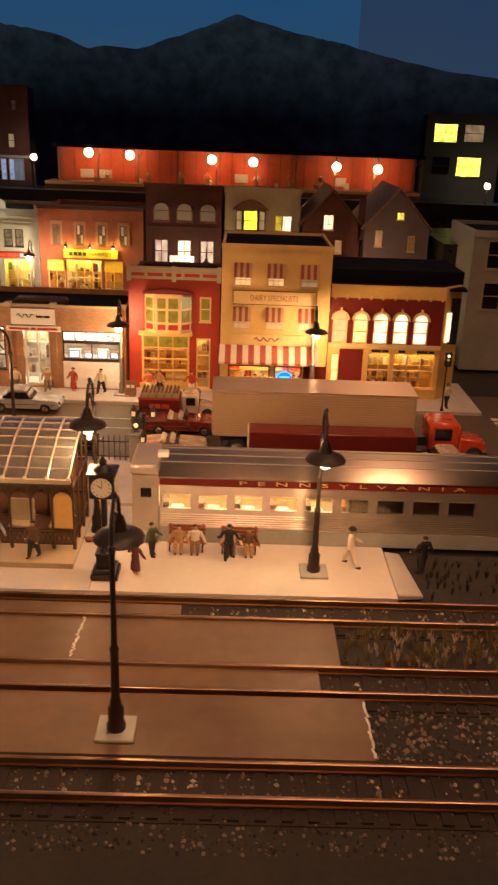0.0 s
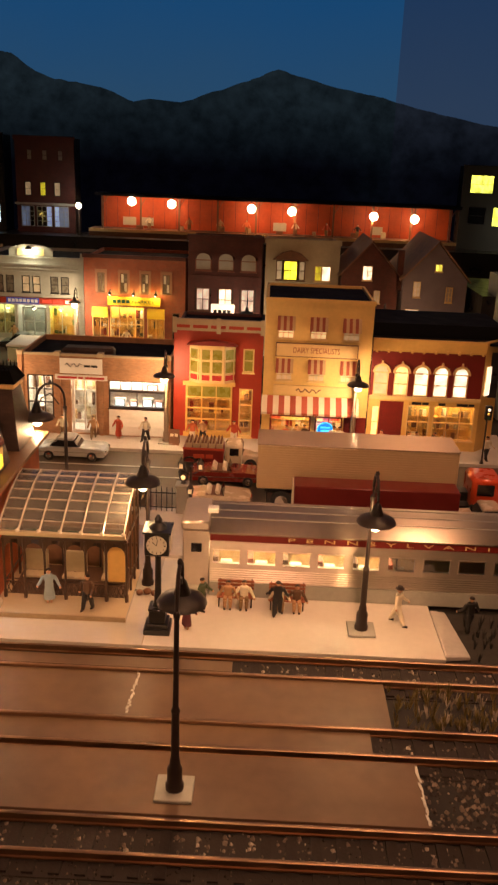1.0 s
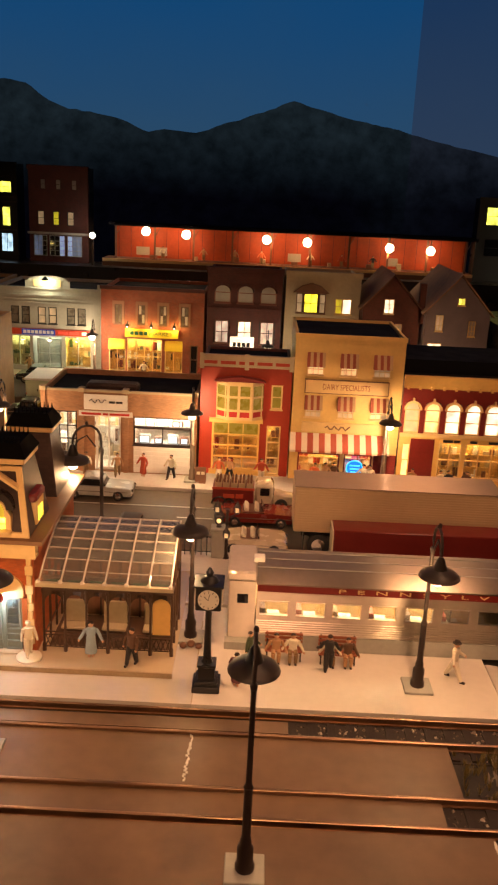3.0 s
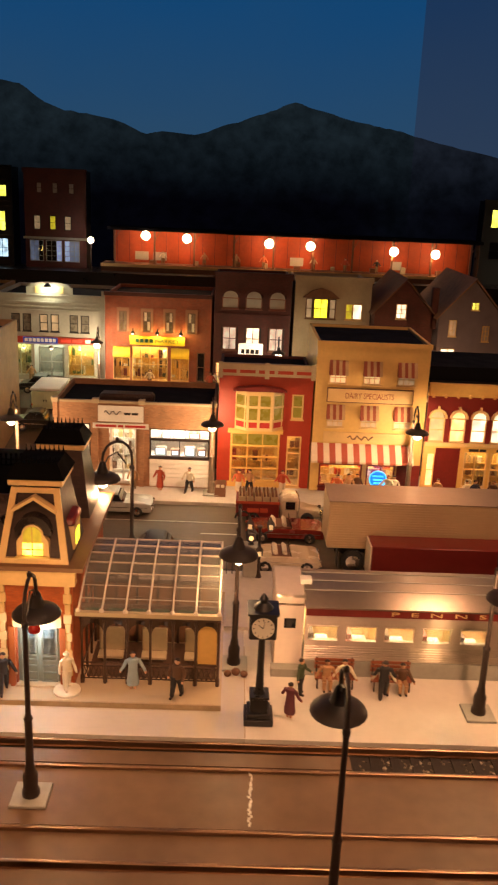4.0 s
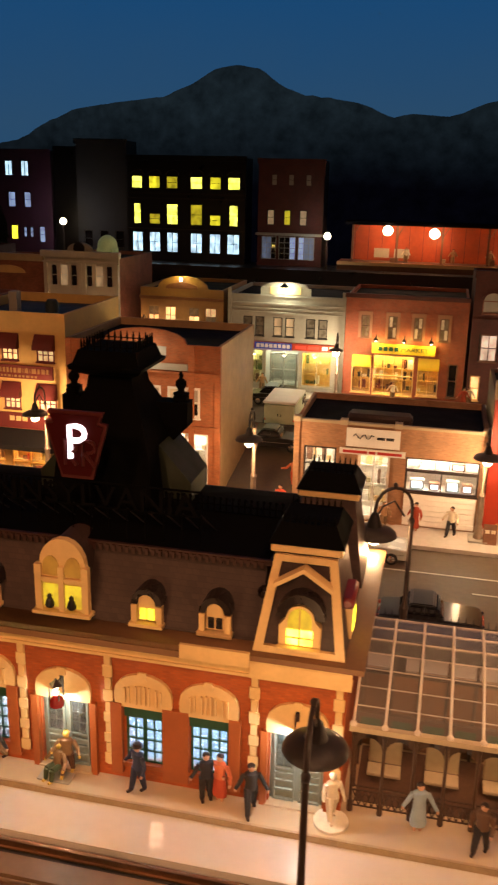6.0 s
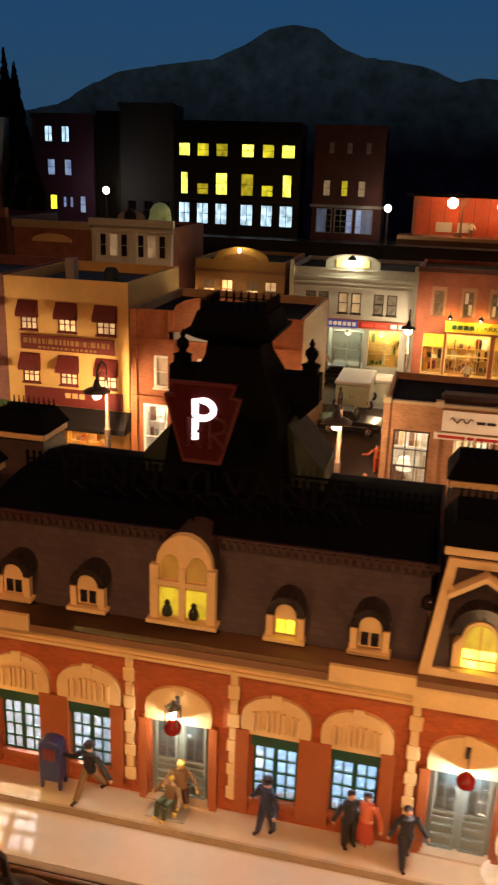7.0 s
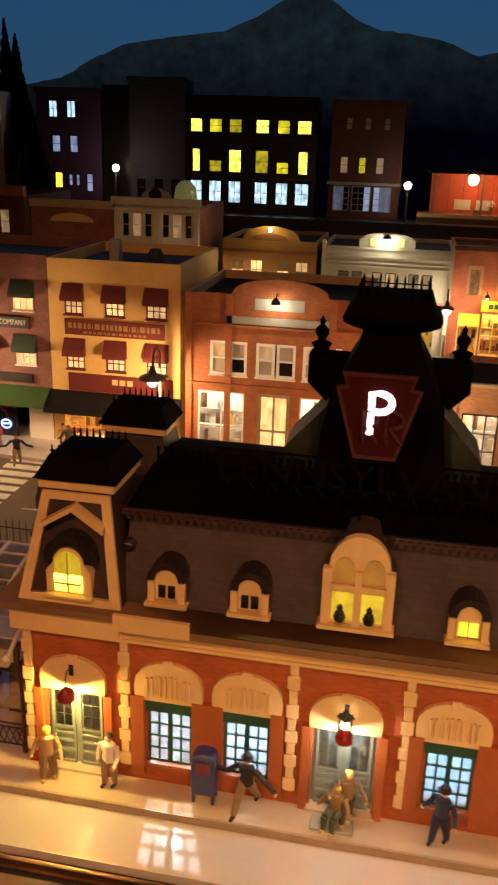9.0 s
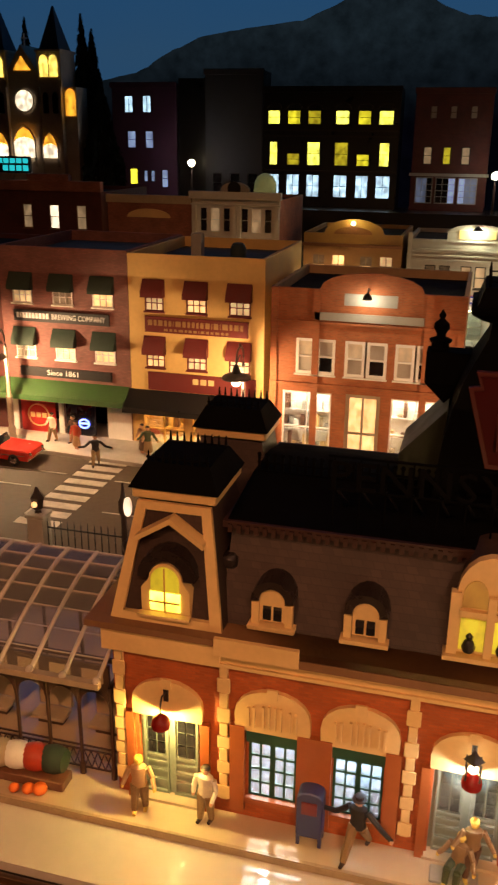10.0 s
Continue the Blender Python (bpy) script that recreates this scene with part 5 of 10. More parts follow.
part("inner_wall", box(-0.597, -0.246, YW + 0.085, YW + 0.086, 0.006, 0.064), mat("pale_blue_grey_plaster", (0.34, 0.4, 0.44), 0.6, vary=0.2, scale=60), st)
part("inner_floor", box(-0.597, -0.246, YW + 0.007, YW + 0.085, 0.0052, 0.0058), mat("waiting_room_floor", (0.2, 0.24, 0.27), 0.4, vary=0.3, scale=70), st)
# a small spot high in the waiting room throws its light out through the window
spot = bpy.data.lights.new("waiting_room_spot", "SPOT")
spot.energy, spot.color, spot.shadow_soft_size = 2.6, (0.85, 0.93, 1.0), 0.0015
spot.spot_size, spot.spot_blend = radians(30), 0.3
new("waiting_room_spot", spot).matrix_world = look((-0.5455, YW + 0.1, 0.142), (-0.519, YW, 0.035))
bm = bmesh.new()
lathe(bm, -0.5445, YW + 0.104, [(0.0045, 0.143), (0.0045, 0.149), (0.001, 0.1505)], 10)
part("spot_housing", bm, M["black"], st)
# the waiting room's ceiling light strips
part("ceiling_light", box(-0.494, -0.455, YW + 0.014, YW + 0.078, 0.0635, 0.0638), mat("waiting_room_light", (1, 1, 1), 0.4, vary=0, glow=26.0, glowcol=(0.74, 0.88, 1.0)), st)
part("ceiling_light", box(-0.43, -0.27, YW + 0.04, YW + 0.078, 0.0635, 0.0638), mat("office_light", (1, 1, 1), 0.4, vary=0, glow=17.0, glowcol=(0.55, 0.8, 1.0)), st)
for a, c in ((-0.597, -0.545), (-0.495, -0.246)):
    part("inner_ceiling", box(a, c, YW + 0.006, YW + 0.085, 0.064, 0.065), M["white"], st)
pane_lit = glass_mat("station_pane", (0.86, 0.93, 1.0), 0.04, 0.04, 0.12, True)
for a, c in sw:
    m_ = (a + c) / 2
    w = part("window", box(a - 0.001, c + 0.001, YW - 0.001, YW + 0.003, 0.0495, 0.0575), M["greendark"], st, "tall window with dark green transom and cool lit panes")
    for d, e in ((a, m_), (m_, c)):
        bm = bmesh.new()
        xm = (d + e) / 2
        cells = [(d + 0.0013 if i == 0 else xm + 0.0005, xm - 0.0005 if i == 0 else e - 0.0013, 0.0167 + k * 0.0082, 0.0237 + k * 0.0082) for i in range(2) for k in range(4)]
        holed(bm, d, e, 0.0155, 0.0495, YW + 0.0008, YW + 0.0019, cells)
        part("sash", bm, M["greendark"], w)
        for i in range(2):
            for k in range(4):
                x = d + 0.0013 + i * (xm - d - 0.0008)
                part("pane", box(x, x + xm - d - 0.0018, YW + 0.0012, YW + 0.0015, 0.0167 + k * 0.0082, 0.0237 + k * 0.0082), pane_lit, w).visible_shadow = False
    part("sill", box(a - 0.003, c + 0.003, YW - 0.0025, YW, 0.0130, 0.0155), M["shutter"], w)
    # cream fan panel above, ribbed, with keystone
    pts = [(a - 0.0065, 0.0575), (c + 0.0065, 0.0575), (c + 0.0068, 0.066), *[(m_ + 0.0193 * math.cos(math.pi * k / 10), 0.0665 + 0.0125 * math.sin(math.pi * k / 10)) for k in range(1, 10)], (a - 0.0068, 0.066)]
    bm = bmesh.new()
    prism(bm, pts, YW - 0.0028, YW)
    hood = part("arch_panel", bm, M["cream"], w, "cream ribbed arch panel")
for a, c in sw:
    m_ = (a + c) / 2
    for k in (-2.3, -1.75, -0.85, -0.3, 0.3, 0.85, 1.75, 2.3):
        part("rib", box(m_ + k * 0.0052 - 0.0006, m_ + k * 0.0052 + 0.0006, YW - 0.0043, YW - 0.0028, 0.0605, 0.0725 - abs(k) * 0.0009), M["cream"], st)
    part("keystone", box(m_ - 0.0028, m_ + 0.0028, YW - 0.004, YW - 0.0028, 0.076, 0.081), M["cream"], st)
for a, c in ((-0.5065, -0.488), (-0.355, -0.3365)):
    part("shutter", box(a + 0.0006, c - 0.0006, YW - 0.0035, YW - 0.0002, 0.009, 0.0595), M["shutter"], st)
for x in (-0.5405, -0.4625, -0.3895, -0.3108):
    part("shutter", box(x, x + 0.0075, YW - 0.0035, YW - 0.0002, 0.009, 0.0595), M["shutter"], st)
# corner quoins, block by block
for i, x in enumerate((-0.6035, -0.5475, -0.4545, -0.3945, -0.2985, -0.2465)):
    q = part("pilaster", box(x + 0.0015, x + 0.0055, YW - 0.0024, YW - 0.0002, 0.0125, 0.091), M["cream"], st, "cream quoined pilaster")
    for k in range(1, 11):
        wide = 0.0012 if k % 2 else 0.0
        part("quoin", soften(box(x + 0.0013 - wide, x + 0.0057 + wide, YW - 0.003, YW - 0.0022, 0.0055 + k * 0.0077, 0.0129 + k * 0.0077), 0.0003), M["cream"], q)
for i, (a, c) in enumerate(doors):
    m_ = (a + c) / 2
    d = part("double_door", box(a, c, YW + 0.0035, YW + 0.005, 0.005, 0.055), M["greendoor"], st, "grey-green panelled double door with glazed lights")
    for s in (-1, 1):
        lx = m_ + s * 0.0082
        bm = bmesh.new()
        for xx in (lx - 0.0068, lx + 0.0056):
            bx(bm, xx, xx + 0.0012, YW + 0.002, YW + 0.0035, 0.006, 0.054)
        for z in (0.006, 0.0115, 0.017, 0.0225, 0.0265, 0.0525):
            bx(bm, lx - 0.0056, lx + 0.0056, YW + 0.002, YW + 0.0035, z, z + 0.0013)
        part("leaf", bm, M["greendoor"], d)
        for ii in range(2):
            for k in range(3):
                x = lx - 0.0046 + ii * 0.005
                part("pane", box(x, x + 0.0042, YW + 0.0026, YW + 0.0034, 0.0285 + k * 0.0078, 0.0353 + k * 0.0078), pane_lit if i else M["darkglass"], d)
    part("step", box(a - 0.002, c + 0.002, YW - 0.004, YW + 0.004, 0.0050, 0.0062), M["plinth"], d)
    pts = [(a - 0.002, 0.0558), (c + 0.002, 0.0558), (c + 0.0023, 0.062), *[(m_ + 0.0193 * math.cos(math.pi * k / 10), 0.063 + 0.0125 * math.sin(math.pi * k / 10)) for k in range(1, 10)], (a - 0.0023, 0.062)]
    bm = bmesh.new()
    prism(bm, pts, YW - 0.0028, YW)
    ap = part("arch_panel", bm, M["cream"], st, "cream arch over the door")
    part("keystone", box(m_ - 0.0028, m_ + 0.0028, YW - 0.004, YW - 0.0028, 0.072, 0.077), M["cream"], ap)
    for s in (-1, 1):
        part("door_case", box(m_ + s * 0.0205 - 0.0022, m_ + s * 0.0205 + 0.0022, YW - 0.0035, YW - 0.0002, 0.005, 0.056), M["shutter"], st)
    lt = thing("hanging_lantern", (m_, YW - 0.006, 0.055), "dark red globe lantern on a bracket over the station door", "lamp", "door lanterns")
    bm = bmesh.new()
    tube(bm, [(m_, YW - 0.003, 0.071), (m_, YW - 0.0095, 0.0725), (m_, YW - 0.0115, 0.069), (m_, YW - 0.0115, 0.063)], 0.0005)
    bx(bm, m_ - 0.0012, m_ + 0.0012, YW - 0.004, YW - 0.0028, 0.066, 0.073)
    part("bracket", bm, M["iron"], lt)
    bm = bmesh.new()
    lathe(bm, m_, YW - 0.0115, [(0.0012, 0.0635), (0.0042, 0.061), (0.005, 0.0585), (0.0047, 0.0562)], 12)
    part("shade", bm, mat("red_enamel", (0.22, 0.01, 0.008), 0.2, vary=0.1) if i == 0 else bpy.data.materials["red_enamel"], lt)
    bm = bmesh.new()
    ball(bm, m_, YW - 0.0115, 0.0564, 0.0016, 1, 8)
    part("bulb", bm, M["bulb"], lt)
    if i == 1:
        # carriage lantern over the bowl: four posts, cap and a second bulb
        for sx in (-1, 1):
            for sy in (-1, 1):
                part("post", box(m_ + sx * 0.0032 - 0.0004, m_ + sx * 0.0032 + 0.0004, YW - 0.0115 + sy * 0.0032 - 0.0004, YW - 0.0115 + sy * 0.0032 + 0.0004, 0.0615, 0.0705), M["iron"], lt)
        bm = bmesh.new()
        lathe(bm, m_, YW - 0.0115, [(0.0048, 0.0705), (0.0045, 0.0712), (0.0016, 0.0738), (0.0008, 0.0755)], 4)
        part("cap", bm, M["iron"], lt)
        bm = bmesh.new()
        ball(bm, m_, YW - 0.0115, 0.066, 0.0022, 1.2, 8)
        part("bulb", bm, M["bulb"], lt)
    bulb_light(m_, YW - 0.0115, 0.0583, (0.2, 0.06, 0.07)[i], [(1.0, 0.68, 0.2), (0.98, 0.9, 0.8), (0.92, 0.95, 1.0)][i], 0.001)
# entablature and eaves
part("frieze", box(-0.606, -0.237, YW - 0.0045, YW + 0.006, 0.0915, 0.1045), M["cream"], st)
part("frieze_moulding", box(-0.607, -0.236, YW - 0.006, YW + 0.004, 0.0895, 0.0915), M["cream"], st)
for a, c in ((-0.607, -0.545), (-0.298, -0.236)):
    part("frieze_break", box(a, c, YW - 0.0065, YW - 0.0045, 0.0895, 0.1045), M["cream"], st)
bm = bmesh.new()
EX, EY = (-0.614, -0.5475, -0.5, -0.229), (YW - 0.0105, YW + 0.012, YW + 0.1, 0.885)
for i in range(3):
    for j in range(3):
        if (i, j) != (1, 1):
            bx(bm, EX[i], EX[i + 1], EY[j], EY[j + 1], 0.1046, 0.1075)
bmesh.ops.remove_doubles(bm, verts=bm.verts, dist=1e-6)
twice = {}
for f in bm.faces:
    twice.setdefault(tuple(round(v, 5) for v in f.calc_center_median()), []).append(f)
bmesh.ops.delete(bm, geom=[f for fs in twice.values() if len(fs) > 1 for f in fs], context="FACES")
part("eave", bm, mat("brown_eave", (0.2, 0.1, 0.045), 0.6, vary=0.15, scale=50), st)
part("eave_fascia", box(-0.505, -0.340, YW - 0.0112, YW - 0.0047, 0.100, 0.1045), bpy.data.materials["brown_eave"], st)
for a, c in ((-0.546, -0.505), (-0.340, -0.297)):
    part("parapet_strip", box(a, c, YW - 0.013, YW - 0.0106, 0.101, 0.1095), M["cream"], st)
# mansard
M["cornice"] = mat("dark_russet_cornice", (0.035, 0.011, 0.007), 0.6, vary=0.15)
bm = bmesh.new()
hexa(bm, ((-0.548, YW + 0.006, 0.1076), (-0.295, YW + 0.006, 0.1076), (-0.295, 0.878, 0.1076), (-0.548, 0.878, 0.1076)), ((-0.548, YW + 0.026, 0.152), (-0.295, YW + 0.026, 0.152), (-0.295, 0.86, 0.152), (-0.548, 0.86, 0.152)))
bmesh.ops.delete(bm, geom=[f for f in bm.faces if all(v.co.z < 0.11 for v in f.verts)], context="FACES")
part("mansard_slope", bm, M["slate"], st, "purple-brown slate mansard slope")
part("mansard_cornice", box(-0.552, -0.291, YW + 0.022, 0.864, 0.1522, 0.1555), M["cornice"], st)
for k in range(58):
    x = -0.549 + k * 0.0044
    if k == 0:
        ob = part("dentil", box(x, x + 0.0022, YW + 0.0205, YW + 0.0219, 0.1505, 0.1545), M["cornice"], st)
        first = ob
    else:
        ob = new("dentil", first.data)
        ob.parent = st
        ob.location = (k * 0.0044, 0, 0)
bm = bmesh.new()
hexa(bm, ((-0.55, YW + 0.024, 0.1557), (-0.293, YW + 0.024, 0.1557), (-0.293, 0.862, 0.1557), (-0.55, 0.862, 0.1557)), ((-0.55, YW + 0.072, 0.166), (-0.293, YW + 0.072, 0.166), (-0.293, 0.83, 0.166), (-0.55, 0.83, 0.166)))
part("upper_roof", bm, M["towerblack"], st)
YRL = 0.795
rail_ = part("ridge_railing", box(-0.548, -0.295, YRL - 0.0006, YRL + 0.0006, 0.1665, 0.1675), M["towerblack"], st, "black iron cresting along the ridge")
part("top_bar", box(-0.548, -0.295, YRL - 0.0005, YRL + 0.0005, 0.172, 0.173), M["towerblack"], rail_)
spike = None
for k in range(60):
    x = -0.547 + k * 0.00427
    if spike is None:
        bm = bmesh.new()
        bx(bm, x - 0.0007, x + 0.0007, YRL - 0.0006, YRL + 0.0006, 0.1665, 0.176)
        ball(bm, x, YRL, 0.1772, 0.0013, 1.2, 6)
        spike = part("spike", bm, M["towerblack"], rail_)
    else:
        ob = new("spike", spike.data)
        ob.parent = rail_
        ob.location = (k * 0.00427, 0, 0)


def small_dormer(a, c, lit):
    m_ = (a + c) / 2
    z0 = 0.109
    d = part("dormer", box(a + 0.001, c - 0.001, YW + 0.0075, YW + 0.03, z0, z0 + 0.014), M["slate"], st)
    bm = bmesh.new()
    prism(bm, [(a + 0.0042, z0 + 0.002), (c - 0.0042, z0 + 0.002), *arch_pts(a + 0.0042, c - 0.0042, z0 + 0.014, 0.0068)], YW + 0.0055, YW + 0.03)
    part("dormer_front", bm, M["cream"], d, "cream arched dormer front")
    for s in (-1, 1):
        part("cheek", box(m_ + s * 0.0082 - 0.0018, m_ + s * 0.0082 + 0.0018, YW + 0.0035, YW + 0.0075, z0 + 0.001, z0 + 0.013), M["cream"], d)
    part("sill", box(a - 0.001, c + 0.001, YW + 0.001, YW + 0.008, z0 - 0.0012, z0 + 0.001), M["cream"], d)
    part("hood", arch_band(a + 0.004, c - 0.004, z0 + 0.0138, 0.007, 0.004, YW + 0.0035, YW + 0.024), M["hood"], d)
    for s in (-1, 1):
        x = m_ + s * 0.0026
        part("pane", box(x - 0.002, x + 0.002, YW + 0.0048, YW + 0.0056, z0 + 0.003, z0 + 0.0105), M["glow_yellow"] if lit else M["darkglass"], d)


for a, c, lit in ((-0.5325, -0.5115, 0), (-0.4877, -0.4669, 0), (-0.3765, -0.3565, 1), (-0.3325, -0.3125, 0)):
    small_dormer(a, c, lit)
# central arched dormer
AMBER = mat("dim_amber_fan", (0.3, 0.15, 0.03), 0.4, vary=0, glow=0.16, glowcol=(1.0, 0.5, 0.06), mottle=True)
d = part("central_dormer", arched_plate(-0.4375, -0.4065, 0.110, 0.138, 0.0165, YW + 0.004, YW + 0.009), M["cream"], st, "large cream arched dormer with two lit lights")
part("barrel", arched_plate(-0.436, -0.408, 0.110, 0.138, 0.0145, YW + 0.009, YW + 0.036), M["slate"], d)
part("sill", box(-0.4415, -0.4025, YW - 0.001, YW + 0.008, 0.1085, 0.1105), M["cream"], d)
for s in (-1, 1):
    part("jamb", box(-0.422 + s * 0.0158 - 0.0022, -0.422 + s * 0.0158 + 0.0022, YW + 0.0015, YW + 0.006, 0.1105, 0.1385), M["cream"], d)
    x = -0.422 + s * 0.0074
    part("light", box(x - 0.0055, x + 0.0055, YW + 0.0028, YW + 0.0038, 0.1125, 0.1265), M["glow_dimlime"], d)
    part("fan", arched_plate(x - 0.0055, x + 0.0055, 0.132, 0.1365, 0.0075, YW + 0.0030, YW + 0.0041), AMBER, d, "dim amber fanlight")
    bm = bmesh.new()
    lathe(bm, x - 0.001, YW + 0.002, [(0.0026, 0.1127), (0.0032, 0.1145), (0.0022, 0.1172), (0.0014, 0.118), (0.0017, 0.1195), (0.0006, 0.1208)], 8)
    part("window_ornament", bm, M["black"], d)
    part("transom", box(x - 0.0068, x + 0.0068, YW + 0.0015, YW + 0.004, 0.1285, 0.1308), M["cream"], d)
part("mullion", box(-0.4238, -0.4202, YW + 0.001, YW + 0.004, 0.1105, 0.138), M["cream"], d)


FAN = mat("half_lit_fan", (0.45, 0.36, 0.06), 0.4, vary=0, glow=0.36, glowcol=(0.9, 0.74, 0.03), mottle=True)
BRIGHT = mat("bright_pane_yellow", (0.8, 0.7, 0.1), 0.4, vary=0, glow=4.2, glowcol=(1.0, 0.85, 0.09), mottle=True)


def pavilion(x0, x1, front=True):
    """End pavilion: tapered, cream-framed front with a lit arched window, cornice and black cap; the rear one shows its cap alone."""
    m_ = (x0 + x1) / 2
    h = (x1 - x0) / 2 - 0.001
    ya, yb = (YW - 0.002, 0.786) if front else (0.815, 0.872)
    ZB, ZT = 0.1076, 0.171
    p = part("pavilion_roof", bmesh.new(), M["slate"], st, "end pavilion with cream frame and lit arched window")
    ring = lambda w, y0, y1, z: ((m_ - w, y0, z), (m_ + w, y0, z), (m_ + w, y1, z), (m_ - w, y1, z))
    bm = bmesh.new()
    hexa(bm, ring(h, ya, yb, ZB), ring(0.0185, ya + 0.016, yb - 0.012, ZT))
    part("slope", bm, M["slate"], p)
    yt = ya + 0.016
    part("cap_cornice", soften(box(m_ - 0.0215, m_ + 0.0215, yt - 0.003, yb - 0.009, ZT, 0.1765), 0.0008), M["cream"], p)
    bm = bmesh.new()
    hexa(bm, ring(0.0228, yt - 0.0045, yb - 0.0075, 0.1767), ring(0.0165, yt + 0.003, yb - 0.015, 0.1885))
    part("cap_roof", bm, M["towerblack"], p)
    part("cresting_bar", box(m_ - 0.016, m_ + 0.016, yt + 0.0035, yt + 0.0045, 0.1902, 0.191), M["towerblack"], p)
    spike = None
    for k in range(9):
        for yy in (yt + 0.004, yb - 0.016):
            x = m_ - 0.015 + k * 0.00375
            if spike is None:
                bm = bmesh.new()
                tube(bm, [(x, yy, 0.1882), (x, yy, 0.194)], [0.0009, 0.0003], 5)
                spike, x_first, y_first = part("spike", bm, M["towerblack"], p), x, yy
            else:
                ob = new("spike", spike.data)
                ob.parent, ob.location = p, (x - x_first, yy - y_first, 0)
    if not front:
        return

    def edge(u, z):
        k = (z - ZB) / (ZT - ZB)
        w = h + (0.0185 - h) * k
        return (m_ - w + 2 * w * u, ya + 0.016 * k, z)

    def bar(u0, u1, u2, u3, z0, z1, o=0.0025):
        a, b_, c, e = edge(u0, z0), edge(u1, z0), edge(u3, z1), edge(u2, z1)
        bm = bmesh.new()
        f = lambda q, s: (q[0], q[1] - s, q[2])
        hexa(bm, (f(a, o), f(b_, o), f(b_, -0.001), f(a, -0.001)), (f(e, o), f(c, o), f(c, -0.001), f(e, -0.001)))
        part("frame_bar", bm, M["cream"], p)
    bar(0.0, 0.1, 0.0, 0.13, ZB, 0.1695)
    bar(0.9, 1.0, 0.87, 1.0, ZB, 0.1695)
    bar(0.1, 0.9, 0.105, 0.895, ZB, 0.1125)
    bar(0.13, 0.87, 0.13, 0.87, 0.1655, 0.1695)
    for s in (-1, 1):
        bm = bmesh.new()
        q0, q1 = (m_, 0.1615), (m_ + s * 0.0175, 0.1505)
        hexa(bm, ((q0[0], YW + 0.004, q0[1]), (q1[0], YW + 0.002, q1[1]), (q1[0], YW + 0.014, q1[1]), (q0[0], YW + 0.014, q0[1])), ((q0[0], YW + 0.004, q0[1] + 0.003), (q1[0], YW + 0.002, q1[1] + 0.003), (q1[0], YW + 0.014, q1[1] + 0.003), (q0[0], YW + 0.014, q0[1] + 0.003)))
        part("gable_bar", bm, M["cream"], p)
    part("hood", arch_band(m_ - 0.0088, m_ + 0.0088, 0.1335, 0.0105, 0.006, YW - 0.002, YW + 0.014), M["hood"], p)
    bm = bmesh.new()
    prism(bm, [(m_ - 0.0125, 0.1125), (m_ + 0.0125, 0.1125), (m_ + 0.0125, 0.128), *arch_pts(m_ - 0.0085, m_ + 0.0085, 0.1335, 0.0095), (m_ - 0.0125, 0.128)], YW - 0.0028, YW + 0.01)
    part("window_case", bm, M["cream"], p)
    for s in (-1, 1):
        part("lit_pane", box(m_ + s * 0.0041 - 0.0036, m_ + s * 0.0041 + 0.0036, YW - 0.0036, YW - 0.0029, 0.116, 0.1265), BRIGHT, p)
    part("lit_fan", arched_plate(m_ - 0.0072, m_ + 0.0072, 0.1275, 0.1335, 0.0078, YW - 0.0036, YW - 0.0029), FAN, p)
    part("sill", soften(box(m_ - 0.0135, m_ + 0.0135, YW - 0.0075, YW - 0.0029, 0.1128, 0.1148), 0.0004), M["cream"], p)
    part("cross_bar", box(m_ - 0.0077, m_ + 0.0077, YW - 0.0042, YW - 0.0037, 0.1208, 0.1217), M["yellow2"], p)
    part("fan_bar", box(m_ - 0.0004, m_ + 0.0004, YW - 0.0042, YW - 0.0037, 0.116, 0.141), M["yellow2"], p)
    for s in (-1, 1):
        # side dormer with dark hood and lit pane
        k = (0.123 - ZB) / (ZT - ZB)
        xe = m_ + s * (h + (0.0185 - h) * k)
        x_in, x_out = xe - s * 0.004, xe + s * 0.003
        lo, hi = min(x_in, x_out), max(x_in, x_out)
        part("side_dormer", box(lo, hi, YW + 0.018, YW + 0.042, 0.112, 0.134), M["cream"], p)
        part("side_pane", box(min(x_out, x_out + s * 0.0006), max(x_out, x_out + s * 0.0006), YW + 0.023, YW + 0.037, 0.115, 0.127), M["glow_yellow"], p)
        part("side_hood", soften(box(lo - 0.001, hi + 0.001, YW + 0.015, YW + 0.045, 0.134, 0.142), 0.002), M["maroon"] if s > 0 and m_ > -0.4 else M["hood"], p)


pavilion(-0.6035, -0.5435)
pavilion(-0.298, -0.240)
pavilion(-0.6035, -0.5435, False)
pavilion(-0.298, -0.240, False)
# storey heights of the finished front
LEVELS = {"": [(0.005, 0.005), (0.0155, 0.0189), (0.0575, 0.061), (0.0895, 0.0978), (0.1046, 0.112), (0.1095, 0.118), (0.152, 0.159), (0.1557, 0.163), (0.166, 0.1695), (0.2, 0.2)],
          "central_dormer": [(0.1085, 0.1185), (0.1545, 0.1696)],
          "dormer": [(0.1078, 0.1172), (0.1346, 0.1435)],
          "pavilion_roof": [(0.1076, 0.1143), (0.1125, 0.1195), (0.141, 0.146), (0.171, 0.1745), (0.2, 0.203)]}


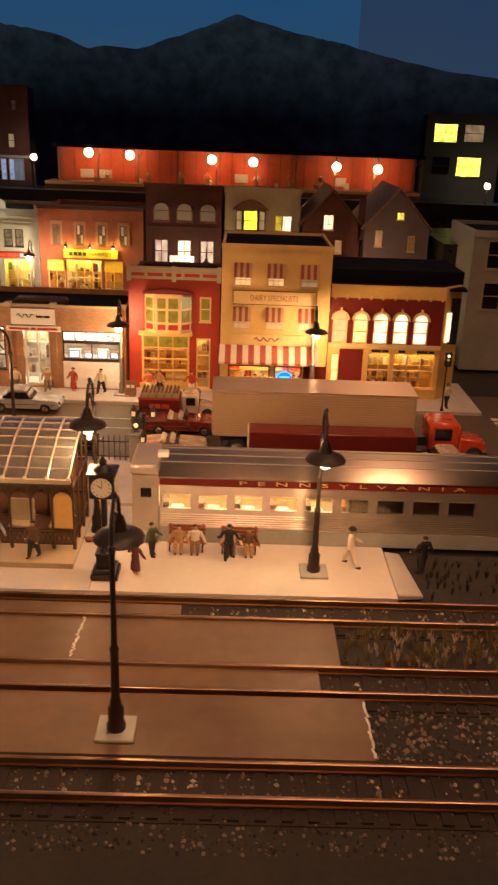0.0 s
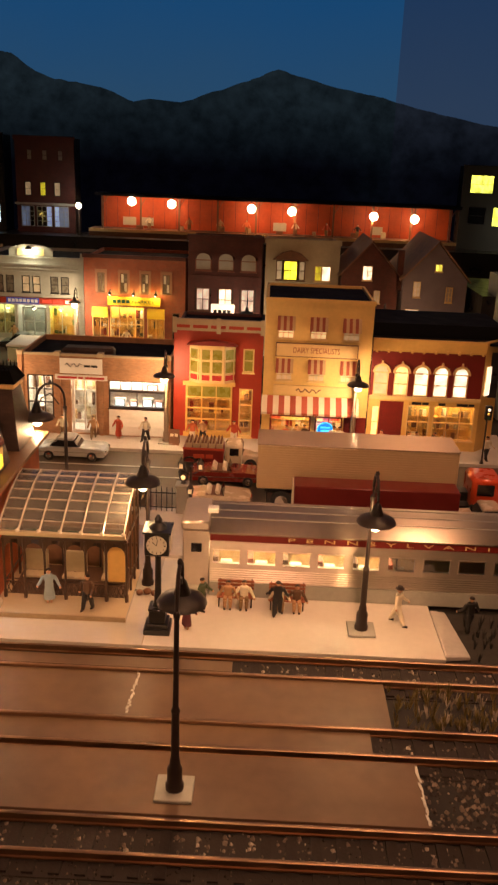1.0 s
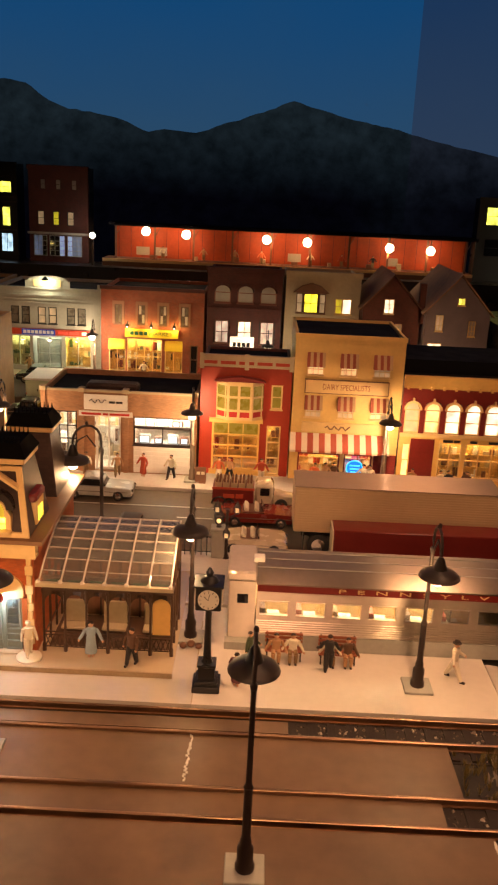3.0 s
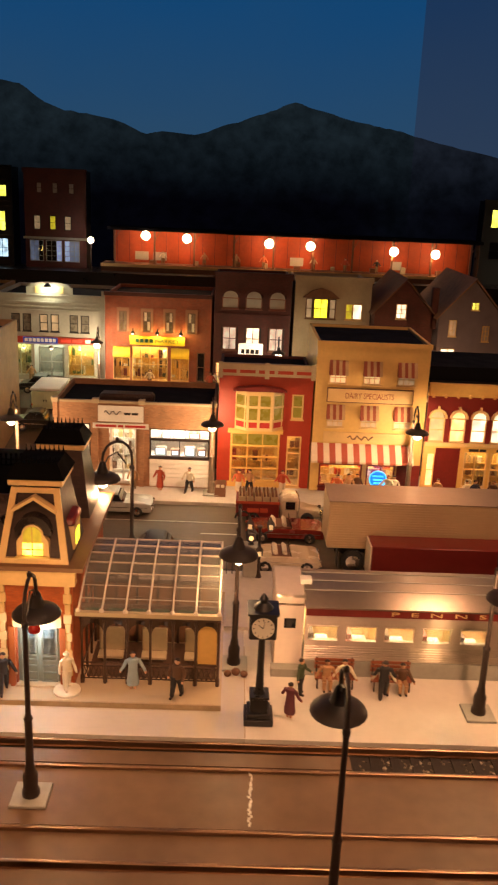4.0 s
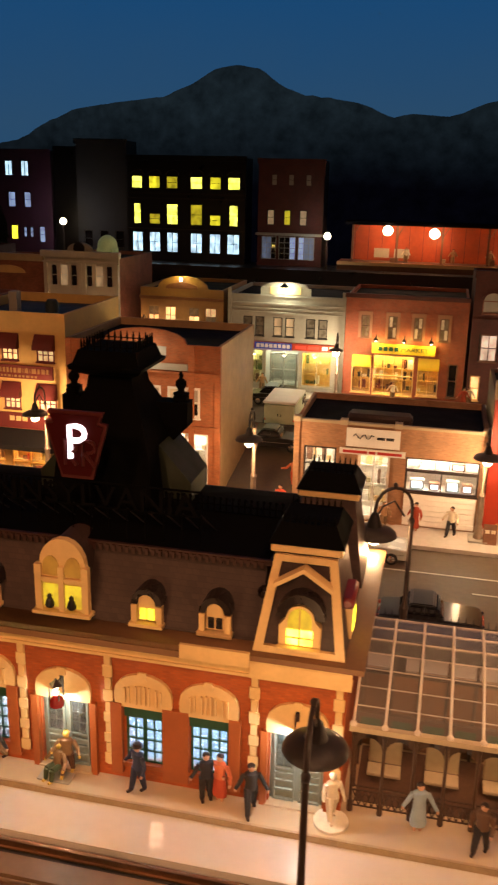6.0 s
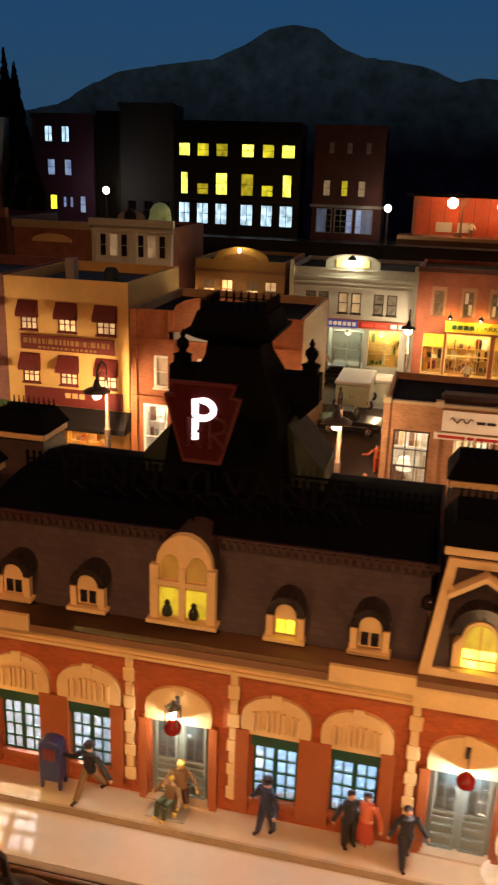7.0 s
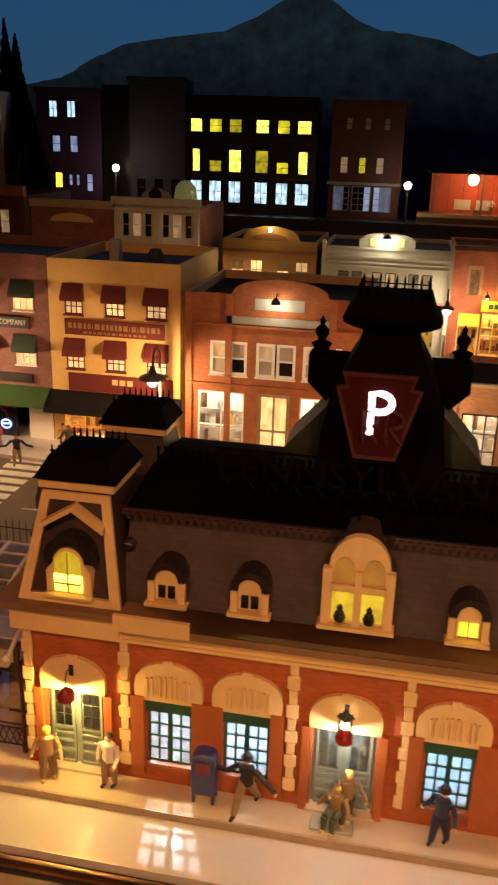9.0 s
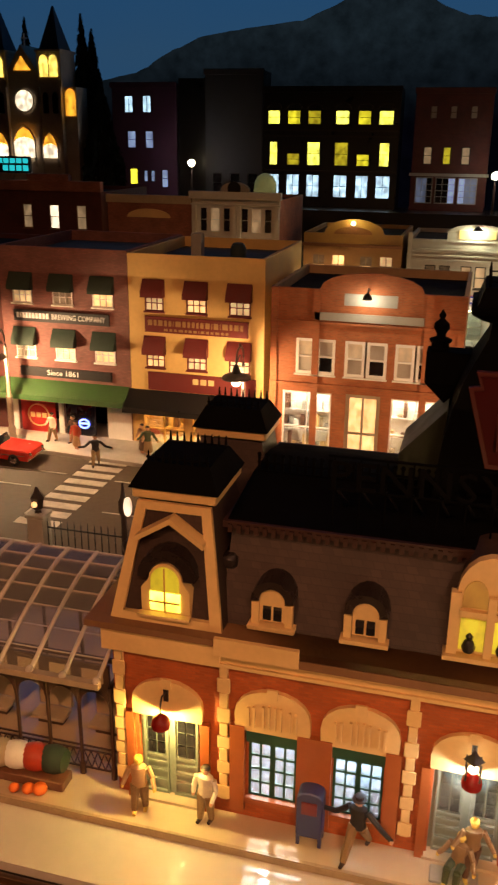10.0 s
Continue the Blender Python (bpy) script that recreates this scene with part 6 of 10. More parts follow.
def set_levels(th):
    """Brings the parts of the front to their true heights, storey by storey."""
    done = set()
    for ob in th.children_recursive:
        own = ob
        while own.parent and own.parent != th:
            own = own.parent
        table = LEVELS.get(own.name.split(".")[0], LEVELS[""])
        if ob.data and ob.data not in done:
            done.add(ob.data)
            for v in ob.data.vertices:
                v.co.z = float(np.interp(v.co.z + th.location.z, [q[0] for q in table], [q[1] for q in table])) - th.location.z


set_levels(st)
for ob in [o for o in scene.objects if o.name.startswith("hanging_lantern")]:
    ob.location.z += 0.0045
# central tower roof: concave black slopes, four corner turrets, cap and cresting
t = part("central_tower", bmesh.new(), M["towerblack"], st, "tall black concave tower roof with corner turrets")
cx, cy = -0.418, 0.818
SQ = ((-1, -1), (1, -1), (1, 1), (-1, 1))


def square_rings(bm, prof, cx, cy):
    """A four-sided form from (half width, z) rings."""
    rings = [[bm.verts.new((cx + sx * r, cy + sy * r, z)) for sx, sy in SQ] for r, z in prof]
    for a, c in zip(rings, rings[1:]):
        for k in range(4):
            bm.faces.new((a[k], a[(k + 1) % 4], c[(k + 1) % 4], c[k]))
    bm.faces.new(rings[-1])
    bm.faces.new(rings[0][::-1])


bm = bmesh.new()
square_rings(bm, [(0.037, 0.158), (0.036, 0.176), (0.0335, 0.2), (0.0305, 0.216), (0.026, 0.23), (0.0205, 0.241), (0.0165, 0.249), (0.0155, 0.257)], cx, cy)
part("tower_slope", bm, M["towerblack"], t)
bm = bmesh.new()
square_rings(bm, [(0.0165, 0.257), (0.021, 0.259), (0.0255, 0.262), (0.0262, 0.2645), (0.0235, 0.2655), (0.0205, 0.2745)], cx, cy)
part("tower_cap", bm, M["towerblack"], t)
spike = None
for k in range(9):
    u = -0.0185 + k * 0.00462
    for x, y in ((cx + u, cy - 0.0185), (cx + u, cy + 0.0185), (cx - 0.0185, cy + u), (cx + 0.0185, cy + u)):
        if spike is None:
            bm = bmesh.new()
            tube(bm, [(x, y, 0.2742), (x, y, 0.2785), (x, y, 0.282)], [0.0007, 0.0009, 0.0003], 5)
            spike, first_at = part("spike", bm, M["towerblack"], t), (x, y)
        else:
            ob = new("spike", spike.data)
            ob.parent, ob.location = t, (x - first_at[0], y - first_at[1], 0)
for k, (x, y) in enumerate(((cx, cy - 0.0185), (cx, cy + 0.0185))):
    part("cresting_bar", box(cx - 0.0188, cx + 0.0188, y - 0.0004, y + 0.0004, 0.2768, 0.2775), M["towerblack"], t)
for sx in (-1, 1):
    for yy in (cy + 0.016,):
        x = cx + sx * 0.0405
        bm = bmesh.new()
        # a bracketed block that narrows underneath, joined to the slope
        inner = cx + sx * 0.024
        lo, hi = sorted((x + sx * 0.0065, inner))
        hexa(bm, ((sorted((x - sx * 0.006, inner))[0], yy - 0.004, 0.205), (sorted((x - sx * 0.006, inner))[1], yy - 0.004, 0.205), (sorted((x - sx * 0.006, inner))[1], yy + 0.004, 0.205), (sorted((x - sx * 0.006, inner))[0], yy + 0.004, 0.205)), ((lo, yy - 0.007, 0.218), (hi, yy - 0.007, 0.218), (hi, yy + 0.007, 0.218), (lo, yy + 0.007, 0.218)))
        bx(bm, lo, hi, yy - 0.007, yy + 0.007, 0.2181, 0.235)
        tu = part("turret", bm, M["towerblack"], t)
        bm = bmesh.new()
        bx(bm, x - 0.0045, x + 0.0045, yy - 0.0045, yy + 0.0045, 0.2351, 0.239)
        lathe(bm, x, yy, [(0.0055, 0.239), (0.0062, 0.2405), (0.0026, 0.242), (0.0024, 0.2435), (0.0042, 0.2465), (0.004, 0.249), (0.0013, 0.2515), (0.0019, 0.2535), (0.0003, 0.2565)], 10)
        part("pinnacle", bm, M["towerblack"], tu)
copper = mat("green_copper", (0.012, 0.018, 0.007), 0.6, vary=0.3, scale=70)
for sx in (-1, 1):
    # low side roof that slopes away from the tower
    a, c = cx + sx * 0.033, cx + sx * 0.056
    bm = bmesh.new()
    hexa(bm, tuple((x, y, 0.17) for x, y in ((min(a, c), cy - 0.012), (max(a, c), cy - 0.012), (max(a, c), cy + 0.03), (min(a, c), cy + 0.03))), tuple((x, y, z) for x, y, z in ((min(a, c), cy - 0.012, 0.21 if sx > 0 else 0.184), (max(a, c), cy - 0.012, 0.184 if sx > 0 else 0.21), (max(a, c), cy + 0.03, 0.184 if sx > 0 else 0.21), (min(a, c), cy + 0.03, 0.21 if sx > 0 else 0.184))))
    part("side_roof", bm, copper, t, "dull green copper side roof")

# roof sign: keystone emblem and letters on a frame
sg = thing("roof_sign", (-0.42, 0.750, 0.164), "dark red keystone sign with one lit stroke over unlit roof letters", "sign")
YK = 0.750


def keystone(w, z0, z1, y0, y1):
    bm = bmesh.new()
    c, h = -0.4205, z1 - z0
    half = [(0.5, 0.0), (1.0, 0.83), (0.76, 0.85), (0.87, 1.0)]
    pts = [(c + w * u, z0 + h * v) for u, v in half] + [(c - w * u, z0 + h * v) for u, v in half[::-1]]
    prism(bm, pts, y0, y1)
    return bm


part("border", keystone(0.0212, 0.2012, 0.2455, YK, YK + 0.003), M["sign_edge"], sg, "dull red keystone border")
part("field", keystone(0.0188, 0.2036, 0.2433, YK - 0.001, YK - 0.0001), M["sign_red"], sg, "dark red keystone field")
YS, EX = YK - 0.0018, -0.4195


def stroke(pts, material, label, r=0.0011):
    bm = bmesh.new()
    tube(bm, [(EX + 0.93 * x, YS, 0.2236 + 0.93 * (z - 0.2175)) for x, z in pts], r, 7)
    part("emblem_stroke", bm, material, sg, label)


bow = [(0.0062 * math.cos(a), 0.2262 + 0.0052 * math.sin(a)) for a in [math.pi * (0.5 - k / 8) for k in range(9)]]
stroke([(-0.0045, 0.2085), (-0.0045, 0.2314), *bow, (-0.0045, 0.221)], M["sign_white"], "glowing white looped stroke", 0.0018)
for ox in (-0.0085, 0.0045):
    loop = [(ox + 0.0045 + 0.0042 * math.cos(a), 0.2172 + 0.0042 * math.sin(a)) for a in [math.pi * (0.5 - k / 8) for k in range(9)]]
    stroke([(ox, 0.2035), (ox, 0.2214), *loop, (ox + 0.001, 0.213), (ox + 0.0085, 0.2035)], M["sign_edge"], "unlit looped stroke")
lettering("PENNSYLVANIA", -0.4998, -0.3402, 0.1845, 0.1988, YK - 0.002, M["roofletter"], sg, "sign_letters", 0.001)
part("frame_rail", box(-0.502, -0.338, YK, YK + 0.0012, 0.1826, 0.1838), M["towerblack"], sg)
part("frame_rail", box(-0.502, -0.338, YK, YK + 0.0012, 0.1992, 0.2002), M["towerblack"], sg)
for k in range(14):
    x = -0.499 + k * 0.0123
    bm = bmesh.new()
    tube(bm, [(x, YK + 0.001, 0.162), (x, YK + 0.001, 0.2)], 0.0005, 5)
    part("frame_post", bm, M["towerblack"], sg)
    bm = bmesh.new()
    tube(bm, [(x, YK + 0.0018, 0.184), (x + 0.005, YK + 0.022, 0.166)], 0.00055, 5)
    part("frame_strut", bm, M["strut"], sg)


# dark brown that stands in for the canopy's shade on the plinth
CANOPYSHADE = mat("shaded_canopy_floor", (0.1, 0.055, 0.032), 0.6, vary=0.3, scale=50, bump=0.1)


def canopy(x0, x1, name_label):
    """Glazed waiting canopy: curved ribs, purlins, panes, arched iron front and railing."""
    th = thing("glass_canopy", ((x0 + x1) / 2, 0.715, 0.005), name_label, "canopy", "station canopies")
    y0, y1, z0 = 0.712, 0.797, 0.078
    def curve(u):
        return (y0 + (y1 - y0) * u, z0 + 0.027 * math.sin(u * math.pi * 0.5) ** 1.0)
    nrib = max(3, round((x1 - x0) / 0.0185))
    for k in range(nrib + 1):
        x = x0 + (x1 - x0) * k / nrib
        bm = bmesh.new()
        tube(bm, [(x, *curve(u / 8)) for u in range(9)], 0.0013 if x0 < -0.5 else 0.0009, 7)
        rb = part("rib", bm, M["rib"], th)
        bm = bmesh.new()
        ball(bm, x, y0 - 0.0005, z0 + 0.001, 0.0023, 1.2, 8)
        part("rib_foot", bm, M["rib"], rb)
    for u in range(8):
        ya, za = curve(u / 7)
        part("purlin", box(x0, x1, ya - 0.0002, ya + 0.0002, za - 0.0003, za + 0.0003), M["purlin"], th)
    for k in range(nrib):
        a, c = x0 + (x1 - x0) * k / nrib + 0.0006, x0 + (x1 - x0) * (k + 1) / nrib - 0.0006
        for u in range(7):
            (ya, za), (yb, zb) = curve(u / 7), curve((u + 1) / 7)
            bm = bmesh.new()
            hexa(bm, ((a, ya, za - 0.0002), (c, ya, za - 0.0002), (c, yb, zb - 0.0002), (a, yb, zb - 0.0002)), ((a, ya, za + 0.0002), (c, ya, za + 0.0002), (c, yb, zb + 0.0002), (a, yb, zb + 0.0002)))
            ob = part("pane", bm, M["canopyglass"], th)
            ob.visible_shadow = False
    part("gutter", box(x0 - 0.002, x1 + 0.002, y0 - 0.003, y0 + 0.001, z0 - 0.0025, z0 + 0.001), M["tan"], th)
    yf = 0.727
    part("beam", box(x0, x1, yf - 0.001, yf + 0.001, 0.064, 0.078), M["bronze"], th)
    nb = max(3, round((x1 - x0) / 0.0185))
    for k in range(nb + 1):
        x = x0 + (x1 - x0) * k / nb
        bm = bmesh.new()
        lathe(bm, x, yf, [(0.0018, 0.005), (0.0018, 0.012), (0.0011, 0.013), (0.0011, 0.06), (0.0017, 0.062), (0.0017, 0.065)], 8)
        part("post", bm, M["bronze"], th)
    for k in range(nb):
        a, c = x0 + (x1 - x0) * k / nb + 0.0012, x0 + (x1 - x0) * (k + 1) / nb - 0.0012
        m_ = (a + c) / 2
        bm = bmesh.new()
        pts = arch_pts(a, c, 0.052, 0.0085, 8)
        for p_, q_ in zip(pts, pts[1:]):
            prism(bm, [p_, (p_[0], 0.0642), (q_[0], 0.0642), q_], yf - 0.0006, yf + 0.0006)
        bmesh.ops.remove_doubles(bm, verts=bm.verts, dist=1e-6)
        part("arch", bm, M["bronze"], th)
        rl = part("railing", box(a, c, yf - 0.0004, yf + 0.0004, 0.0235, 0.0243), M["bronze"], th)
        for z in (0.009, 0.0205):
            part("rail", box(a, c, yf - 0.0004, yf + 0.0004, z, z + 0.0008), M["bronze"], rl)
        n = 4
        for i in range(n):
            xa, xb = a + (c - a) * i / n, a + (c - a) * (i + 1) / n
            for xs, xe in ((xa, xb), (xb, xa)):
                bm = bmesh.new()
                tube(bm, [(xs, yf, 0.0095), (xe, yf, 0.0208)], 0.0004, 4)
                part("lattice_bar", bm, M["bronze"], rl)
        part("transom_panel", box(a + 0.002, c - 0.002, yf - 0.0013, yf - 0.0009, 0.067, 0.075), M["tan"] if x0 < -0.5 else M["greendark"], th)
    if x0 > -0.5:
        # added sheet over the plinth, coloured as dark as the shade below the glazing
        part("floor", box(x0 + 0.002, x1 - 0.002, 0.736, 0.793, 0.0051, 0.0056), CANOPYSHADE, th)
        part("back_panel", box(x0, x1, 0.7958, 0.797, 0.0052, 0.0635), mat("brown_back_boards", (0.2, 0.105, 0.055), 0.6, vary=0.3, scale=40, bump=0.1), th, "brown boarded back under the canopy")
        part("arch_board", arched_plate(x1 - (x1 - x0) / nb + 0.0016, x1 - 0.0016, 0.0245, 0.052, 0.008, yf + 0.0012, yf + 0.002), M["yellow2"], th, "ochre board in the end arch")
    for xe in (x0, x1):
        bm = bmesh.new()
        for y in (0.75, 0.773, 0.794):
            lathe(bm, xe, y, [(0.0012, 0.005), (0.0012, curve((y - y0) / (y1 - y0))[1])], 6)
        bx(bm, xe - 0.0005, xe + 0.0005, yf, 0.794, 0.0205, 0.0215)
        bx(bm, xe - 0.0007, xe + 0.0007, yf, 0.794, 0.064, 0.0665)
        part("end_frame", bm, M["bronze"], th)
    bm = bmesh.new()
    bx(bm, x0, x1, 0.7935, 0.7955, 0.03, 0.033)
    bx(bm, x0, x1, 0.7935, 0.7955, 0.064, 0.067)
    for k in range(7):
        x = x0 + (x1 - x0) * k / 6
        lathe(bm, x, 0.7945, [(0.0012, 0.005), (0.0012, 0.1)], 6)
    part("back_frame", bm, M["bronze"], th)
    n = max(3, round((x1 - x0) / 0.034))
    for k in range(n):
        xx = x0 + (k + 0.5) * (x1 - x0) / n
        part("seat_panel", soften(box(xx - 0.011, xx + 0.011, 0.768, 0.771, 0.012, 0.034), 0.0008), M["tan"], th)
        part("seat", soften(box(xx - 0.011, xx + 0.011, 0.756, 0.768, 0.010, 0.0125), 0.0006), M["tan"], th)
        part("seat_foot", box(xx - 0.008, xx + 0.008, 0.760, 0.768, 0.005, 0.010), M["bronze"], th)
    return th


canopy(-0.2335, -0.1215, "glazed station canopy with pale ribs and iron arches")
canopy(-0.76, -0.6095, "glazed station canopy with pale curved ribs")

# ---- upper street ----
Y2, Z2 = 1.632, 0.0535
b = thing("gabled_shop_building", (-0.62, Y2, Z2), "tan shop with an arched parapet and lit upper windows", "building", "upper row")
wc = [(-0.684, -0.664), (-0.655, -0.635), (-0.614, -0.594), (-0.585, -0.565)]
shell(b, -0.697, -0.553, Y2, 1.80, Z2, 0.213, M["amberwall"], [(a, c, 0.153, 0.183) for a, c in wc], M["roof"])
part("arched_parapet", arched_plate(-0.667, -0.580, 0.213, 0.2135, 0.020, Y2, Y2 + 0.004), M["amberwall"], b)
part("parapet_plaque", arched_plate(-0.652, -0.597, 0.2125, 0.214, 0.009, Y2 - 0.002, Y2), M["wood"], b)
part("cornice", box(-0.698, -0.552, Y2 - 0.005, Y2, 0.1945, 0.199), M["wood"], b)
black_back(b, -0.692, -0.558, 0.06, 0.19, Y2 + 0.012)
for a, c in wc:
    window(b, a, c, 0.153, 0.183, Y2, M["amberwall"], [M["glow_soft"], M["dimpane"], M["glow_warm"]], 2, 2, 0.0016)
bulb_light(-0.624, Y2 - 0.012, 0.232, 0.05, (1.0, 0.72, 0.15))
bm = bmesh.new()
ball(bm, -0.624, Y2 - 0.008, 0.2285, 0.003)
part("bulb", bm, M["bulb"], b)

b = thing("variety_store_building", (-0.45, Y2, Z2), "pale grey two-storey variety store with a long red and blue sign", "building", "upper row")
wc = [(-0.519, -0.504), (-0.499, -0.484), (-0.469, -0.454), (-0.449, -0.434), (-0.415, -0.400), (-0.395, -0.380)]
holes = [(a, c, 0.143, 0.174) for a, c in wc] + [(-0.526, -0.484, 0.062, 0.12), (-0.48, -0.425, 0.056, 0.12), (-0.42, -0.37, 0.062, 0.12)]
shell(b, -0.545, -0.352, Y2, 1.80, Z2, 0.210, M["grey"], holes, M["roof"])
part("stepped_parapet", box(-0.491, -0.409, Y2, Y2 + 0.004, 0.2102, 0.222), M["grey"], b)
part("arched_parapet", arched_plate(-0.487, -0.413, 0.2222, 0.2225, 0.009, Y2, Y2 + 0.004), M["grey"], b)
part("parapet_plaque", box(-0.475, -0.425, Y2 - 0.0015, Y2, 0.212, 0.2235), M["cream"], b)
for z in (0.181, 0.187, 0.195, 0.207):
    part("moulding", box(-0.546, -0.351, Y2 - 0.0025, Y2, z, z + 0.0018), M["grey"], b)
for x in (-0.545, -0.3575):
    part("end_pier", box(x, x + 0.006, Y2 - 0.003, Y2 - 0.0002, Z2, 0.219), M["grey"], b)
black_back(b, -0.54, -0.357, 0.135, 0.185, Y2 + 0.012)
for k, (a, c) in enumerate(wc):
    window(b, a, c, 0.143, 0.174, Y2, M["signblack"], M["glow_dim"] if k in (2, 3) else M["dimblind"], 1, 2, 0.0014)
s = part("sign_board", box(-0.524, -0.362, Y2 - 0.006, Y2 - 0.0005, 0.1225, 0.1335), M["redpaint"], b, "long red sign with a blue name field")
part("blue_field", box(-0.498, -0.436, Y2 - 0.0066, Y2 - 0.0061, 0.1228, 0.1332), mat("sign_blue", (0.02, 0.05, 0.35), 0.4, vary=0.1, glow=0.12, glowcol=(0.05, 0.15, 0.9)), s)
part("lilac_strip", box(-0.51, -0.435, Y2 - 0.004, Y2 - 0.0005, 0.1198, 0.1222), mat("sign_lilac", (0.4, 0.38, 0.6), 0.5, vary=0.1), s)
bars(-0.495, -0.439, 0.125, 0.131, Y2 - 0.007, [1] * 8, M["letter"], s)
bars(-0.43, -0.392, 0.1255, 0.1305, Y2 - 0.0066, [2, 2], mat("sign_light_red", (0.7, 0.08, 0.06), 0.5, vary=0.1), s)
bars(-0.386, -0.365, 0.125, 0.131, Y2 - 0.0066, [1, 1], M["letter"], s)
window(b, -0.526, -0.484, 0.062, 0.12, Y2, M["grey"], M["glass"], 2, 1, 0.0016)
window(b, -0.42, -0.37, 0.062, 0.12, Y2, M["grey"], M["glass"], 2, 1, 0.0016)
window(b, -0.476, -0.43, 0.056, 0.112, Y2 + 0.0165, M["grey"], M["glass"], 2, 2, 0.0022, sill=False, name="door")
GREENISH = mat("shop_light_green", (1, 1, 0.8), 0.4, vary=0, glow=19.0, glowcol=(0.8, 1.0, 0.4))
room(b, -0.538, -0.486, 0.056, 0.122, Y2 + 0.006, Y2 + 0.035, M["tan"], GREENISH, ["green", "cream", "wood", "white", "tan", "moss_goods"])
room(b, -0.419, -0.36, 0.056, 0.122, Y2 + 0.006, Y2 + 0.03, M["yellow"], mat("shop_light_lime", (1, 1, 0.8), 0.4, vary=0, glow=32.0, glowcol=(1.0, 1.0, 0.34)), ["yellow", "cream", "green", "white", "yellow2"])
room(b, -0.483, -0.422, 0.056, 0.122, Y2 + 0.016, Y2 + 0.06, M["grey"], mat("entrance_light", (1, 1, 0.9), 0.4, vary=0, glow=9.0, glowcol=(0.95, 1.0, 0.7)))
for x in (-0.502, -0.4, -0.452):
    bm = bmesh.new()
    lathe(bm, x, Y2 + 0.0125, [(0.0058, 0.1105), (0.005, 0.112), (0.001, 0.1165)], 10)
    part("pendant_lamp", bm, M["white"], b)
    bm = bmesh.new()
    ball(bm, x, Y2 + 0.0125, 0.1098, 0.0028, 0.7)
    part("bulb", bm, M["bulb"], b)
bulb_light(-0.45, Y2 - 0.012, 0.2225, 0.15, (1.0, 0.95, 0.6), 0.003)
bm = bmesh.new()
lathe(bm, -0.45, Y2 - 0.014, [(0.008, 0.2245), (0.005, 0.228), (0.001, 0.231)], 10)
tube(bm, [(-0.45, Y2, 0.229), (-0.45, Y2 - 0.014, 0.231)], 0.0006)
part("sign_lamp", bm, M["black"], b)

b = thing("market_building", (-0.255, Y2, Z2), "red brick market with yellow sign and gooseneck lamps", "building", "upper row")
wc = [(-0.326, -0.312), (-0.283, -0.269), (-0.243, -0.229), (-0.203, -0.189)]
holes = [(a, c, 0.150, 0.186) for a, c in wc] + [(-0.337, -0.306, 0.060, 0.121), (-0.303, -0.238, 0.056, 0.123), (-0.232, -0.199, 0.060, 0.121), (-0.185, -0.170, 0.060, 0.115)]
shell(b, -0.3515, -0.160, Y2, 1.82, Z2, 0.213, M["redbrick"], holes, M["roof"])
part("cornice", box(-0.3525, -0.159, Y2 - 0.006, Y2 + 0.004, 0.2132, 0.2195), M["darkbrick"], b)
black_back(b, -0.346, -0.166, 0.135, 0.20, Y2 + 0.012)
for a, c in wc:
    w = window(b, a, c, 0.150, 0.186, Y2, M["wood"], [M["dimpane"], M["glow_dim"]] if -0.3 < a < -0.2 else M["dimpane"], 2, 2, 0.0018)
    part("lintel", box(a - 0.004, c + 0.004, Y2 - 0.002, Y2 - 0.0002, 0.186, 0.192), M["lintel"], w)
    for s_ in (a - 0.004, c):
        part("surround", box(s_, s_ + 0.004, Y2 - 0.0018, Y2 - 0.0002, 0.150, 0.186), M["lintel"], w)
s = part("sign_board", box(-0.306, -0.207, Y2 - 0.008, Y2 - 0.004, 0.127, 0.1425), mat("sign_yellow", (0.75, 0.5, 0.03), 0.5, vary=0.1), b, "yellow market sign board")
bars(-0.296, -0.264, 0.1315, 0.138, Y2 - 0.0086, [1, 1, 1, 1], M["greendark"], s)
lettering("MARKET", -0.26, -0.217, 0.1315, 0.138, Y2 - 0.0082, M["greendark"], s)
for x in (-0.30, -0.256, -0.214):
    bm = bmesh.new()
    tube(bm, [(x, Y2 - 0.001, 0.151), (x, Y2 - 0.012, 0.157), (x, Y2 - 0.017, 0.153)], 0.0007)
    lathe(bm, x, Y2 - 0.017, [(0.0042, 0.1485), (0.0036, 0.151), (0.001, 0.1535)], 10)
    part("gooseneck_lamp", bm, M["black"], b)
    bm = bmesh.new()
    ball(bm, x, Y2 - 0.017, 0.1482, 0.0016)
    part("bulb", bm, M["bulb"], b)
    bulb_light(x, Y2 - 0.015, 0.1455, 0.05, (1.0, 0.7, 0.2))
for a, c in ((-0.337, -0.306), (-0.232, -0.199)):
    window(b, a, c, 0.060, 0.121, Y2, M["cream"], M["glass"], 2, 1, 0.0014)
    awning(b, a, c, 0.103, 0.1215, Y2 - 0.0005, 0.006, [bpy.data.materials["sign_yellow"]], 1, valance=0.006)
window(b, -0.303, -0.238, 0.056, 0.123, Y2, M["cream"], M["glass"], 4, 2, 0.0016, sill=False, name="door")
window(b, -0.185, -0.170, 0.060, 0.115, Y2, M["wood"], M["darkglass"], 1, 2, 0.002)
room(b, -0.345, -0.192, 0.056, 0.124, Y2 + 0.006, Y2 + 0.03, M["yellow2"], mat("market_light", (1, 0.9, 0.6), 0.4, vary=0, glow=30.0, glowcol=(1.0, 0.78, 0.3)), ["yellow", "cream", "wood", "white", "moss_goods", "yellow2", "black", "maroon"])

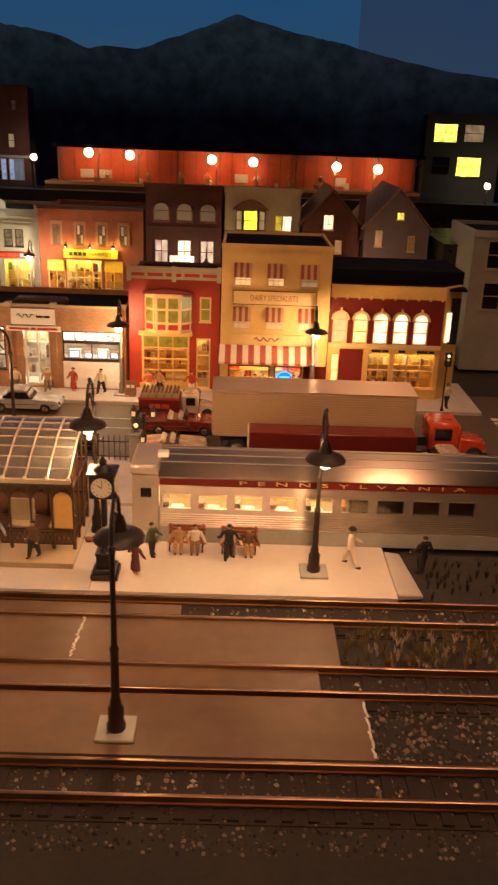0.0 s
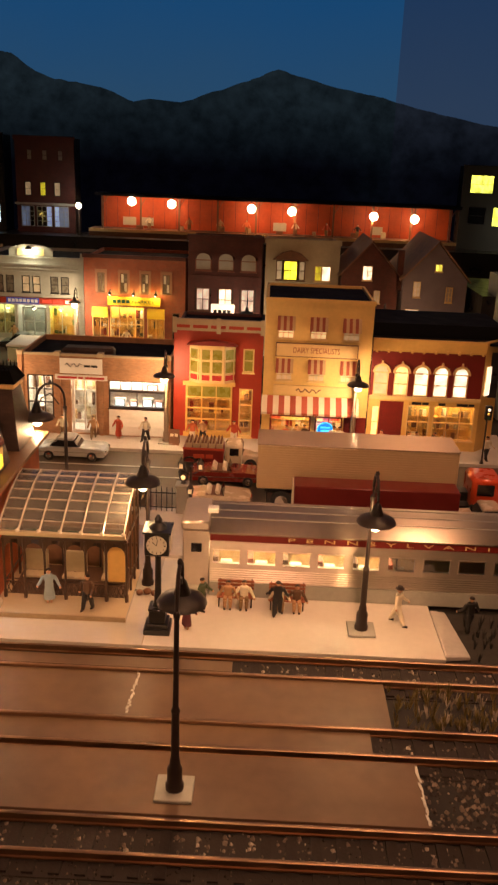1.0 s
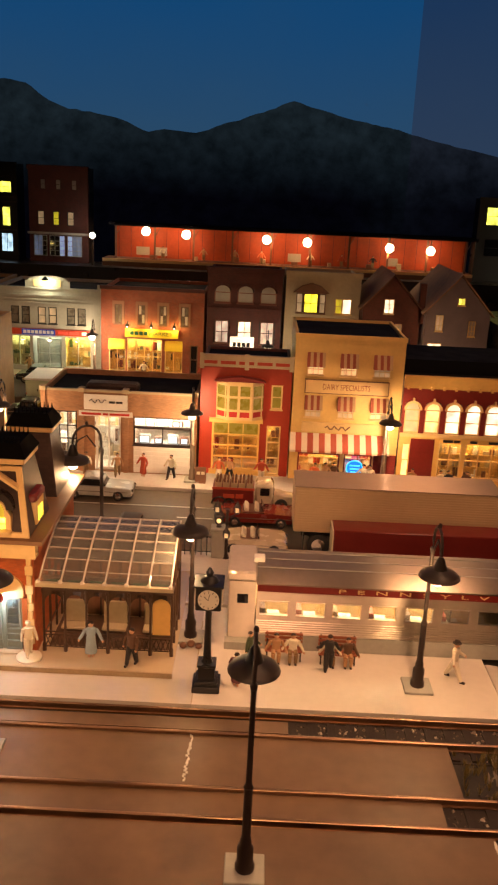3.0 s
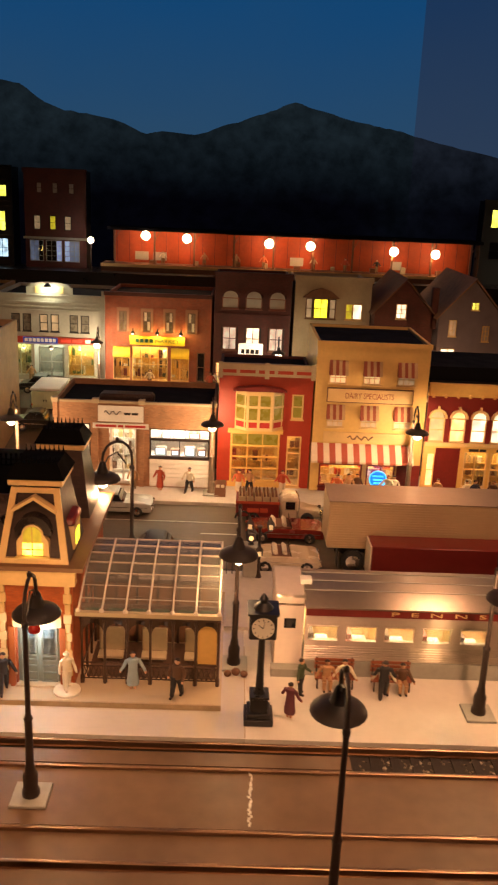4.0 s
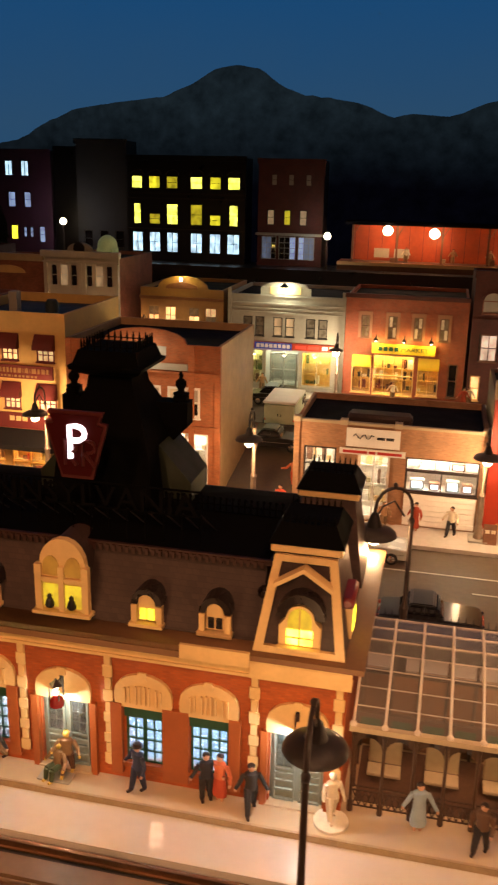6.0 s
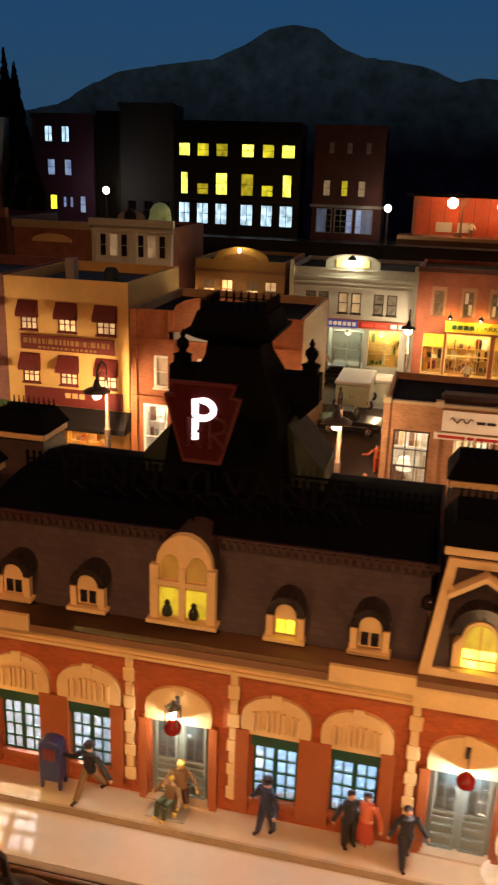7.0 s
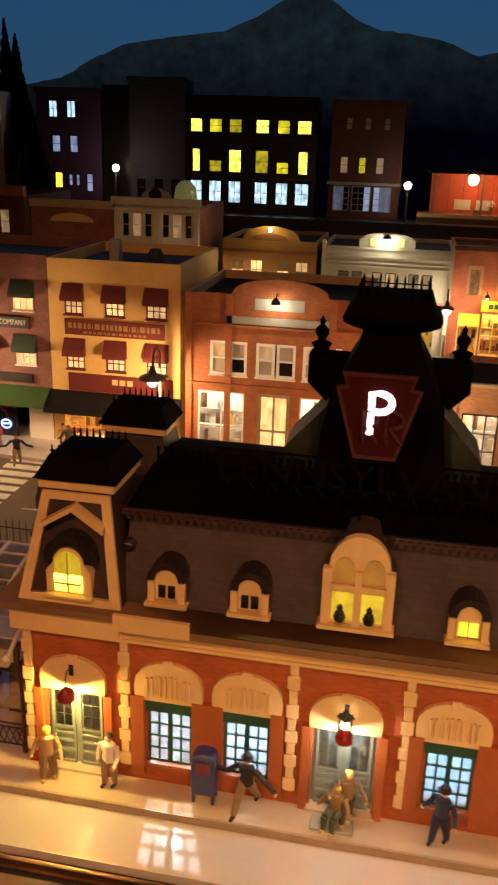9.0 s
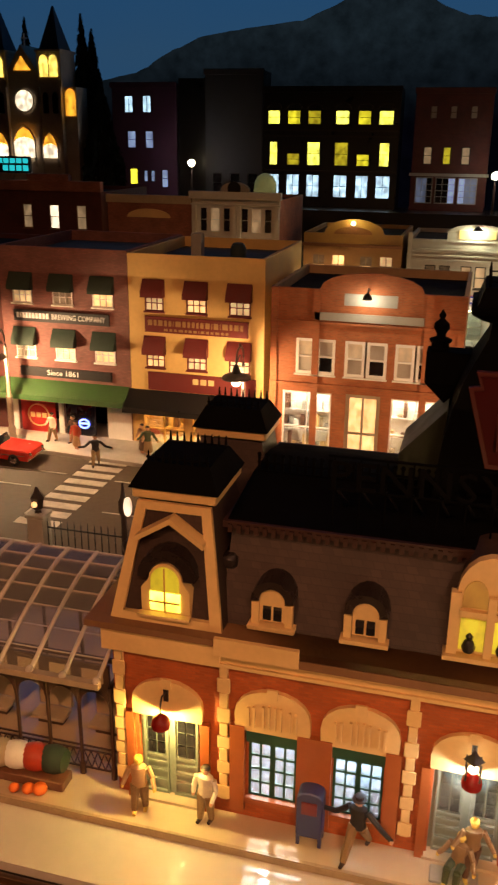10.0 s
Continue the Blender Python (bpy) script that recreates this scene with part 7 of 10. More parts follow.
b = thing("dark_brick_building", (-0.085, Y2, Z2), "tall dark brick building with arched and lit windows", "building", "upper row")
wc = [(-0.142, -0.112), (-0.1, -0.07), (-0.058, -0.028)]
holes = [(a, c, 0.198, 0.224) for a, c in wc] + [(a, c, 0.123, 0.166) for a, c in wc] + [(-0.15, -0.135, 0.06, 0.1)]
shell(b, -0.155, -0.018, Y2 - 0.004, 1.80, Z2, 0.252, M["darkbrick"], holes, M["roof"])
part("cornice", box(-0.157, -0.016, Y2 - 0.011, Y2, 0.2522, 0.263), M["darkbrick"], b)
part("belt_course", box(-0.156, -0.017, Y2 - 0.007, Y2 - 0.004, 0.186, 0.19), M["darkbrick"], b)
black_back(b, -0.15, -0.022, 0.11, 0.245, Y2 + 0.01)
for k, (a, c) in enumerate(wc):
    w = window(b, a, c, 0.198, 0.218, Y2 - 0.004, M["brownbrick"], M["blind"], 1, 1, 0.0018)
    part("arch_pane", arched_plate(a + 0.0018, c - 0.0018, 0.218, 0.2185, 0.011, Y2 - 0.0055, Y2 - 0.0042), M["blind"], w)
    part("hood_mould", arch_band(a + 0.001, c - 0.001, 0.2185, 0.012, 0.003, Y2 - 0.0075, Y2 - 0.004), M["darkbrick"], w)
    window(b, a + 0.002, c - 0.002, 0.123, 0.166, Y2 - 0.004, M["wood"], M["glow_rose"] if k != 1 else M["glow_white"], 2, 2, 0.002)
window(b, -0.15, -0.135, 0.06, 0.1, Y2 - 0.004, M["cream"], M["glow_warm"], 1, 2, 0.002)
s = part("lit_sign", soften(box(-0.110, -0.066, Y2 - 0.022, Y2 - 0.018, 0.116, 0.139), 0.001), M["glow_white"], b, "white glowing sign box")
bars(-0.105, -0.073, 0.121, 0.129, Y2 - 0.0225, [1, 1, 1, 1], M["signblack"], s)

b = thing("tan_house_building", (0.055, Y2, Z2), "tan house with a hooded bay and lit windows", "building", "upper row")
shell(b, -0.012, 0.125, Y2, 1.80, Z2, 0.252, M["tan"], [(0.008, 0.062, 0.186, 0.222), (0.08, 0.11, 0.186, 0.214)], M["roof"])
part("cornice", box(-0.014, 0.127, Y2 - 0.006, Y2 + 0.004, 0.2522, 0.262), M["tan"], b)
black_back(b, -0.005, 0.12, 0.1, 0.245, Y2 + 0.01)
bm = bmesh.new()
prism(bm, [(0.002, 0.2235), (0.068, 0.2235), (0.052, 0.236), (0.035, 0.241), (0.018, 0.236)], Y2 - 0.010, Y2)
part("bay_hood", bm, M["wood"], b)
for a, c, g in ((0.008, 0.02, "glow_dim"), (0.022, 0.048, "glow_yellow"), (0.05, 0.062, "glow_dim")):
    window(b, a, c, 0.186, 0.222, Y2 - 0.003, M["wood"], M[g], 1 if g == "glow_dim" else 2, 2, 0.0016)
window(b, 0.08, 0.093, 0.186, 0.214, Y2, M["cream"], M["glow_dimlime"], 1, 2)
window(b, 0.093, 0.11, 0.186, 0.214, Y2, M["cream"], M["glow_white"], 1, 1)


def gable_house(name, x0, x1, y0, y1, z0, ze, za, wallm, roofm, label, wins):
    th = thing(name, ((x0 + x1) / 2, y0, z0), label, "house", "upper row")
    m_ = (x0 + x1) / 2
    bm = bmesh.new()
    prism(bm, [(x0, z0), (x1, z0), (x1, ze), (m_, za), (x0, ze)], y0, y1)
    part("wall", bm, wallm, th)
    for s in (-1, 1):
        e = x0 if s < 0 else x1
        bm = bmesh.new()
        ov = s * 0.006
        dz = (za - ze) / (x1 - m_) * 0.006
        hexa(bm, ((m_, y0 - 0.006, za + 0.0015), (e + ov, y0 - 0.006, ze - dz + 0.0015), (e + ov, y1, ze - dz + 0.0015), (m_, y1, za + 0.0015)), ((m_, y0 - 0.006, za + 0.005), (e + ov, y0 - 0.006, ze - dz + 0.004), (e + ov, y1, ze - dz + 0.004), (m_, y1, za + 0.005)))
        part("roof_slope", bm, roofm, th)
    for a, c, d, e, g in wins:
        window(th, a, c, d, e, y0 - 0.0032, M["cream"], M[g], 2, 3, 0.0012, deep=0.003)
    return th


gable_house("gable_house", 0.128, 0.232, 1.60, 1.78, 0.05, 0.205, 0.262, M["darkbrick"], M["wood"], "dark gabled house with small lit windows", [(0.165, 0.183, 0.196, 0.222, "glow_white"), (0.15, 0.162, 0.155, 0.178, "glow_dim"), (0.188, 0.2, 0.155, 0.178, "glow_dim")])
gh = gable_house("gable_house", 0.238, 0.352, 1.58, 1.80, 0.05, 0.205, 0.268, mat("bluegrey_siding", (0.16, 0.13, 0.15), 0.7, vary=0.15), mat("brown_shingle", (0.28, 0.15, 0.09), 0.8, vary=0.35, scale=120), "blue-grey gabled house with a lit porch and attic window", [(0.292, 0.305, 0.219, 0.232, "glow_lime"), (0.256, 0.269, 0.172, 0.2, "glow_dim"), (0.315, 0.327, 0.165, 0.192, "blind"), (0.245, 0.27, 0.115, 0.15, "glow_white")])
part("chimney", box(0.228, 0.239, 1.60, 1.612, 0.18, 0.252), M["darkbrick"], gh)
# dark mass at the end of the row, its shade given as plain black
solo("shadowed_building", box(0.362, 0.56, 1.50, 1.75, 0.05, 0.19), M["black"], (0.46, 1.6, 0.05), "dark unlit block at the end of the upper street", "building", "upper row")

b = thing("white_store_building", (-0.80, Y2, Z2), "white columned storefront with tall windows", "building", "upper row")
wc = [(-0.858, -0.846), (-0.842, -0.826), (-0.822, -0.81), (-0.794, -0.782), (-0.778, -0.762), (-0.758, -0.746)]
shell(b, -0.87, -0.735, Y2, 1.80, Z2, 0.256, M["greywhite"], [(a, c, 0.208, 0.244) for a, c in wc], M["roof"], sidemat=M["brownbrick"])
part("cornice", box(-0.873, -0.732, Y2 - 0.007, Y2 + 0.003, 0.2562, 0.267), M["greywhite"], b)
part("moulding", box(-0.872, -0.733, Y2 - 0.004, Y2, 0.247, 0.2495), M["greywhite"], b)
part("arched_parapet", arched_plate(-0.825, -0.78, 0.267, 0.268, 0.013, Y2 - 0.004, Y2 + 0.002), M["grey"], b)
bm = bmesh.new()
lathe(bm, 0, 0, [(0.010, -0.001), (0.010, 0.001)], 18)
bmesh.ops.rotate(bm, verts=bm.verts, matrix=Matrix.Rotation(math.pi / 2, 3, "X"), cent=(0, 0, 0))
bmesh.ops.translate(bm, verts=bm.verts, vec=(-0.803, Y2 - 0.005, 0.272))
part("medallion", bm, M["black"], b)
for x in (-0.8695, -0.806, -0.7995, -0.7415):
    part("column", box(x, x + 0.006, Y2 - 0.004, Y2 - 0.0002, 0.19, 0.2465), M["greywhite"], b)
black_back(b, -0.865, -0.74, 0.19, 0.25, Y2 + 0.01)
for k, (a, c) in enumerate(wc):
    window(b, a, c, 0.208, 0.244, Y2, M["greywhite"], M["glow_dim"] if k in (1, 4) else M["darkglass"], 1, 2, 0.0012, sill=False)
bm = bmesh.new()
ball(bm, -0.762, Y2 + 0.02, 0.275, 0.017, 1.1, 14)
bx(bm, -0.776, -0.748, Y2 + 0.006, Y2 + 0.034, 0.256, 0.272)
# pale green dome with slight emission added in place of light falling on it
part("roof_dome", bm, mat("pale_green_dome_glow", (0.4, 0.45, 0.25), 0.6, vary=0.25, glow=0.08, glowcol=(0.7, 0.8, 0.3)), b)

b = thing("parapet_brick_building", (-0.94, Y2, Z2), "low brick building with a pale scrolled parapet", "building", "upper row")
shell(b, -1.008, -0.872, Y2, 1.80, Z2, 0.247, M["brownbrick"], [], M["roof"])
part("coping", box(-1.009, -0.871, Y2 - 0.004, Y2 + 0.004, 0.2472, 0.259), M["tan"], b)
part("scroll_ornament", arched_plate(-0.975, -0.905, 0.226, 0.227, 0.012, Y2 - 0.003, Y2), M["cream"], b)
b = thing("brick_hotel_building", (-1.09, Y2, Z2), "dark brick building with a stepped parapet and lit windows", "building", "upper row")
wc = [(-1.144, -1.127), (-1.098, -1.081), (-1.052, -1.035)]
shell(b, -1.20, -1.010, Y2 - 0.02, 1.80, Z2, 0.262, M["darkbrick"], [(a, c, 0.205, 0.242) for a, c in wc], M["roof"])
part("coping", box(-1.202, -1.008, Y2 - 0.025, Y2 - 0.014, 0.2622, 0.277), M["brownbrick"], b)
part("stepped_parapet", box(-1.13, -1.06, Y2 - 0.025, Y2 - 0.014, 0.2772, 0.287), M["brownbrick"], b)
black_back(b, -1.19, -1.015, 0.19, 0.25, Y2 - 0.008)
for k, (a, c) in enumerate(wc):
    window(b, a, c, 0.205, 0.242, Y2 - 0.02, M["wood"], M["glow_white"] if k == 1 else M["glow_dim"], 1, 2, 0.0014)
s = thing("neon_sign", (-1.155, 1.60, 0.287), "teal neon roof sign box with unreadable letters", "sign")
part("sign_box", box(-1.178, -1.118, 1.60, 1.604, 0.288, 0.312), M["black"], s)
bars(-1.174, -1.122, 0.302, 0.309, 1.5994, [1, 1, 1, 1, 1], M["neonteal"], s)
bars(-1.165, -1.122, 0.291, 0.299, 1.5994, [1, 1, 1, 1], M["neonteal"], s)

# ---- rear row ----
M["glow_faintblue"] = mat("faint_lit_pane_blue", (0.2, 0.22, 0.3), 0.3, vary=0, glow=0.12, glowcol=(0.5, 0.65, 1.0), mottle=True)
Y3, Z3 = 2.0, 0.222


def rear_building(name, x0, x1, top, wallm, label, wins, cornice=True, y1=2.06):
    th = thing(name, ((x0 + x1) / 2, Y3, Z3), label, "building", "rear row")
    hs = [(a, c, d, e) for a, c, d, e, g in wins]
    bm = bmesh.new()
    holed(bm, x0, x1, Z3, top, Y3, Y3 + 0.004, hs)
    part("front_wall", bm, wallm, th)
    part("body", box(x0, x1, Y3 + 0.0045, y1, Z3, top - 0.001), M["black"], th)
    if cornice:
        part("cornice", box(x0 - 0.002, x1 + 0.002, Y3 - 0.005, Y3, top - 0.008, top + 0.002), wallm, th)
    for a, c, d, e, g in wins:
        if g == "shop":
            window(th, a, c, d, e, Y3 - 0.0005, M["grey"], [M["darkglass"], M["glow_faintblue"], M["darkglass"], M["glow_blue"], M["glow_faintblue"]], 3, 4, 0.0014, sill=False)
            continue
        window(th, a, c, d, e, Y3 - 0.0005, M["signblack"] if g != "blind" else wallm, M[g], 2 if g == "glow_cool" else 1, 2, 0.0014, sill=False)
    return th


cols6 = [(-0.847, -0.823), (-0.810, -0.785), (-0.772, -0.747), (-0.721, -0.695), (-0.680, -0.656), (-0.643, -0.616)]
g3 = ["glow_lime", "glow_midlime", "glow_dimlime", "glow_lime", "glow_midlime", "glow_lime"]
g2 = ["glow_lime", "glow_dimlime", "glow_lime", "glow_dimlime", "glow_midlime", "glow_lime"]
M["glow_midlime"] = mat("mid_lit_pane_lime", (0.7, 0.7, 0.1), 0.4, vary=0, glow=0.95, glowcol=(0.95, 0.82, 0.03), mottle=True)
ws = [(a, c, 0.367, 0.392, g) for (a, c), g in zip(cols6, g3)]
ws += [(a + (0.004 if k in (0, 5) else 0), c - (0.004 if k in (0, 5) else 0), 0.296, 0.338 if k not in (1, 4) else 0.318, g) for k, ((a, c), g) in enumerate(zip(cols6, g2))]
ws += [(a, c, 0.240, 0.281, "glow_cool") for a, c in cols6]
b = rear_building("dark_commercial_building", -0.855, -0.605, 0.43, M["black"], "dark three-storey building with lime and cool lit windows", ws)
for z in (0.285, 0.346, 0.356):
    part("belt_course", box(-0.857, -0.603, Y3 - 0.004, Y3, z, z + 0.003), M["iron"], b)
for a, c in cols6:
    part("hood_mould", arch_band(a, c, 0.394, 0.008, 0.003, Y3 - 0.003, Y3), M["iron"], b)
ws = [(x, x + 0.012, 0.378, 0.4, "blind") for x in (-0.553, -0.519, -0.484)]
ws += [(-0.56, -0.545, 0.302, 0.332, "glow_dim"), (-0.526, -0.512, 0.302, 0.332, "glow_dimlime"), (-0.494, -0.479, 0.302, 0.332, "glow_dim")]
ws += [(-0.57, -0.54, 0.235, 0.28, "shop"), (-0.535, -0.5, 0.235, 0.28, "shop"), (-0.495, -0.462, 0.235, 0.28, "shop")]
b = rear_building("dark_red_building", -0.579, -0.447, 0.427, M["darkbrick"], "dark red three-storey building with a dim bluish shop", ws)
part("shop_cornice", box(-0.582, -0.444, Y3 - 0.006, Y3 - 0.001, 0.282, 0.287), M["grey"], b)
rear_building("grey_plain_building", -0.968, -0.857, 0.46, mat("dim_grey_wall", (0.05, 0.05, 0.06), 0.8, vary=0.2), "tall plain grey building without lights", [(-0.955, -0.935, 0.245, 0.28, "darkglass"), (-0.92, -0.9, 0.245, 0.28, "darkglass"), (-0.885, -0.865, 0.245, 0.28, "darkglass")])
# plain black box: the gap's shade is put into its colour
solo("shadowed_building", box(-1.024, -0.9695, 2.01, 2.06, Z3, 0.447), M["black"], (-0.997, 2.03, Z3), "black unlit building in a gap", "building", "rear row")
ws = [(-1.131, -1.113, 0.386, 0.417, "glow_cool"), (-1.094, -1.076, 0.386, 0.417, "glow_cool"), (-1.127, -1.109, 0.322, 0.354, "glow_blue"), (-1.09, -1.073, 0.322, 0.354, "glow_blue"), (-1.124, -1.107, 0.255, 0.285, "glow_yellow"), (-1.095, -1.086, 0.26, 0.282, "glow_blue"), (-1.08, -1.071, 0.26, 0.282, "glow_blue"), (-1.058, -1.044, 0.25, 0.284, "glow_blue")]
rear_building("purple_building", -1.156, -1.026, 0.438, mat("purple_wall", (0.08, 0.03, 0.07), 0.7, vary=0.2), "dark purple three-storey building with bluish windows", ws)

# freight platform with six bulbs
b = thing("loading_dock", (0.0, Y3, Z3), "long red loading dock lit by bare bulbs under a dark roof", "building", "rear row")
part("dock_floor", box(-0.412, 0.408, 1.975, 2.045, Z3, 0.238), M["wood"], b)
part("dock_edge", box(-0.412, 0.408, 1.973, 1.9748, 0.232, 0.2385), M["cream"], b)
part("back_wall", box(-0.39, 0.405, 2.036, 2.042, 0.238, 0.3085), mat("dock_red_wall", (0.38, 0.06, 0.016), 0.7, vary=0.25, scale=30), b)
part("dock_roof", box(-0.40, 0.415, 1.983, 2.046, 0.3088, 0.3155), M["roof"], b)
for k in range(10):
    x = -0.385 + k * 0.0865
    p_ = part("post", box(x - 0.002, x + 0.002, 1.993, 1.997, 0.238, 0.3087), M["wood"], b)
    bm = bmesh.new()
    tube(bm, [(x, 1.995, 0.288), (x + 0.012, 1.995, 0.308)], 0.001, 5)
    part("brace", bm, M["wood"], p_)
for k in range(30):
    x = -0.385 + k * 0.027
    part("plank_joint", box(x, x + 0.0012, 2.0352, 2.036, 0.239, 0.308), M["maroon"], b)
for x, z in ((-0.317, 0.299), (-0.228, 0.296), (-0.050, 0.293), (0.040, 0.291), (0.222, 0.287), (0.313, 0.285)):
    bm = bmesh.new()
    ball(bm, x, 1.985, z, 0.0096)
    bl = thing("bare_bulb", (x, 1.985, z), "glowing bare bulb under the dock roof", "lamp", "dock bulbs")
    part("bulb", bm, M["bulborange"], bl)
    bm = bmesh.new()
    tube(bm, [(x, 1.986, z + 0.008), (x, 1.99, 0.3088)], 0.001, 5)
    part("cord", bm, M["black"], bl)
    bulb_light(x, 1.992, z - 0.0135, 0.075, (1.0, 0.42, 0.14), 0.006)
for x0, x1 in ((-0.345, -0.315), (-0.305, -0.275), (0.0, 0.03), (0.225, 0.25)):
    pl = solo("dock_poster", box(x0, x1, 2.0335, 2.0349, 0.244, 0.262), M["blind"], ((x0 + x1) / 2, 2.034, 0.244), "pale framed notice on the dock wall", "sign", "dock notices")
rngc = random.Random(8)
for k in range(9):
    x = -0.30 + k * 0.08 + rngc.uniform(-0.02, 0.02)
    w, h = rngc.uniform(0.008, 0.016), rngc.uniform(0.007, 0.014)
    solo("crate", soften(box(x, x + w, 2.005, 2.017, 0.238, 0.238 + h), 0.0006), M["tan"] if k % 2 else M["wood"], (x, 2.01, 0.238), "small wooden crate on the loading dock", "crate", "dock crates")

# tall block with lime windows at the far end
ws = [(0.430, 0.482, 0.345, 0.384, "glow_lime"), (0.496, 0.540, 0.347, 0.384, "glow_dim"), (0.432, 0.472, 0.278, 0.316, "darkglass"), (0.486, 0.541, 0.275, 0.317, "glow_lime")]
rear_building("end_building", 0.413, 0.62, 0.402, mat("olive_dark_wall", (0.05, 0.05, 0.04), 0.8, vary=0.2), "dark end building with lime lit windows", ws)

# church with twin spires and dark trees
ch = thing("church", (-1.33, 1.97, Z3), "pale grey stone church with lit pointed windows and spires", "church", "rear row")
grey = mat("church_stone", (0.5, 0.43, 0.35), 0.8, vary=0.2, scale=40)
glow_b = mat("belfry_glow", (1, 0.8, 0.3), 0.4, vary=0, glow=1.9, glowcol=(1.0, 0.7, 0.12), mottle=True)
glow_o = mat("amber_glow", (1, 0.6, 0.2), 0.4, vary=0, glow=1.3, glowcol=(1.0, 0.42, 0.03), mottle=True)
YCH = 1.96
part("nave_wall", box(-1.362, -1.286, YCH + 0.004, 2.05, Z3, 0.452), grey, ch)
bm = bmesh.new()
prism(bm, [(-1.360, 0.452), (-1.288, 0.452), (-1.324, 0.505)], YCH + 0.004, 2.05)
part("gable", bm, grey, ch)
bm = bmesh.new()
prism(bm, [(-1.342, 0.460), (-1.306, 0.460), (-1.324, 0.485)], YCH + 0.0028, YCH + 0.0038)
part("gable_light", bm, glow_o, ch, "amber lit gable window")
bm = bmesh.new()
bx(bm, -1.3252, -1.3228, YCH + 0.02, YCH + 0.0225, 0.503, 0.526)
bx(bm, -1.3295, -1.3185, YCH + 0.02, YCH + 0.0225, 0.516, 0.5185)
part("cross", bm, M["white"], ch)
bm = bmesh.new()
lathe(bm, 0, 0, [(0.020, -0.001), (0.020, 0.001)], 28)
bmesh.ops.rotate(bm, verts=bm.verts, matrix=Matrix.Rotation(math.pi / 2, 3, "X"), cent=(0, 0, 0))
bmesh.ops.translate(bm, verts=bm.verts, vec=(-1.322, YCH + 0.0025, 0.406))
part("rose_window", bm, M["glow_white"], ch)
bm = bmesh.new()
tube(bm, [(-1.322 + 0.0205 * math.cos(math.pi * k / 12), YCH + 0.001, 0.406 + 0.0205 * math.sin(math.pi * k / 12)) for k in range(25)], 0.0016, 6)
part("rose_rim", bm, grey, ch)
for x0, x1, zt in ((-1.348, -1.304, 0.358), (-1.286, -1.256, 0.347), (-1.392, -1.362, 0.347)):
    m_, w_ = (x0 + x1) / 2, (x1 - x0) / 2
    pt = part("portal", arched_plate(x0, x1, 0.302, zt - 0.030, 0.012, YCH - 0.0026, YCH - 0.0012), M["glow_white"], ch, "bright portal under an amber pointed head")
    bm = bmesh.new()
    prism(bm, [(x0, zt - 0.024), *[(m_ - w_ * math.cos(math.pi * k / 6), zt - 0.024 + 0.004 * math.sin(math.pi * k / 6)) for k in range(1, 6)], (x1, zt - 0.024), (m_ + w_ * 0.55, zt - 0.007), (m_, zt), (m_ - w_ * 0.55, zt - 0.007)], YCH - 0.0026, YCH - 0.0012)
    part("portal_head", bm, glow_o, pt)
    bm = bmesh.new()
    for s_ in (-1, 1):
        tube(bm, [(m_ + s_ * (w_ + 0.002), YCH - 0.003, 0.285), (m_ + s_ * (w_ + 0.002), YCH - 0.003, zt - 0.022), (m_ + s_ * w_ * 0.6, YCH - 0.003, zt - 0.004), (m_, YCH - 0.003, zt + 0.004)], 0.0018, 6)
    part("portal_moulding", bm, grey, pt)
for x0 in (-1.290, -1.405):
    tw = part("tower", box(x0, x0 + 0.050, YCH, YCH + 0.06, Z3, 0.494), grey, ch, "square church tower with a slate spire")
    bm = bmesh.new()
    hexa(bm, tuple((x0 + 0.025 + sx * 0.021, YCH + 0.03 + sy * 0.026, 0.494) for sx, sy in ((-1, -1), (1, -1), (1, 1), (-1, 1))), tuple((x0 + 0.025 + sx * 0.0012, YCH + 0.03 + sy * 0.0012, 0.572) for sx, sy in ((-1, -1), (1, -1), (1, 1), (-1, 1))))
    part("spire", bm, mat("spire_slate", (0.05, 0.055, 0.07), 0.7, vary=0.2) if x0 > -1.3 else bpy.data.materials["spire_slate"], tw)
    part("belfry_cornice", box(x0 - 0.002, x0 + 0.052, YCH - 0.003, YCH + 0.062, 0.491, 0.4955), grey, tw)
    for dx in (0.0065, 0.0265):
        part("belfry_light", arched_plate(x0 + dx, x0 + dx + 0.0165, 0.448, 0.474, 0.012, YCH - 0.0016, YCH - 0.0003), glow_b, tw)
        part("lancet", arched_plate(x0 + dx + 0.003, x0 + dx + 0.014, 0.383, 0.412, 0.009, YCH - 0.0016, YCH - 0.0003), M["darkglass"], tw)
    part("belfry_sill", box(x0 + 0.003, x0 + 0.047, YCH - 0.004, YCH, 0.4425, 0.446), M["cream"], tw)
    for sx in (0.0, 0.0455):
        part("buttress", box(x0 + sx, x0 + sx + 0.0045, YCH - 0.006, YCH - 0.0002, Z3, 0.43), grey, tw)
part("side_porch", box(-1.238, -1.213, YCH + 0.004, YCH + 0.05, Z3, 0.43), grey, ch)
part("side_light", arched_plate(-1.236, -1.215, 0.379, 0.415, 0.012, YCH + 0.0025, YCH + 0.0038), glow_o, ch, "amber lit side window")


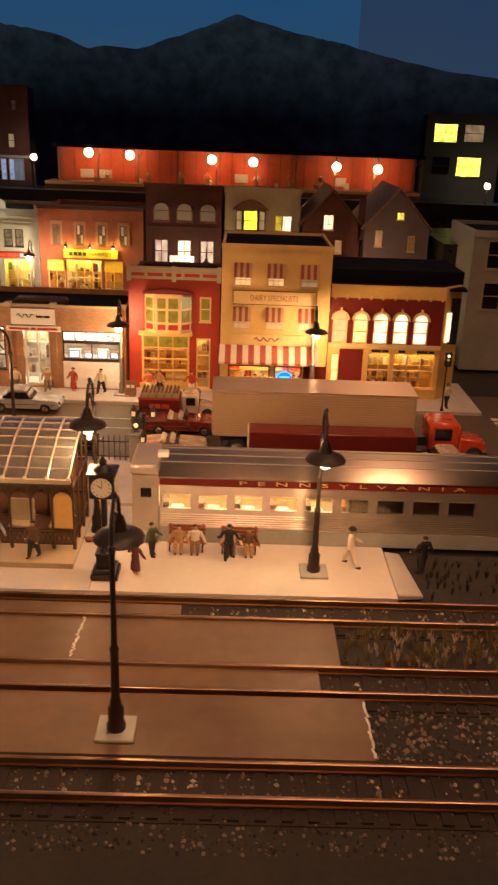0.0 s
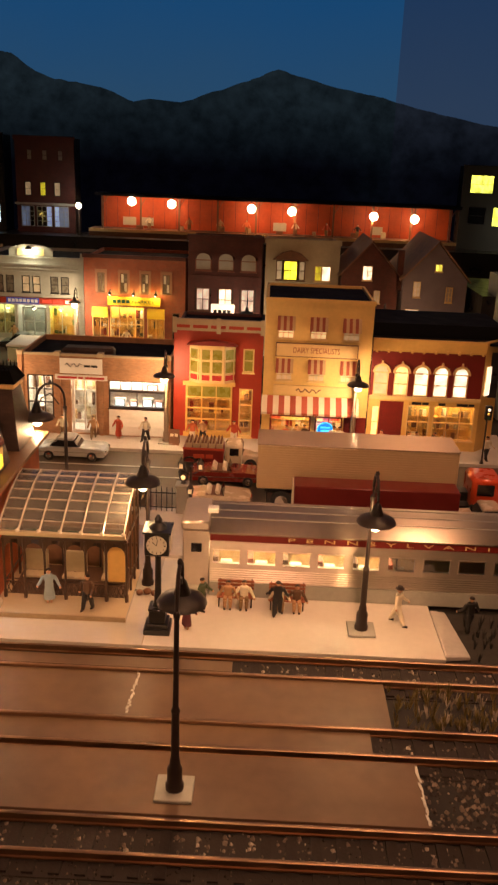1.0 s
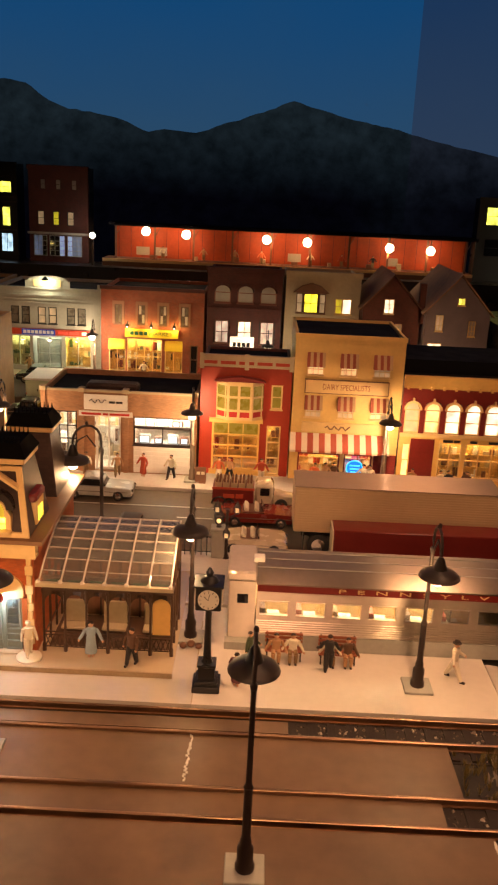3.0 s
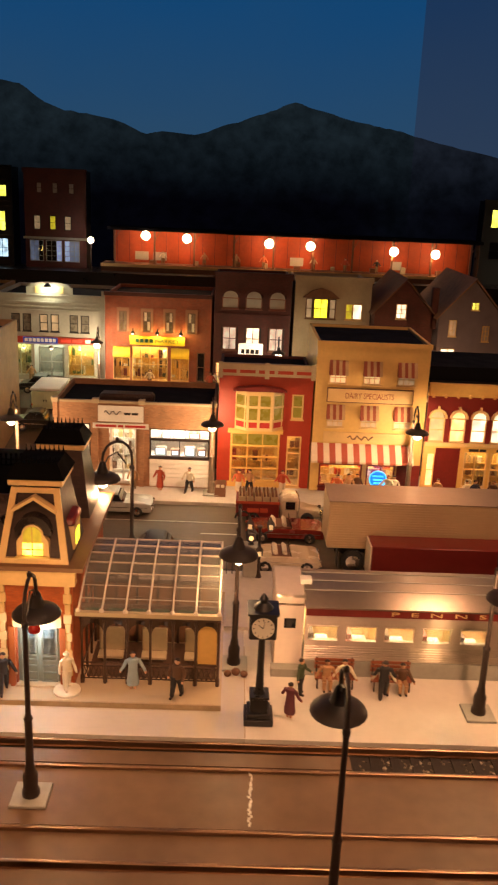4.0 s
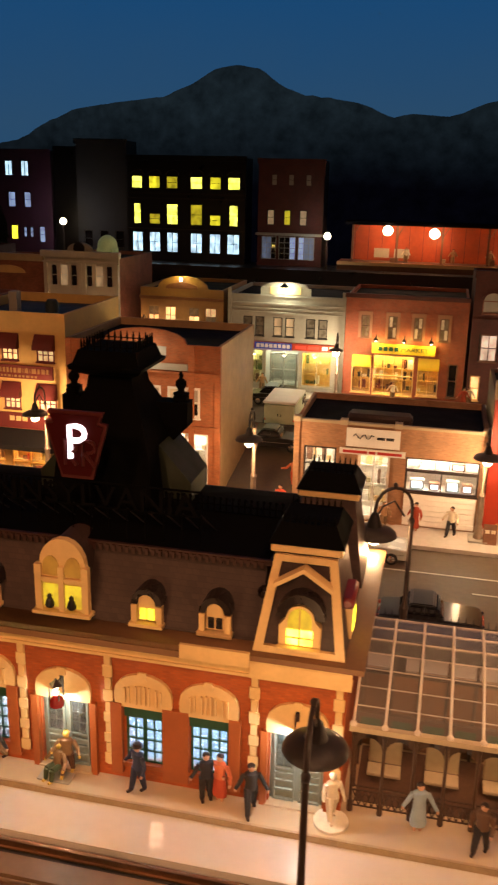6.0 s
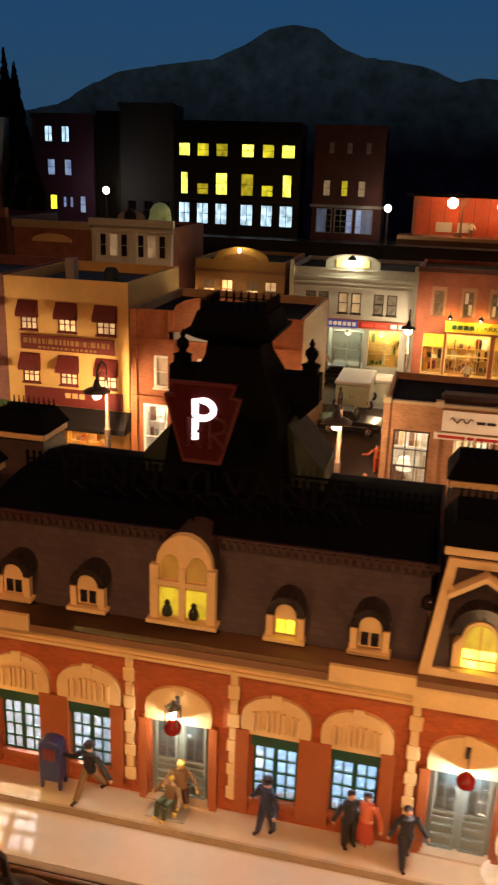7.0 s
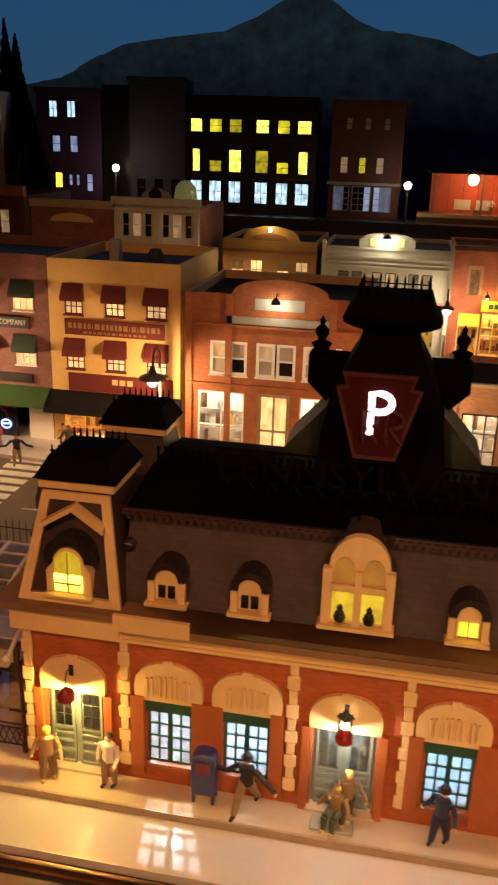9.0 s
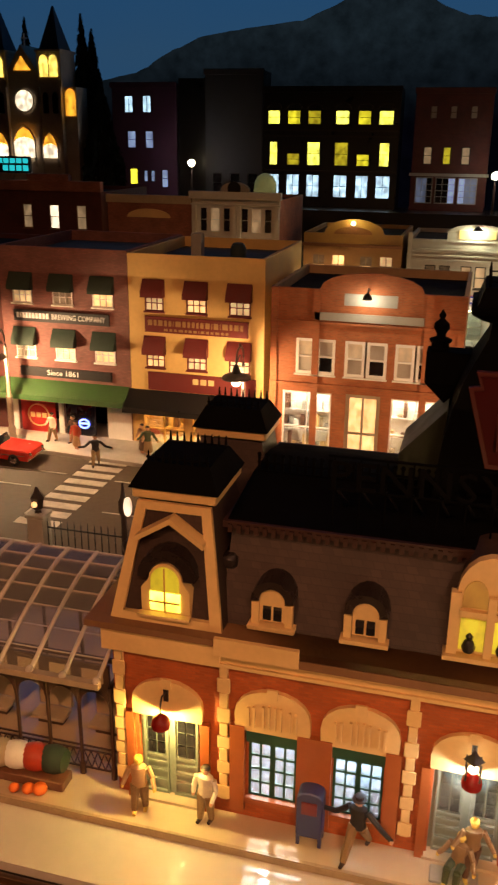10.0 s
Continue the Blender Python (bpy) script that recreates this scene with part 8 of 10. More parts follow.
def conifer(x, y, z0, h, r, seed):
    """A dark narrow evergreen: trunk and many drooping sprays."""
    rng = random.Random(seed)
    th = thing("evergreen_tree", (x, y, z0), "tall narrow dark evergreen in shadow", "tree", "evergreens")
    bm = bmesh.new()
    tube(bm, [(x, y, z0), (x, y, z0 + h * 0.9)], [0.003, 0.0006], 6)
    part("trunk", bm, M["wood"], th)
    bm = bmesh.new()
    for k in range(1100):
        u = rng.random() ** 0.8
        a, rr = rng.uniform(0, 6.28), r * (1 - u) * rng.uniform(0.5, 1.05) + 0.002
        px, py, pz = x + math.cos(a) * rr, y + math.sin(a) * rr, z0 + h * (0.04 + 0.95 * u)
        s_ = 0.009 * (1.2 - u)
        v = [bm.verts.new(q) for q in ((px, py, pz), (px + rng.uniform(-s_, s_), py + rng.uniform(-s_, s_), pz - 2.5 * s_), (x + (px - x) * 0.3, y + (py - y) * 0.3, pz + s_), (px + rng.uniform(-s_, s_), py + rng.uniform(-s_, s_), pz - s_))]
        bm.faces.new((v[0], v[1], v[2]))
        bm.faces.new((v[0], v[2], v[3]))
    lathe(bm, x, y, [(r * 0.72, z0 + h * 0.03), (r * 0.6, z0 + h * 0.2), (r * 0.36, z0 + h * 0.5), (0.0005, z0 + h * 0.97)], 9)
    part("crown", bm, mat("dark_needles", (0.012, 0.016, 0.01), 0.9, vary=0.4, scale=200) if seed == 1 else bpy.data.materials["dark_needles"], th)


conifer(-1.228, 2.03, Z3, 0.345, 0.05, 1)
conifer(-1.180, 2.0, Z3, 0.225, 0.062, 2)
conifer(-1.212, 2.04, Z3, 0.32, 0.055, 3)
conifer(-1.205, 2.03, Z3, 0.25, 0.05, 4)
conifer(-1.362, 2.055, Z3, 0.345, 0.05, 5)

b = thing("corner_store_building", (0.52, 1.40, 0.0), "pale grey stone building across the side street", "building", "shop row")
holes = [(0.408 + 0.05 * k, 0.438 + 0.05 * k, z, z + 0.045) for k in range(5) for z in (0.10, 0.165)]
shell(b, 0.385, 0.68, 1.40, 1.56, 0.0, 0.225, M["grey"], holes, M["roof"])
part("cornice", box(0.383, 0.682, 1.395, 1.3998, 0.215, 0.2245), M["grey"], b)
for a, c, d, e in holes:
    window(b, a, c, d, e, 1.40, M["tan"], M["darkglass"], 1, 2, 0.002)

# ---- street and platform lamps ----
# paler brown for street-lamp posts, lamplight from above put into the colour
M["litpost"] = mat("lamplit_brown_post", (0.2, 0.14, 0.1), 0.4, vary=0.2, scale=80)

def crook_lamp(x, y, z, ax, ay, scale=1.0, watts=0.2, group="platform lamps", tall=0.157, tint=(1.0, 0.55, 0.24)):
    """Cast-iron crook lamp on a square plate; (ax, ay) is the way its arm reaches."""
    k = scale
    th = thing("street_lamp", (x, y, z), "dark cast-iron crook lamp with a bell shade on a square plate", "street lamp", group)
    part("base_plate", soften(box(x - 0.0125 * k, x + 0.0125 * k, y - 0.0125 * k, y + 0.0125 * k, z, z + 0.0025), 0.0006), M["grey"], th)
    bm = bmesh.new()
    H = (tall - 0.03) * k
    q = 1.0 if group == "platform lamps" else 1.5
    lathe(bm, x, y, [(0.0062 * k, z + 0.0025), (0.0062 * k, z + 0.006 * k), (0.005 * k, z + 0.008 * k), (0.0052 * k, z + 0.018 * k), (0.0036 * k, z + 0.021 * k), (0.0036 * k, z + 0.024 * k), (0.0028 * k * q, z + 0.027 * k), (0.0026 * k * q, z + 0.06 * k), (0.0032 * k * q, z + 0.062 * k), (0.0019 * k * q, z + 0.065 * k), (0.0016 * k * q, z + H), (0.0022 * k, z + H + 0.002 * k)], 12)
    part("post", bm, M["iron"] if q == 1.0 else M["litpost"], th)
    top = z + tall * k
    R = 0.016 * k
    bm = bmesh.new()
    pts = [(x, y, z + H)]
    for i in range(9):
        a = math.pi * (1 - i / 8)
        pts.append((x + ax * (R + R * math.cos(a)), y + ay * (R + R * math.cos(a)), top - R + R * math.sin(a)))
    ex, ey = x + ax * 2 * R, y + ay * 2 * R
    sz = top - 0.034 * k
    pts.append((ex, ey, sz + 0.012 * k))
    tube(bm, pts, 0.0013 * k, 7)
    tube(bm, [(x + ax * 0.4 * R, y + ay * 0.4 * R, top - 0.022 * k), (x + ax * R, y + ay * R, top - 0.010 * k), (x + ax * 1.6 * R, y + ay * 1.6 * R, top - 0.014 * k), (ex, ey, sz + 0.010 * k)], 0.0008 * k, 5)
    ball(bm, x, y, z + H + 0.004 * k, 0.0024 * k, 1.3, 8)
    ball(bm, x + ax * R, y + ay * R, top + 0.0015 * k, 0.0018 * k, 1.5, 8)
    part("crook", bm, M["iron"], th)
    bm = bmesh.new()
    kerb = group == "street lamps" and scale > 0.8
    r_ = 1.4 if kerb else 1.3
    prof = [(0.0128 * k * r_, sz - 0.0012 * k), (0.0125 * k * r_, sz), (0.0114 * k * r_, sz + 0.0018 * k), (0.0085 * k * r_, sz + 0.0038 * k), (0.0058 * k, sz + 0.0056 * k), (0.0042 * k, sz + 0.010 * k), (0.003 * k, sz + 0.014 * k), (0.0014 * k, sz + 0.016 * k)]
    n = 20
    rings = [[bm.verts.new((ex + r * math.cos(2 * math.pi * j / n), ey + r * math.sin(2 * math.pi * j / n), zz)) for j in range(n)] for r, zz in prof]
    for a_, b_ in zip(rings, rings[1:]):
        for j in range(n):
            bm.faces.new((a_[j], a_[(j + 1) % n], b_[(j + 1) % n], b_[j]))
    bm.faces.new(rings[-1])
    bmesh.ops.solidify(bm, geom=bm.faces[:], thickness=0.0005)
    part("shade", bm, M["iron"], th)
    bm = bmesh.new()
    drop, rb = (0.005, 0.006) if kerb else (0.0062, 0.0082) if group == "street lamps" else (0.004, 0.0054)
    ball(bm, ex, ey, sz - drop * k, rb * k, 0.95, 12)
    part("bulb", bm, M["bulb"], th)
    bulb_light(ex, ey, sz - (drop + rb + 0.005) * k, watts, tint, 0.004)
    return th


crook_lamp(-0.051, 0.492, -0.0003, 0, 1, watts=0.26)
crook_lamp(-0.245, 0.594, -0.0003, 0, 1, watts=0.2)
crook_lamp(-0.417, 0.497, -0.0003, 0, 1, watts=0.4)
crook_lamp(0.092, 0.704, 0.0005, 0, -1, 0.98, watts=0.27)
crook_lamp(-0.108, 0.768, 0.0005, 0, -1, 0.98)
crook_lamp(-0.212, 0.885, 0.004, -0.8, -0.3, 1.05)
for x, yy, ww in ((-0.142, 1.192, 0.42), (0.124, 1.188, 0.42), (-0.672, 1.213, 0.6), (-0.400, 1.186, 0.42), (-0.952, 1.213, 1.05)):
    crook_lamp(x, yy, 0.0045, 0, -1, 0.86, ww, "street lamps", tint=(1.0, 0.62, 0.32))
crook_lamp(-0.357, 1.595, 0.0535, 0.0, -1, 0.68, 0.5, "street lamps", tint=(1.0, 0.75, 0.45))
crook_lamp(-0.041, 1.565, 0.05, 0.0, -1, 0.7, 0.2, "street lamps", tint=(1.0, 0.8, 0.5))
crook_lamp(0.199, 1.52, 0.05, 0.0, -1, 0.75, 0.2, "street lamps")
crook_lamp(-0.68, 1.61, 0.0535, 0.0, -1, 0.74, 0.2, "street lamps")


def globe_lamp(x, y, z0, zb, r=0.0068, watts=0.08, tint=(0.95, 0.9, 0.8)):
    th = thing("post_lamp", (x, y, z0), "small post lamp with a glowing white globe", "street lamp", "rear lamps")
    bm = bmesh.new()
    lathe(bm, x, y, [(0.003, z0), (0.002, z0 + 0.01), (0.0014, zb - r)], 8)
    part("post", bm, M["iron"], th)
    bm = bmesh.new()
    ball(bm, x, y, zb, r)
    part("globe", bm, M["bulb"], th)
    bulb_light(x, y - 0.009, zb, watts, tint, 0.004)


globe_lamp(-0.432, 1.966, 0.222, 0.286)
globe_lamp(-0.981, 1.955, 0.222, 0.298)
globe_lamp(0.548, 1.955, 0.222, 0.26)

# ---- platform clock, benches, fence ----
c = thing("platform_clock", (-0.088, 0.690, 0.0005), "black four-faced post clock on a stepped base", "clock")
bx0, by0 = -0.088, 0.690
bm = bmesh.new()
for h0, h1, w in ((0.0005, 0.006, 0.0115), (0.006, 0.010, 0.0095), (0.010, 0.022, 0.007), (0.022, 0.0245, 0.0078)):
    bx(bm, bx0 - w, bx0 + w, by0 - w, by0 + w, h0, h1)
part("base", soften(bm, 0.0005), M["black"], c)
bm = bmesh.new()
lathe(bm, bx0, by0, [(0.005, 0.0245), (0.0034, 0.028), (0.0028, 0.045), (0.0026, 0.071), (0.0045, 0.074), (0.0045, 0.076)], 12)
part("column", bm, M["black"], c)
hd = part("clock_head", soften(box(bx0 - 0.0105, bx0 + 0.0105, by0 - 0.0105, by0 + 0.0105, 0.076, 0.097), 0.001), M["black"], c)
for ang in range(4):
    bm = bmesh.new()
    lathe(bm, 0, 0, [(0.0086, 0.0), (0.0086, 0.0008)], 24)
    bmesh.ops.rotate(bm, verts=bm.verts, matrix=Matrix.Rotation(math.pi / 2, 3, "X"), cent=(0, 0, 0))
    bmesh.ops.translate(bm, verts=bm.verts, vec=(0, -0.0105, 0.0865))
    bmesh.ops.rotate(bm, verts=bm.verts, matrix=Matrix.Rotation(ang * math.pi / 2, 3, "Z"), cent=(0, 0, 0))
    bmesh.ops.translate(bm, verts=bm.verts, vec=(bx0, by0, 0))
    face = part("dial", bm, mat("clock_dial", (0.62, 0.57, 0.48), 0.4, vary=0.06) if ang == 0 else bpy.data.materials["clock_dial"], hd)
bm = bmesh.new()
for a in range(12):
    t_ = a * math.pi / 6
    dx, dz = math.sin(t_), math.cos(t_)
    tube(bm, [(bx0 + dx * 0.0063, by0 - 0.0115, 0.0865 + dz * 0.0063), (bx0 + dx * 0.0078, by0 - 0.0115, 0.0865 + dz * 0.0078)], 0.0003, 4)
tube(bm, [(bx0, by0 - 0.0117, 0.0865), (bx0 - 0.0035, by0 - 0.0117, 0.0895)], 0.0003, 4)
tube(bm, [(bx0, by0 - 0.0117, 0.0865), (bx0 + 0.001, by0 - 0.0117, 0.0925)], 0.00025, 4)
part("dial_markings", bm, M["black"], hd)
bm = bmesh.new()
bx(bm, bx0 - 0.012, bx0 + 0.012, by0 - 0.012, by0 + 0.012, 0.097, 0.0985)
lathe(bm, bx0, by0, [(0.008, 0.0985), (0.006, 0.101), (0.003, 0.103), (0.0035, 0.106), (0.001, 0.110)], 10)
part("crown", bm, M["black"], c)


def bench(x, y, z):
    th = thing("bench", (x, y, z), "small reddish wooden slatted bench with iron ends", "bench", "platform benches")
    for k in range(4):
        part("seat_slat", box(x - 0.017, x + 0.017, y - 0.008 + k * 0.0028, y - 0.0062 + k * 0.0028, z + 0.009, z + 0.0098), M["redwood"], th)
    for k in range(3):
        part("back_slat", box(x - 0.017, x + 0.017, y + 0.0042, y + 0.005, z + 0.012 + k * 0.0036, z + 0.0145 + k * 0.0036), M["redwood"], th)
    for s in (-1, 1):
        bm = bmesh.new()
        xx = x + s * 0.015
        tube(bm, [(xx, y - 0.008, z), (xx, y - 0.007, z + 0.009), (xx, y + 0.004, z + 0.009), (xx, y + 0.0055, z + 0.0225)], 0.0007, 5)
        tube(bm, [(xx, y + 0.003, z + 0.009), (xx, y + 0.006, z)], 0.0007, 5)
        part("end_frame", bm, M["iron"], th)


M["redwood"] = mat("reddish_wood", (0.3, 0.09, 0.04), 0.5, vary=0.2, scale=90)
bench(-0.022, 0.743, 0.0005)
bench(0.026, 0.741, 0.0005)


def figurine(x, y, z, top, bottom, yaw=0, h=0.036, skirt=False, sit=False, arms=0.15, stride=0.12, hat=None, lean=0.0, skin="skin"):
    """A painted model figurine, one plain mesh: legs, torso, arms, head."""
    bm = bmesh.new()
    h = h * 0.94
    u = h / 1.0

    def limb(p, q, r0, r1, mi):
        n0 = len(bm.faces)
        tube(bm, [p, q], [r0 * u, r1 * u], 7)
        bm.faces.ensure_lookup_table()
        for f in bm.faces[n0:]:
            f.material_index = mi

    def turned(prof, mi, cx=0.0, cy=0.0, squash=0.65):
        n0 = len(bm.verts)
        f0 = len(bm.faces)
        lathe(bm, cx * u, 0, [(r * u, zz * u) for r, zz in prof], 9)
        bm.verts.ensure_lookup_table()
        bm.faces.ensure_lookup_table()
        for v in bm.verts[n0:]:
            v.co.y = v.co.y * squash + cy * u
        for f in bm.faces[f0:]:
            f.material_index = mi
    off = -0.24 if sit else 0.0
    hip = 0.5 + off
    for s in (-1, 1):
        if sit:
            limb((s * 0.07 * u, -0.02 * u, hip * u), (s * 0.08 * u, -0.24 * u, hip * u), 0.07, 0.06, 1)
            limb((s * 0.08 * u, -0.24 * u, hip * u), (s * 0.08 * u, -0.26 * u, 0.03 * u), 0.06, 0.045, 1)
            limb((s * 0.08 * u, -0.25 * u, 0.02 * u), (s * 0.08 * u, -0.34 * u, 0.02 * u), 0.035, 0.03, 3)
        elif not skirt:
            limb((s * 0.06 * u, 0, hip * u), (s * 0.08 * u, s * stride * u, 0.04 * u), 0.085, 0.05, 1)
            limb((s * 0.08 * u, (s * stride + 0.02) * u, 0.02 * u), (s * 0.08 * u, (s * stride - 0.1) * u, 0.02 * u), 0.04, 0.03, 3)
    if skirt and not sit:
        turned([(0.15, 0.12), (0.16, 0.2), (0.12, 0.5), (0.1, 0.58)], 1)
        for s in (-1, 1):
            limb((s * 0.05 * u, 0, 0.14 * u), (s * 0.05 * u, 0, 0.0), 0.035, 0.03, 2)
    turned([(0.11, hip - 0.03), (0.125, hip + 0.04), (0.11, hip + 0.14), (0.145, hip + 0.27), (0.13, hip + 0.33), (0.05, hip + 0.37)], 0)
    turned([(0.045, hip + 0.36), (0.045, hip + 0.40)], 2)
    turned([(0.03, hip + 0.385), (0.066, hip + 0.42), (0.072, hip + 0.455), (0.055, hip + 0.495), (0.015, hip + 0.51)], 2, squash=1.05)
    turned([(0.075, hip + 0.462), (0.07, hip + 0.49), (0.04, hip + 0.518), (0.01, hip + 0.522)], 3, cy=0.012, squash=1.05)
    if hat:
        turned([(0.11, hip + 0.485), (0.11, hip + 0.495), (0.07, hip + 0.5), (0.066, hip + 0.55), (0.03, hip + 0.56)], 3, squash=1.05)
    for s in (-1, 1):
        e = (s * (0.17 + arms * 0.4) * u, -0.02 * u, (hip + 0.13) * u)
        limb((s * 0.14 * u, 0, (hip + 0.3) * u), e, 0.048, 0.042, 0)
        w = (s * (0.15 + arms) * u, (-0.1 - 0.05 * s) * u, (hip + 0.0 + arms * 0.3) * u)
        limb(e, w, 0.042, 0.034, 0)
        limb(w, (w[0], w[1] - 0.03 * u, w[2] - 0.04 * u), 0.034, 0.02, 2)
    bmesh.ops.rotate(bm, verts=bm.verts, matrix=Matrix.Rotation(radians(yaw), 3, "Z") @ Matrix.Rotation(lean, 3, "X"), cent=(0, 0, 0))
    low = min(v.co.z for v in bm.verts)
    bmesh.ops.translate(bm, verts=bm.verts, vec=(x, y, z - low))
    ob = solo("figurine", bm, [M[top], M[bottom], M[skin], M["hair"] if skin == "skin" else M[skin]], (x, y, z), FIGLAB.get(top, "small painted model figurine on the layout"), "figurine", "figurines")
    for p in ob.data.polygons:
        p.use_smooth = True
    return ob


for nm, col in dict(navy=(0.02, 0.025, 0.05), coal=(0.018, 0.016, 0.016), khaki=(0.24, 0.15, 0.07), ivory=(0.68, 0.6, 0.46), plum=(0.12, 0.03, 0.04), sky=(0.3, 0.38, 0.42), rust=(0.45, 0.07, 0.03), moss=(0.05, 0.07, 0.03), hair=(0.03, 0.018, 0.012), tanw=(0.42, 0.24, 0.12), orangew=(0.6, 0.15, 0.06), brownw=(0.1, 0.05, 0.025), goldw=(0.6, 0.42, 0.08)).items():
    M[nm] = mat(nm + "_figure_paint", col, 0.6, vary=0.12, scale=150)
FIGLAB = dict(navy="small painted model figurine in navy", coal="small painted model figurine in black", khaki="small painted model figurine in khaki", ivory="small painted model figurine in ivory clothes", plum="small painted model figurine in a plum coat", sky="small painted model figurine in a pale blue dress", rust="small painted model figurine in rust red", moss="small painted model figurine in dark green", tanw="small painted model figurine in tan clothes", orangew="small painted model figurine in an orange dress", brownw="small painted model figurine in dark brown", goldw="small painted model figurine in gold yellow")
P0, P1, P2 = 0.0005, 0.005, 0.0045
figurine(-0.063, 0.693, P0, "plum", "plum", 150, 0.033, skirt=True)
figurine(-0.052, 0.726, P0, "moss", "coal", 60, 0.034, stride=0.05)
figurine(-0.029, 0.739, P0 + 0.0, "tanw", "tanw", 0, 0.034, sit=True)
figurine(-0.014, 0.739, P0 + 0.0, "ivory", "khaki", 0, 0.035, sit=True)
figurine(0.019, 0.737, P0, "ivory", "khaki", 0, 0.035, sit=True)
figurine(0.035, 0.737, P0, "brownw", "tanw", 0, 0.034, sit=True)
figurine(0.017, 0.724, P0, "coal", "coal", 180, 0.036)
figurine(0.126, 0.719, P0, "ivory", "ivory", 60, 0.038, stride=0.22, hat=True)
figurine(0.192, 0.722, -0.005, "coal", "coal", 200, 0.036)
figurine(-0.191, 0.7195, P1, "sky", "sky", 10, 0.036, skirt=True)
figurine(-0.154, 0.710, P1, "brownw", "coal", -20, 0.036, arms=0.05)
st_ = figurine(-0.2435, 0.7125, P1 + 0.003, "ivory", "ivory", 30, 0.034, arms=0.05, skin="ivory")
bm = bmesh.new()
lathe(bm, -0.2435, 0.7125, [(0.011, P1), (0.011, P1 + 0.002), (0.009, P1 + 0.003)], 18)
solo("round_pedestal", bm, M["ivory"], (-0.2435, 0.7125, P1), "round pale pedestal under an ivory figurine", "pedestal")
figurine(-0.294, 0.710, P1, "coal", "coal", 20, 0.036, stride=0.18)
figurine(-0.324, 0.7135, P1, "coal", "coal", 25, 0.036, skirt=False, stride=0.02)
figurine(-0.3155, 0.715, P1, "orangew", "rust", -15, 0.036, skirt=True)
figurine(-0.369, 0.7105, P1, "navy", "navy", -30, 0.036, stride=0.1, hat=True)
figurine(-0.4245, 0.709, P1 + 0.002, "khaki", "moss", -20, 0.034, sit=True, lean=-0.1, skin="goldw")
figurine(-0.4185, 0.712, P1 + 0.002, "khaki", "brownw", 10, 0.034, skin="goldw")
bm = bmesh.new()
bx(bm, -0.437, -0.414, 0.7035, 0.7145, P1, P1 + 0.0015)
solo("low_stand", soften(bm, 0.0005), M["grey"], (-0.4255, 0.709, P1), "low grey stand under the seated pair", "stand")
figurine(-0.473, 0.7115, P1, "coal", "khaki", -15, 0.036, stride=0.3, arms=0.42, hat=True)
figurine(-0.5515, 0.7115, P1, "ivory", "khaki", -10, 0.036, stride=0.03, arms=0.03)
figurine(-0.587, 0.709, P1, "tanw", "khaki", 15, 0.036, arms=0.1, stride=0.05, skin="goldw")
rf = random.Random(21)
for x, y, t_, b_, k_ in ((-0.212, 1.20, "rust", "rust", 1), (-0.172, 1.195, "ivory", "coal", 0), (-0.292, 1.195, "ivory", "khaki", 0), (-0.248, 1.197, "tanw", "khaki", 0), (0.03, 1.197, "orangew", "tanw", 1), (0.045, 1.195, "tanw", "khaki", 0), (0.057, 1.2, "brownw", "khaki", 0), (0.098, 1.193, "ivory", "ivory", 0), (0.107, 1.196, "ivory", "ivory", 1), (0.166, 1.192, "tanw", "goldw", 0), (0.205, 1.188, "ivory", "ivory", 0), (0.215, 1.185, "navy", "coal", 0), (0.241, 1.187, "brownw", "coal", 0), (0.314, 1.177, "ivory", "coal", 0), (-0.105, 1.20, "orangew", "ivory", 1), (-0.09, 1.203, "tanw", "coal", 0), (-0.045, 1.2, "rust", "ivory", 0), (-0.905, 1.222, "ivory", "khaki", 0), (-0.878, 1.222, "brownw", "tanw", 0), (-0.866, 1.205, "rust", "tanw", 1), (-0.79, 1.215, "tanw", "brownw", 1), (-0.781, 1.21, "moss", "khaki", 1), (-0.372, 1.212, "rust", "coal", 0)):
    figurine(x, y, P2, t_, b_, rf.uniform(-40, 40), rf.uniform(0.034, 0.037), skirt=bool(k_), stride=rf.uniform(0.02, 0.2), arms=rf.uniform(0.05, 0.2))
figurine(-0.365, 1.265, 0.0225, "orangew", "rust", 200, 0.036, arms=0.3)
figurine(-0.828, 1.174, 0.0008, "coal", "khaki", 20, 0.036, arms=0.4, stride=0.2)
for x, y, z, t_ in ((-0.28, 2.0, 0.238, "ivory"), (-0.19, 2.005, 0.238, "tanw"), (-0.12, 2.005, 0.238, "tanw"), (-0.06, 2.0, 0.238, "orangew"), (0.05, 2.0, 0.238, "ivory"), (0.12, 2.005, 0.238, "rust"), (0.19, 2.005, 0.238, "coal")):
    figurine(x, y, z, t_, "khaki", 0, 0.03)
for x in (-0.268, -0.15, -0.48):
    figurine(x, 1.608, 0.0535, "ivory" if x > -0.4 else "tanw", "khaki", 0, 0.033)
figurine(-0.158, 1.60, 0.0535, "rust", "rust", 0, 0.034, skirt=True)

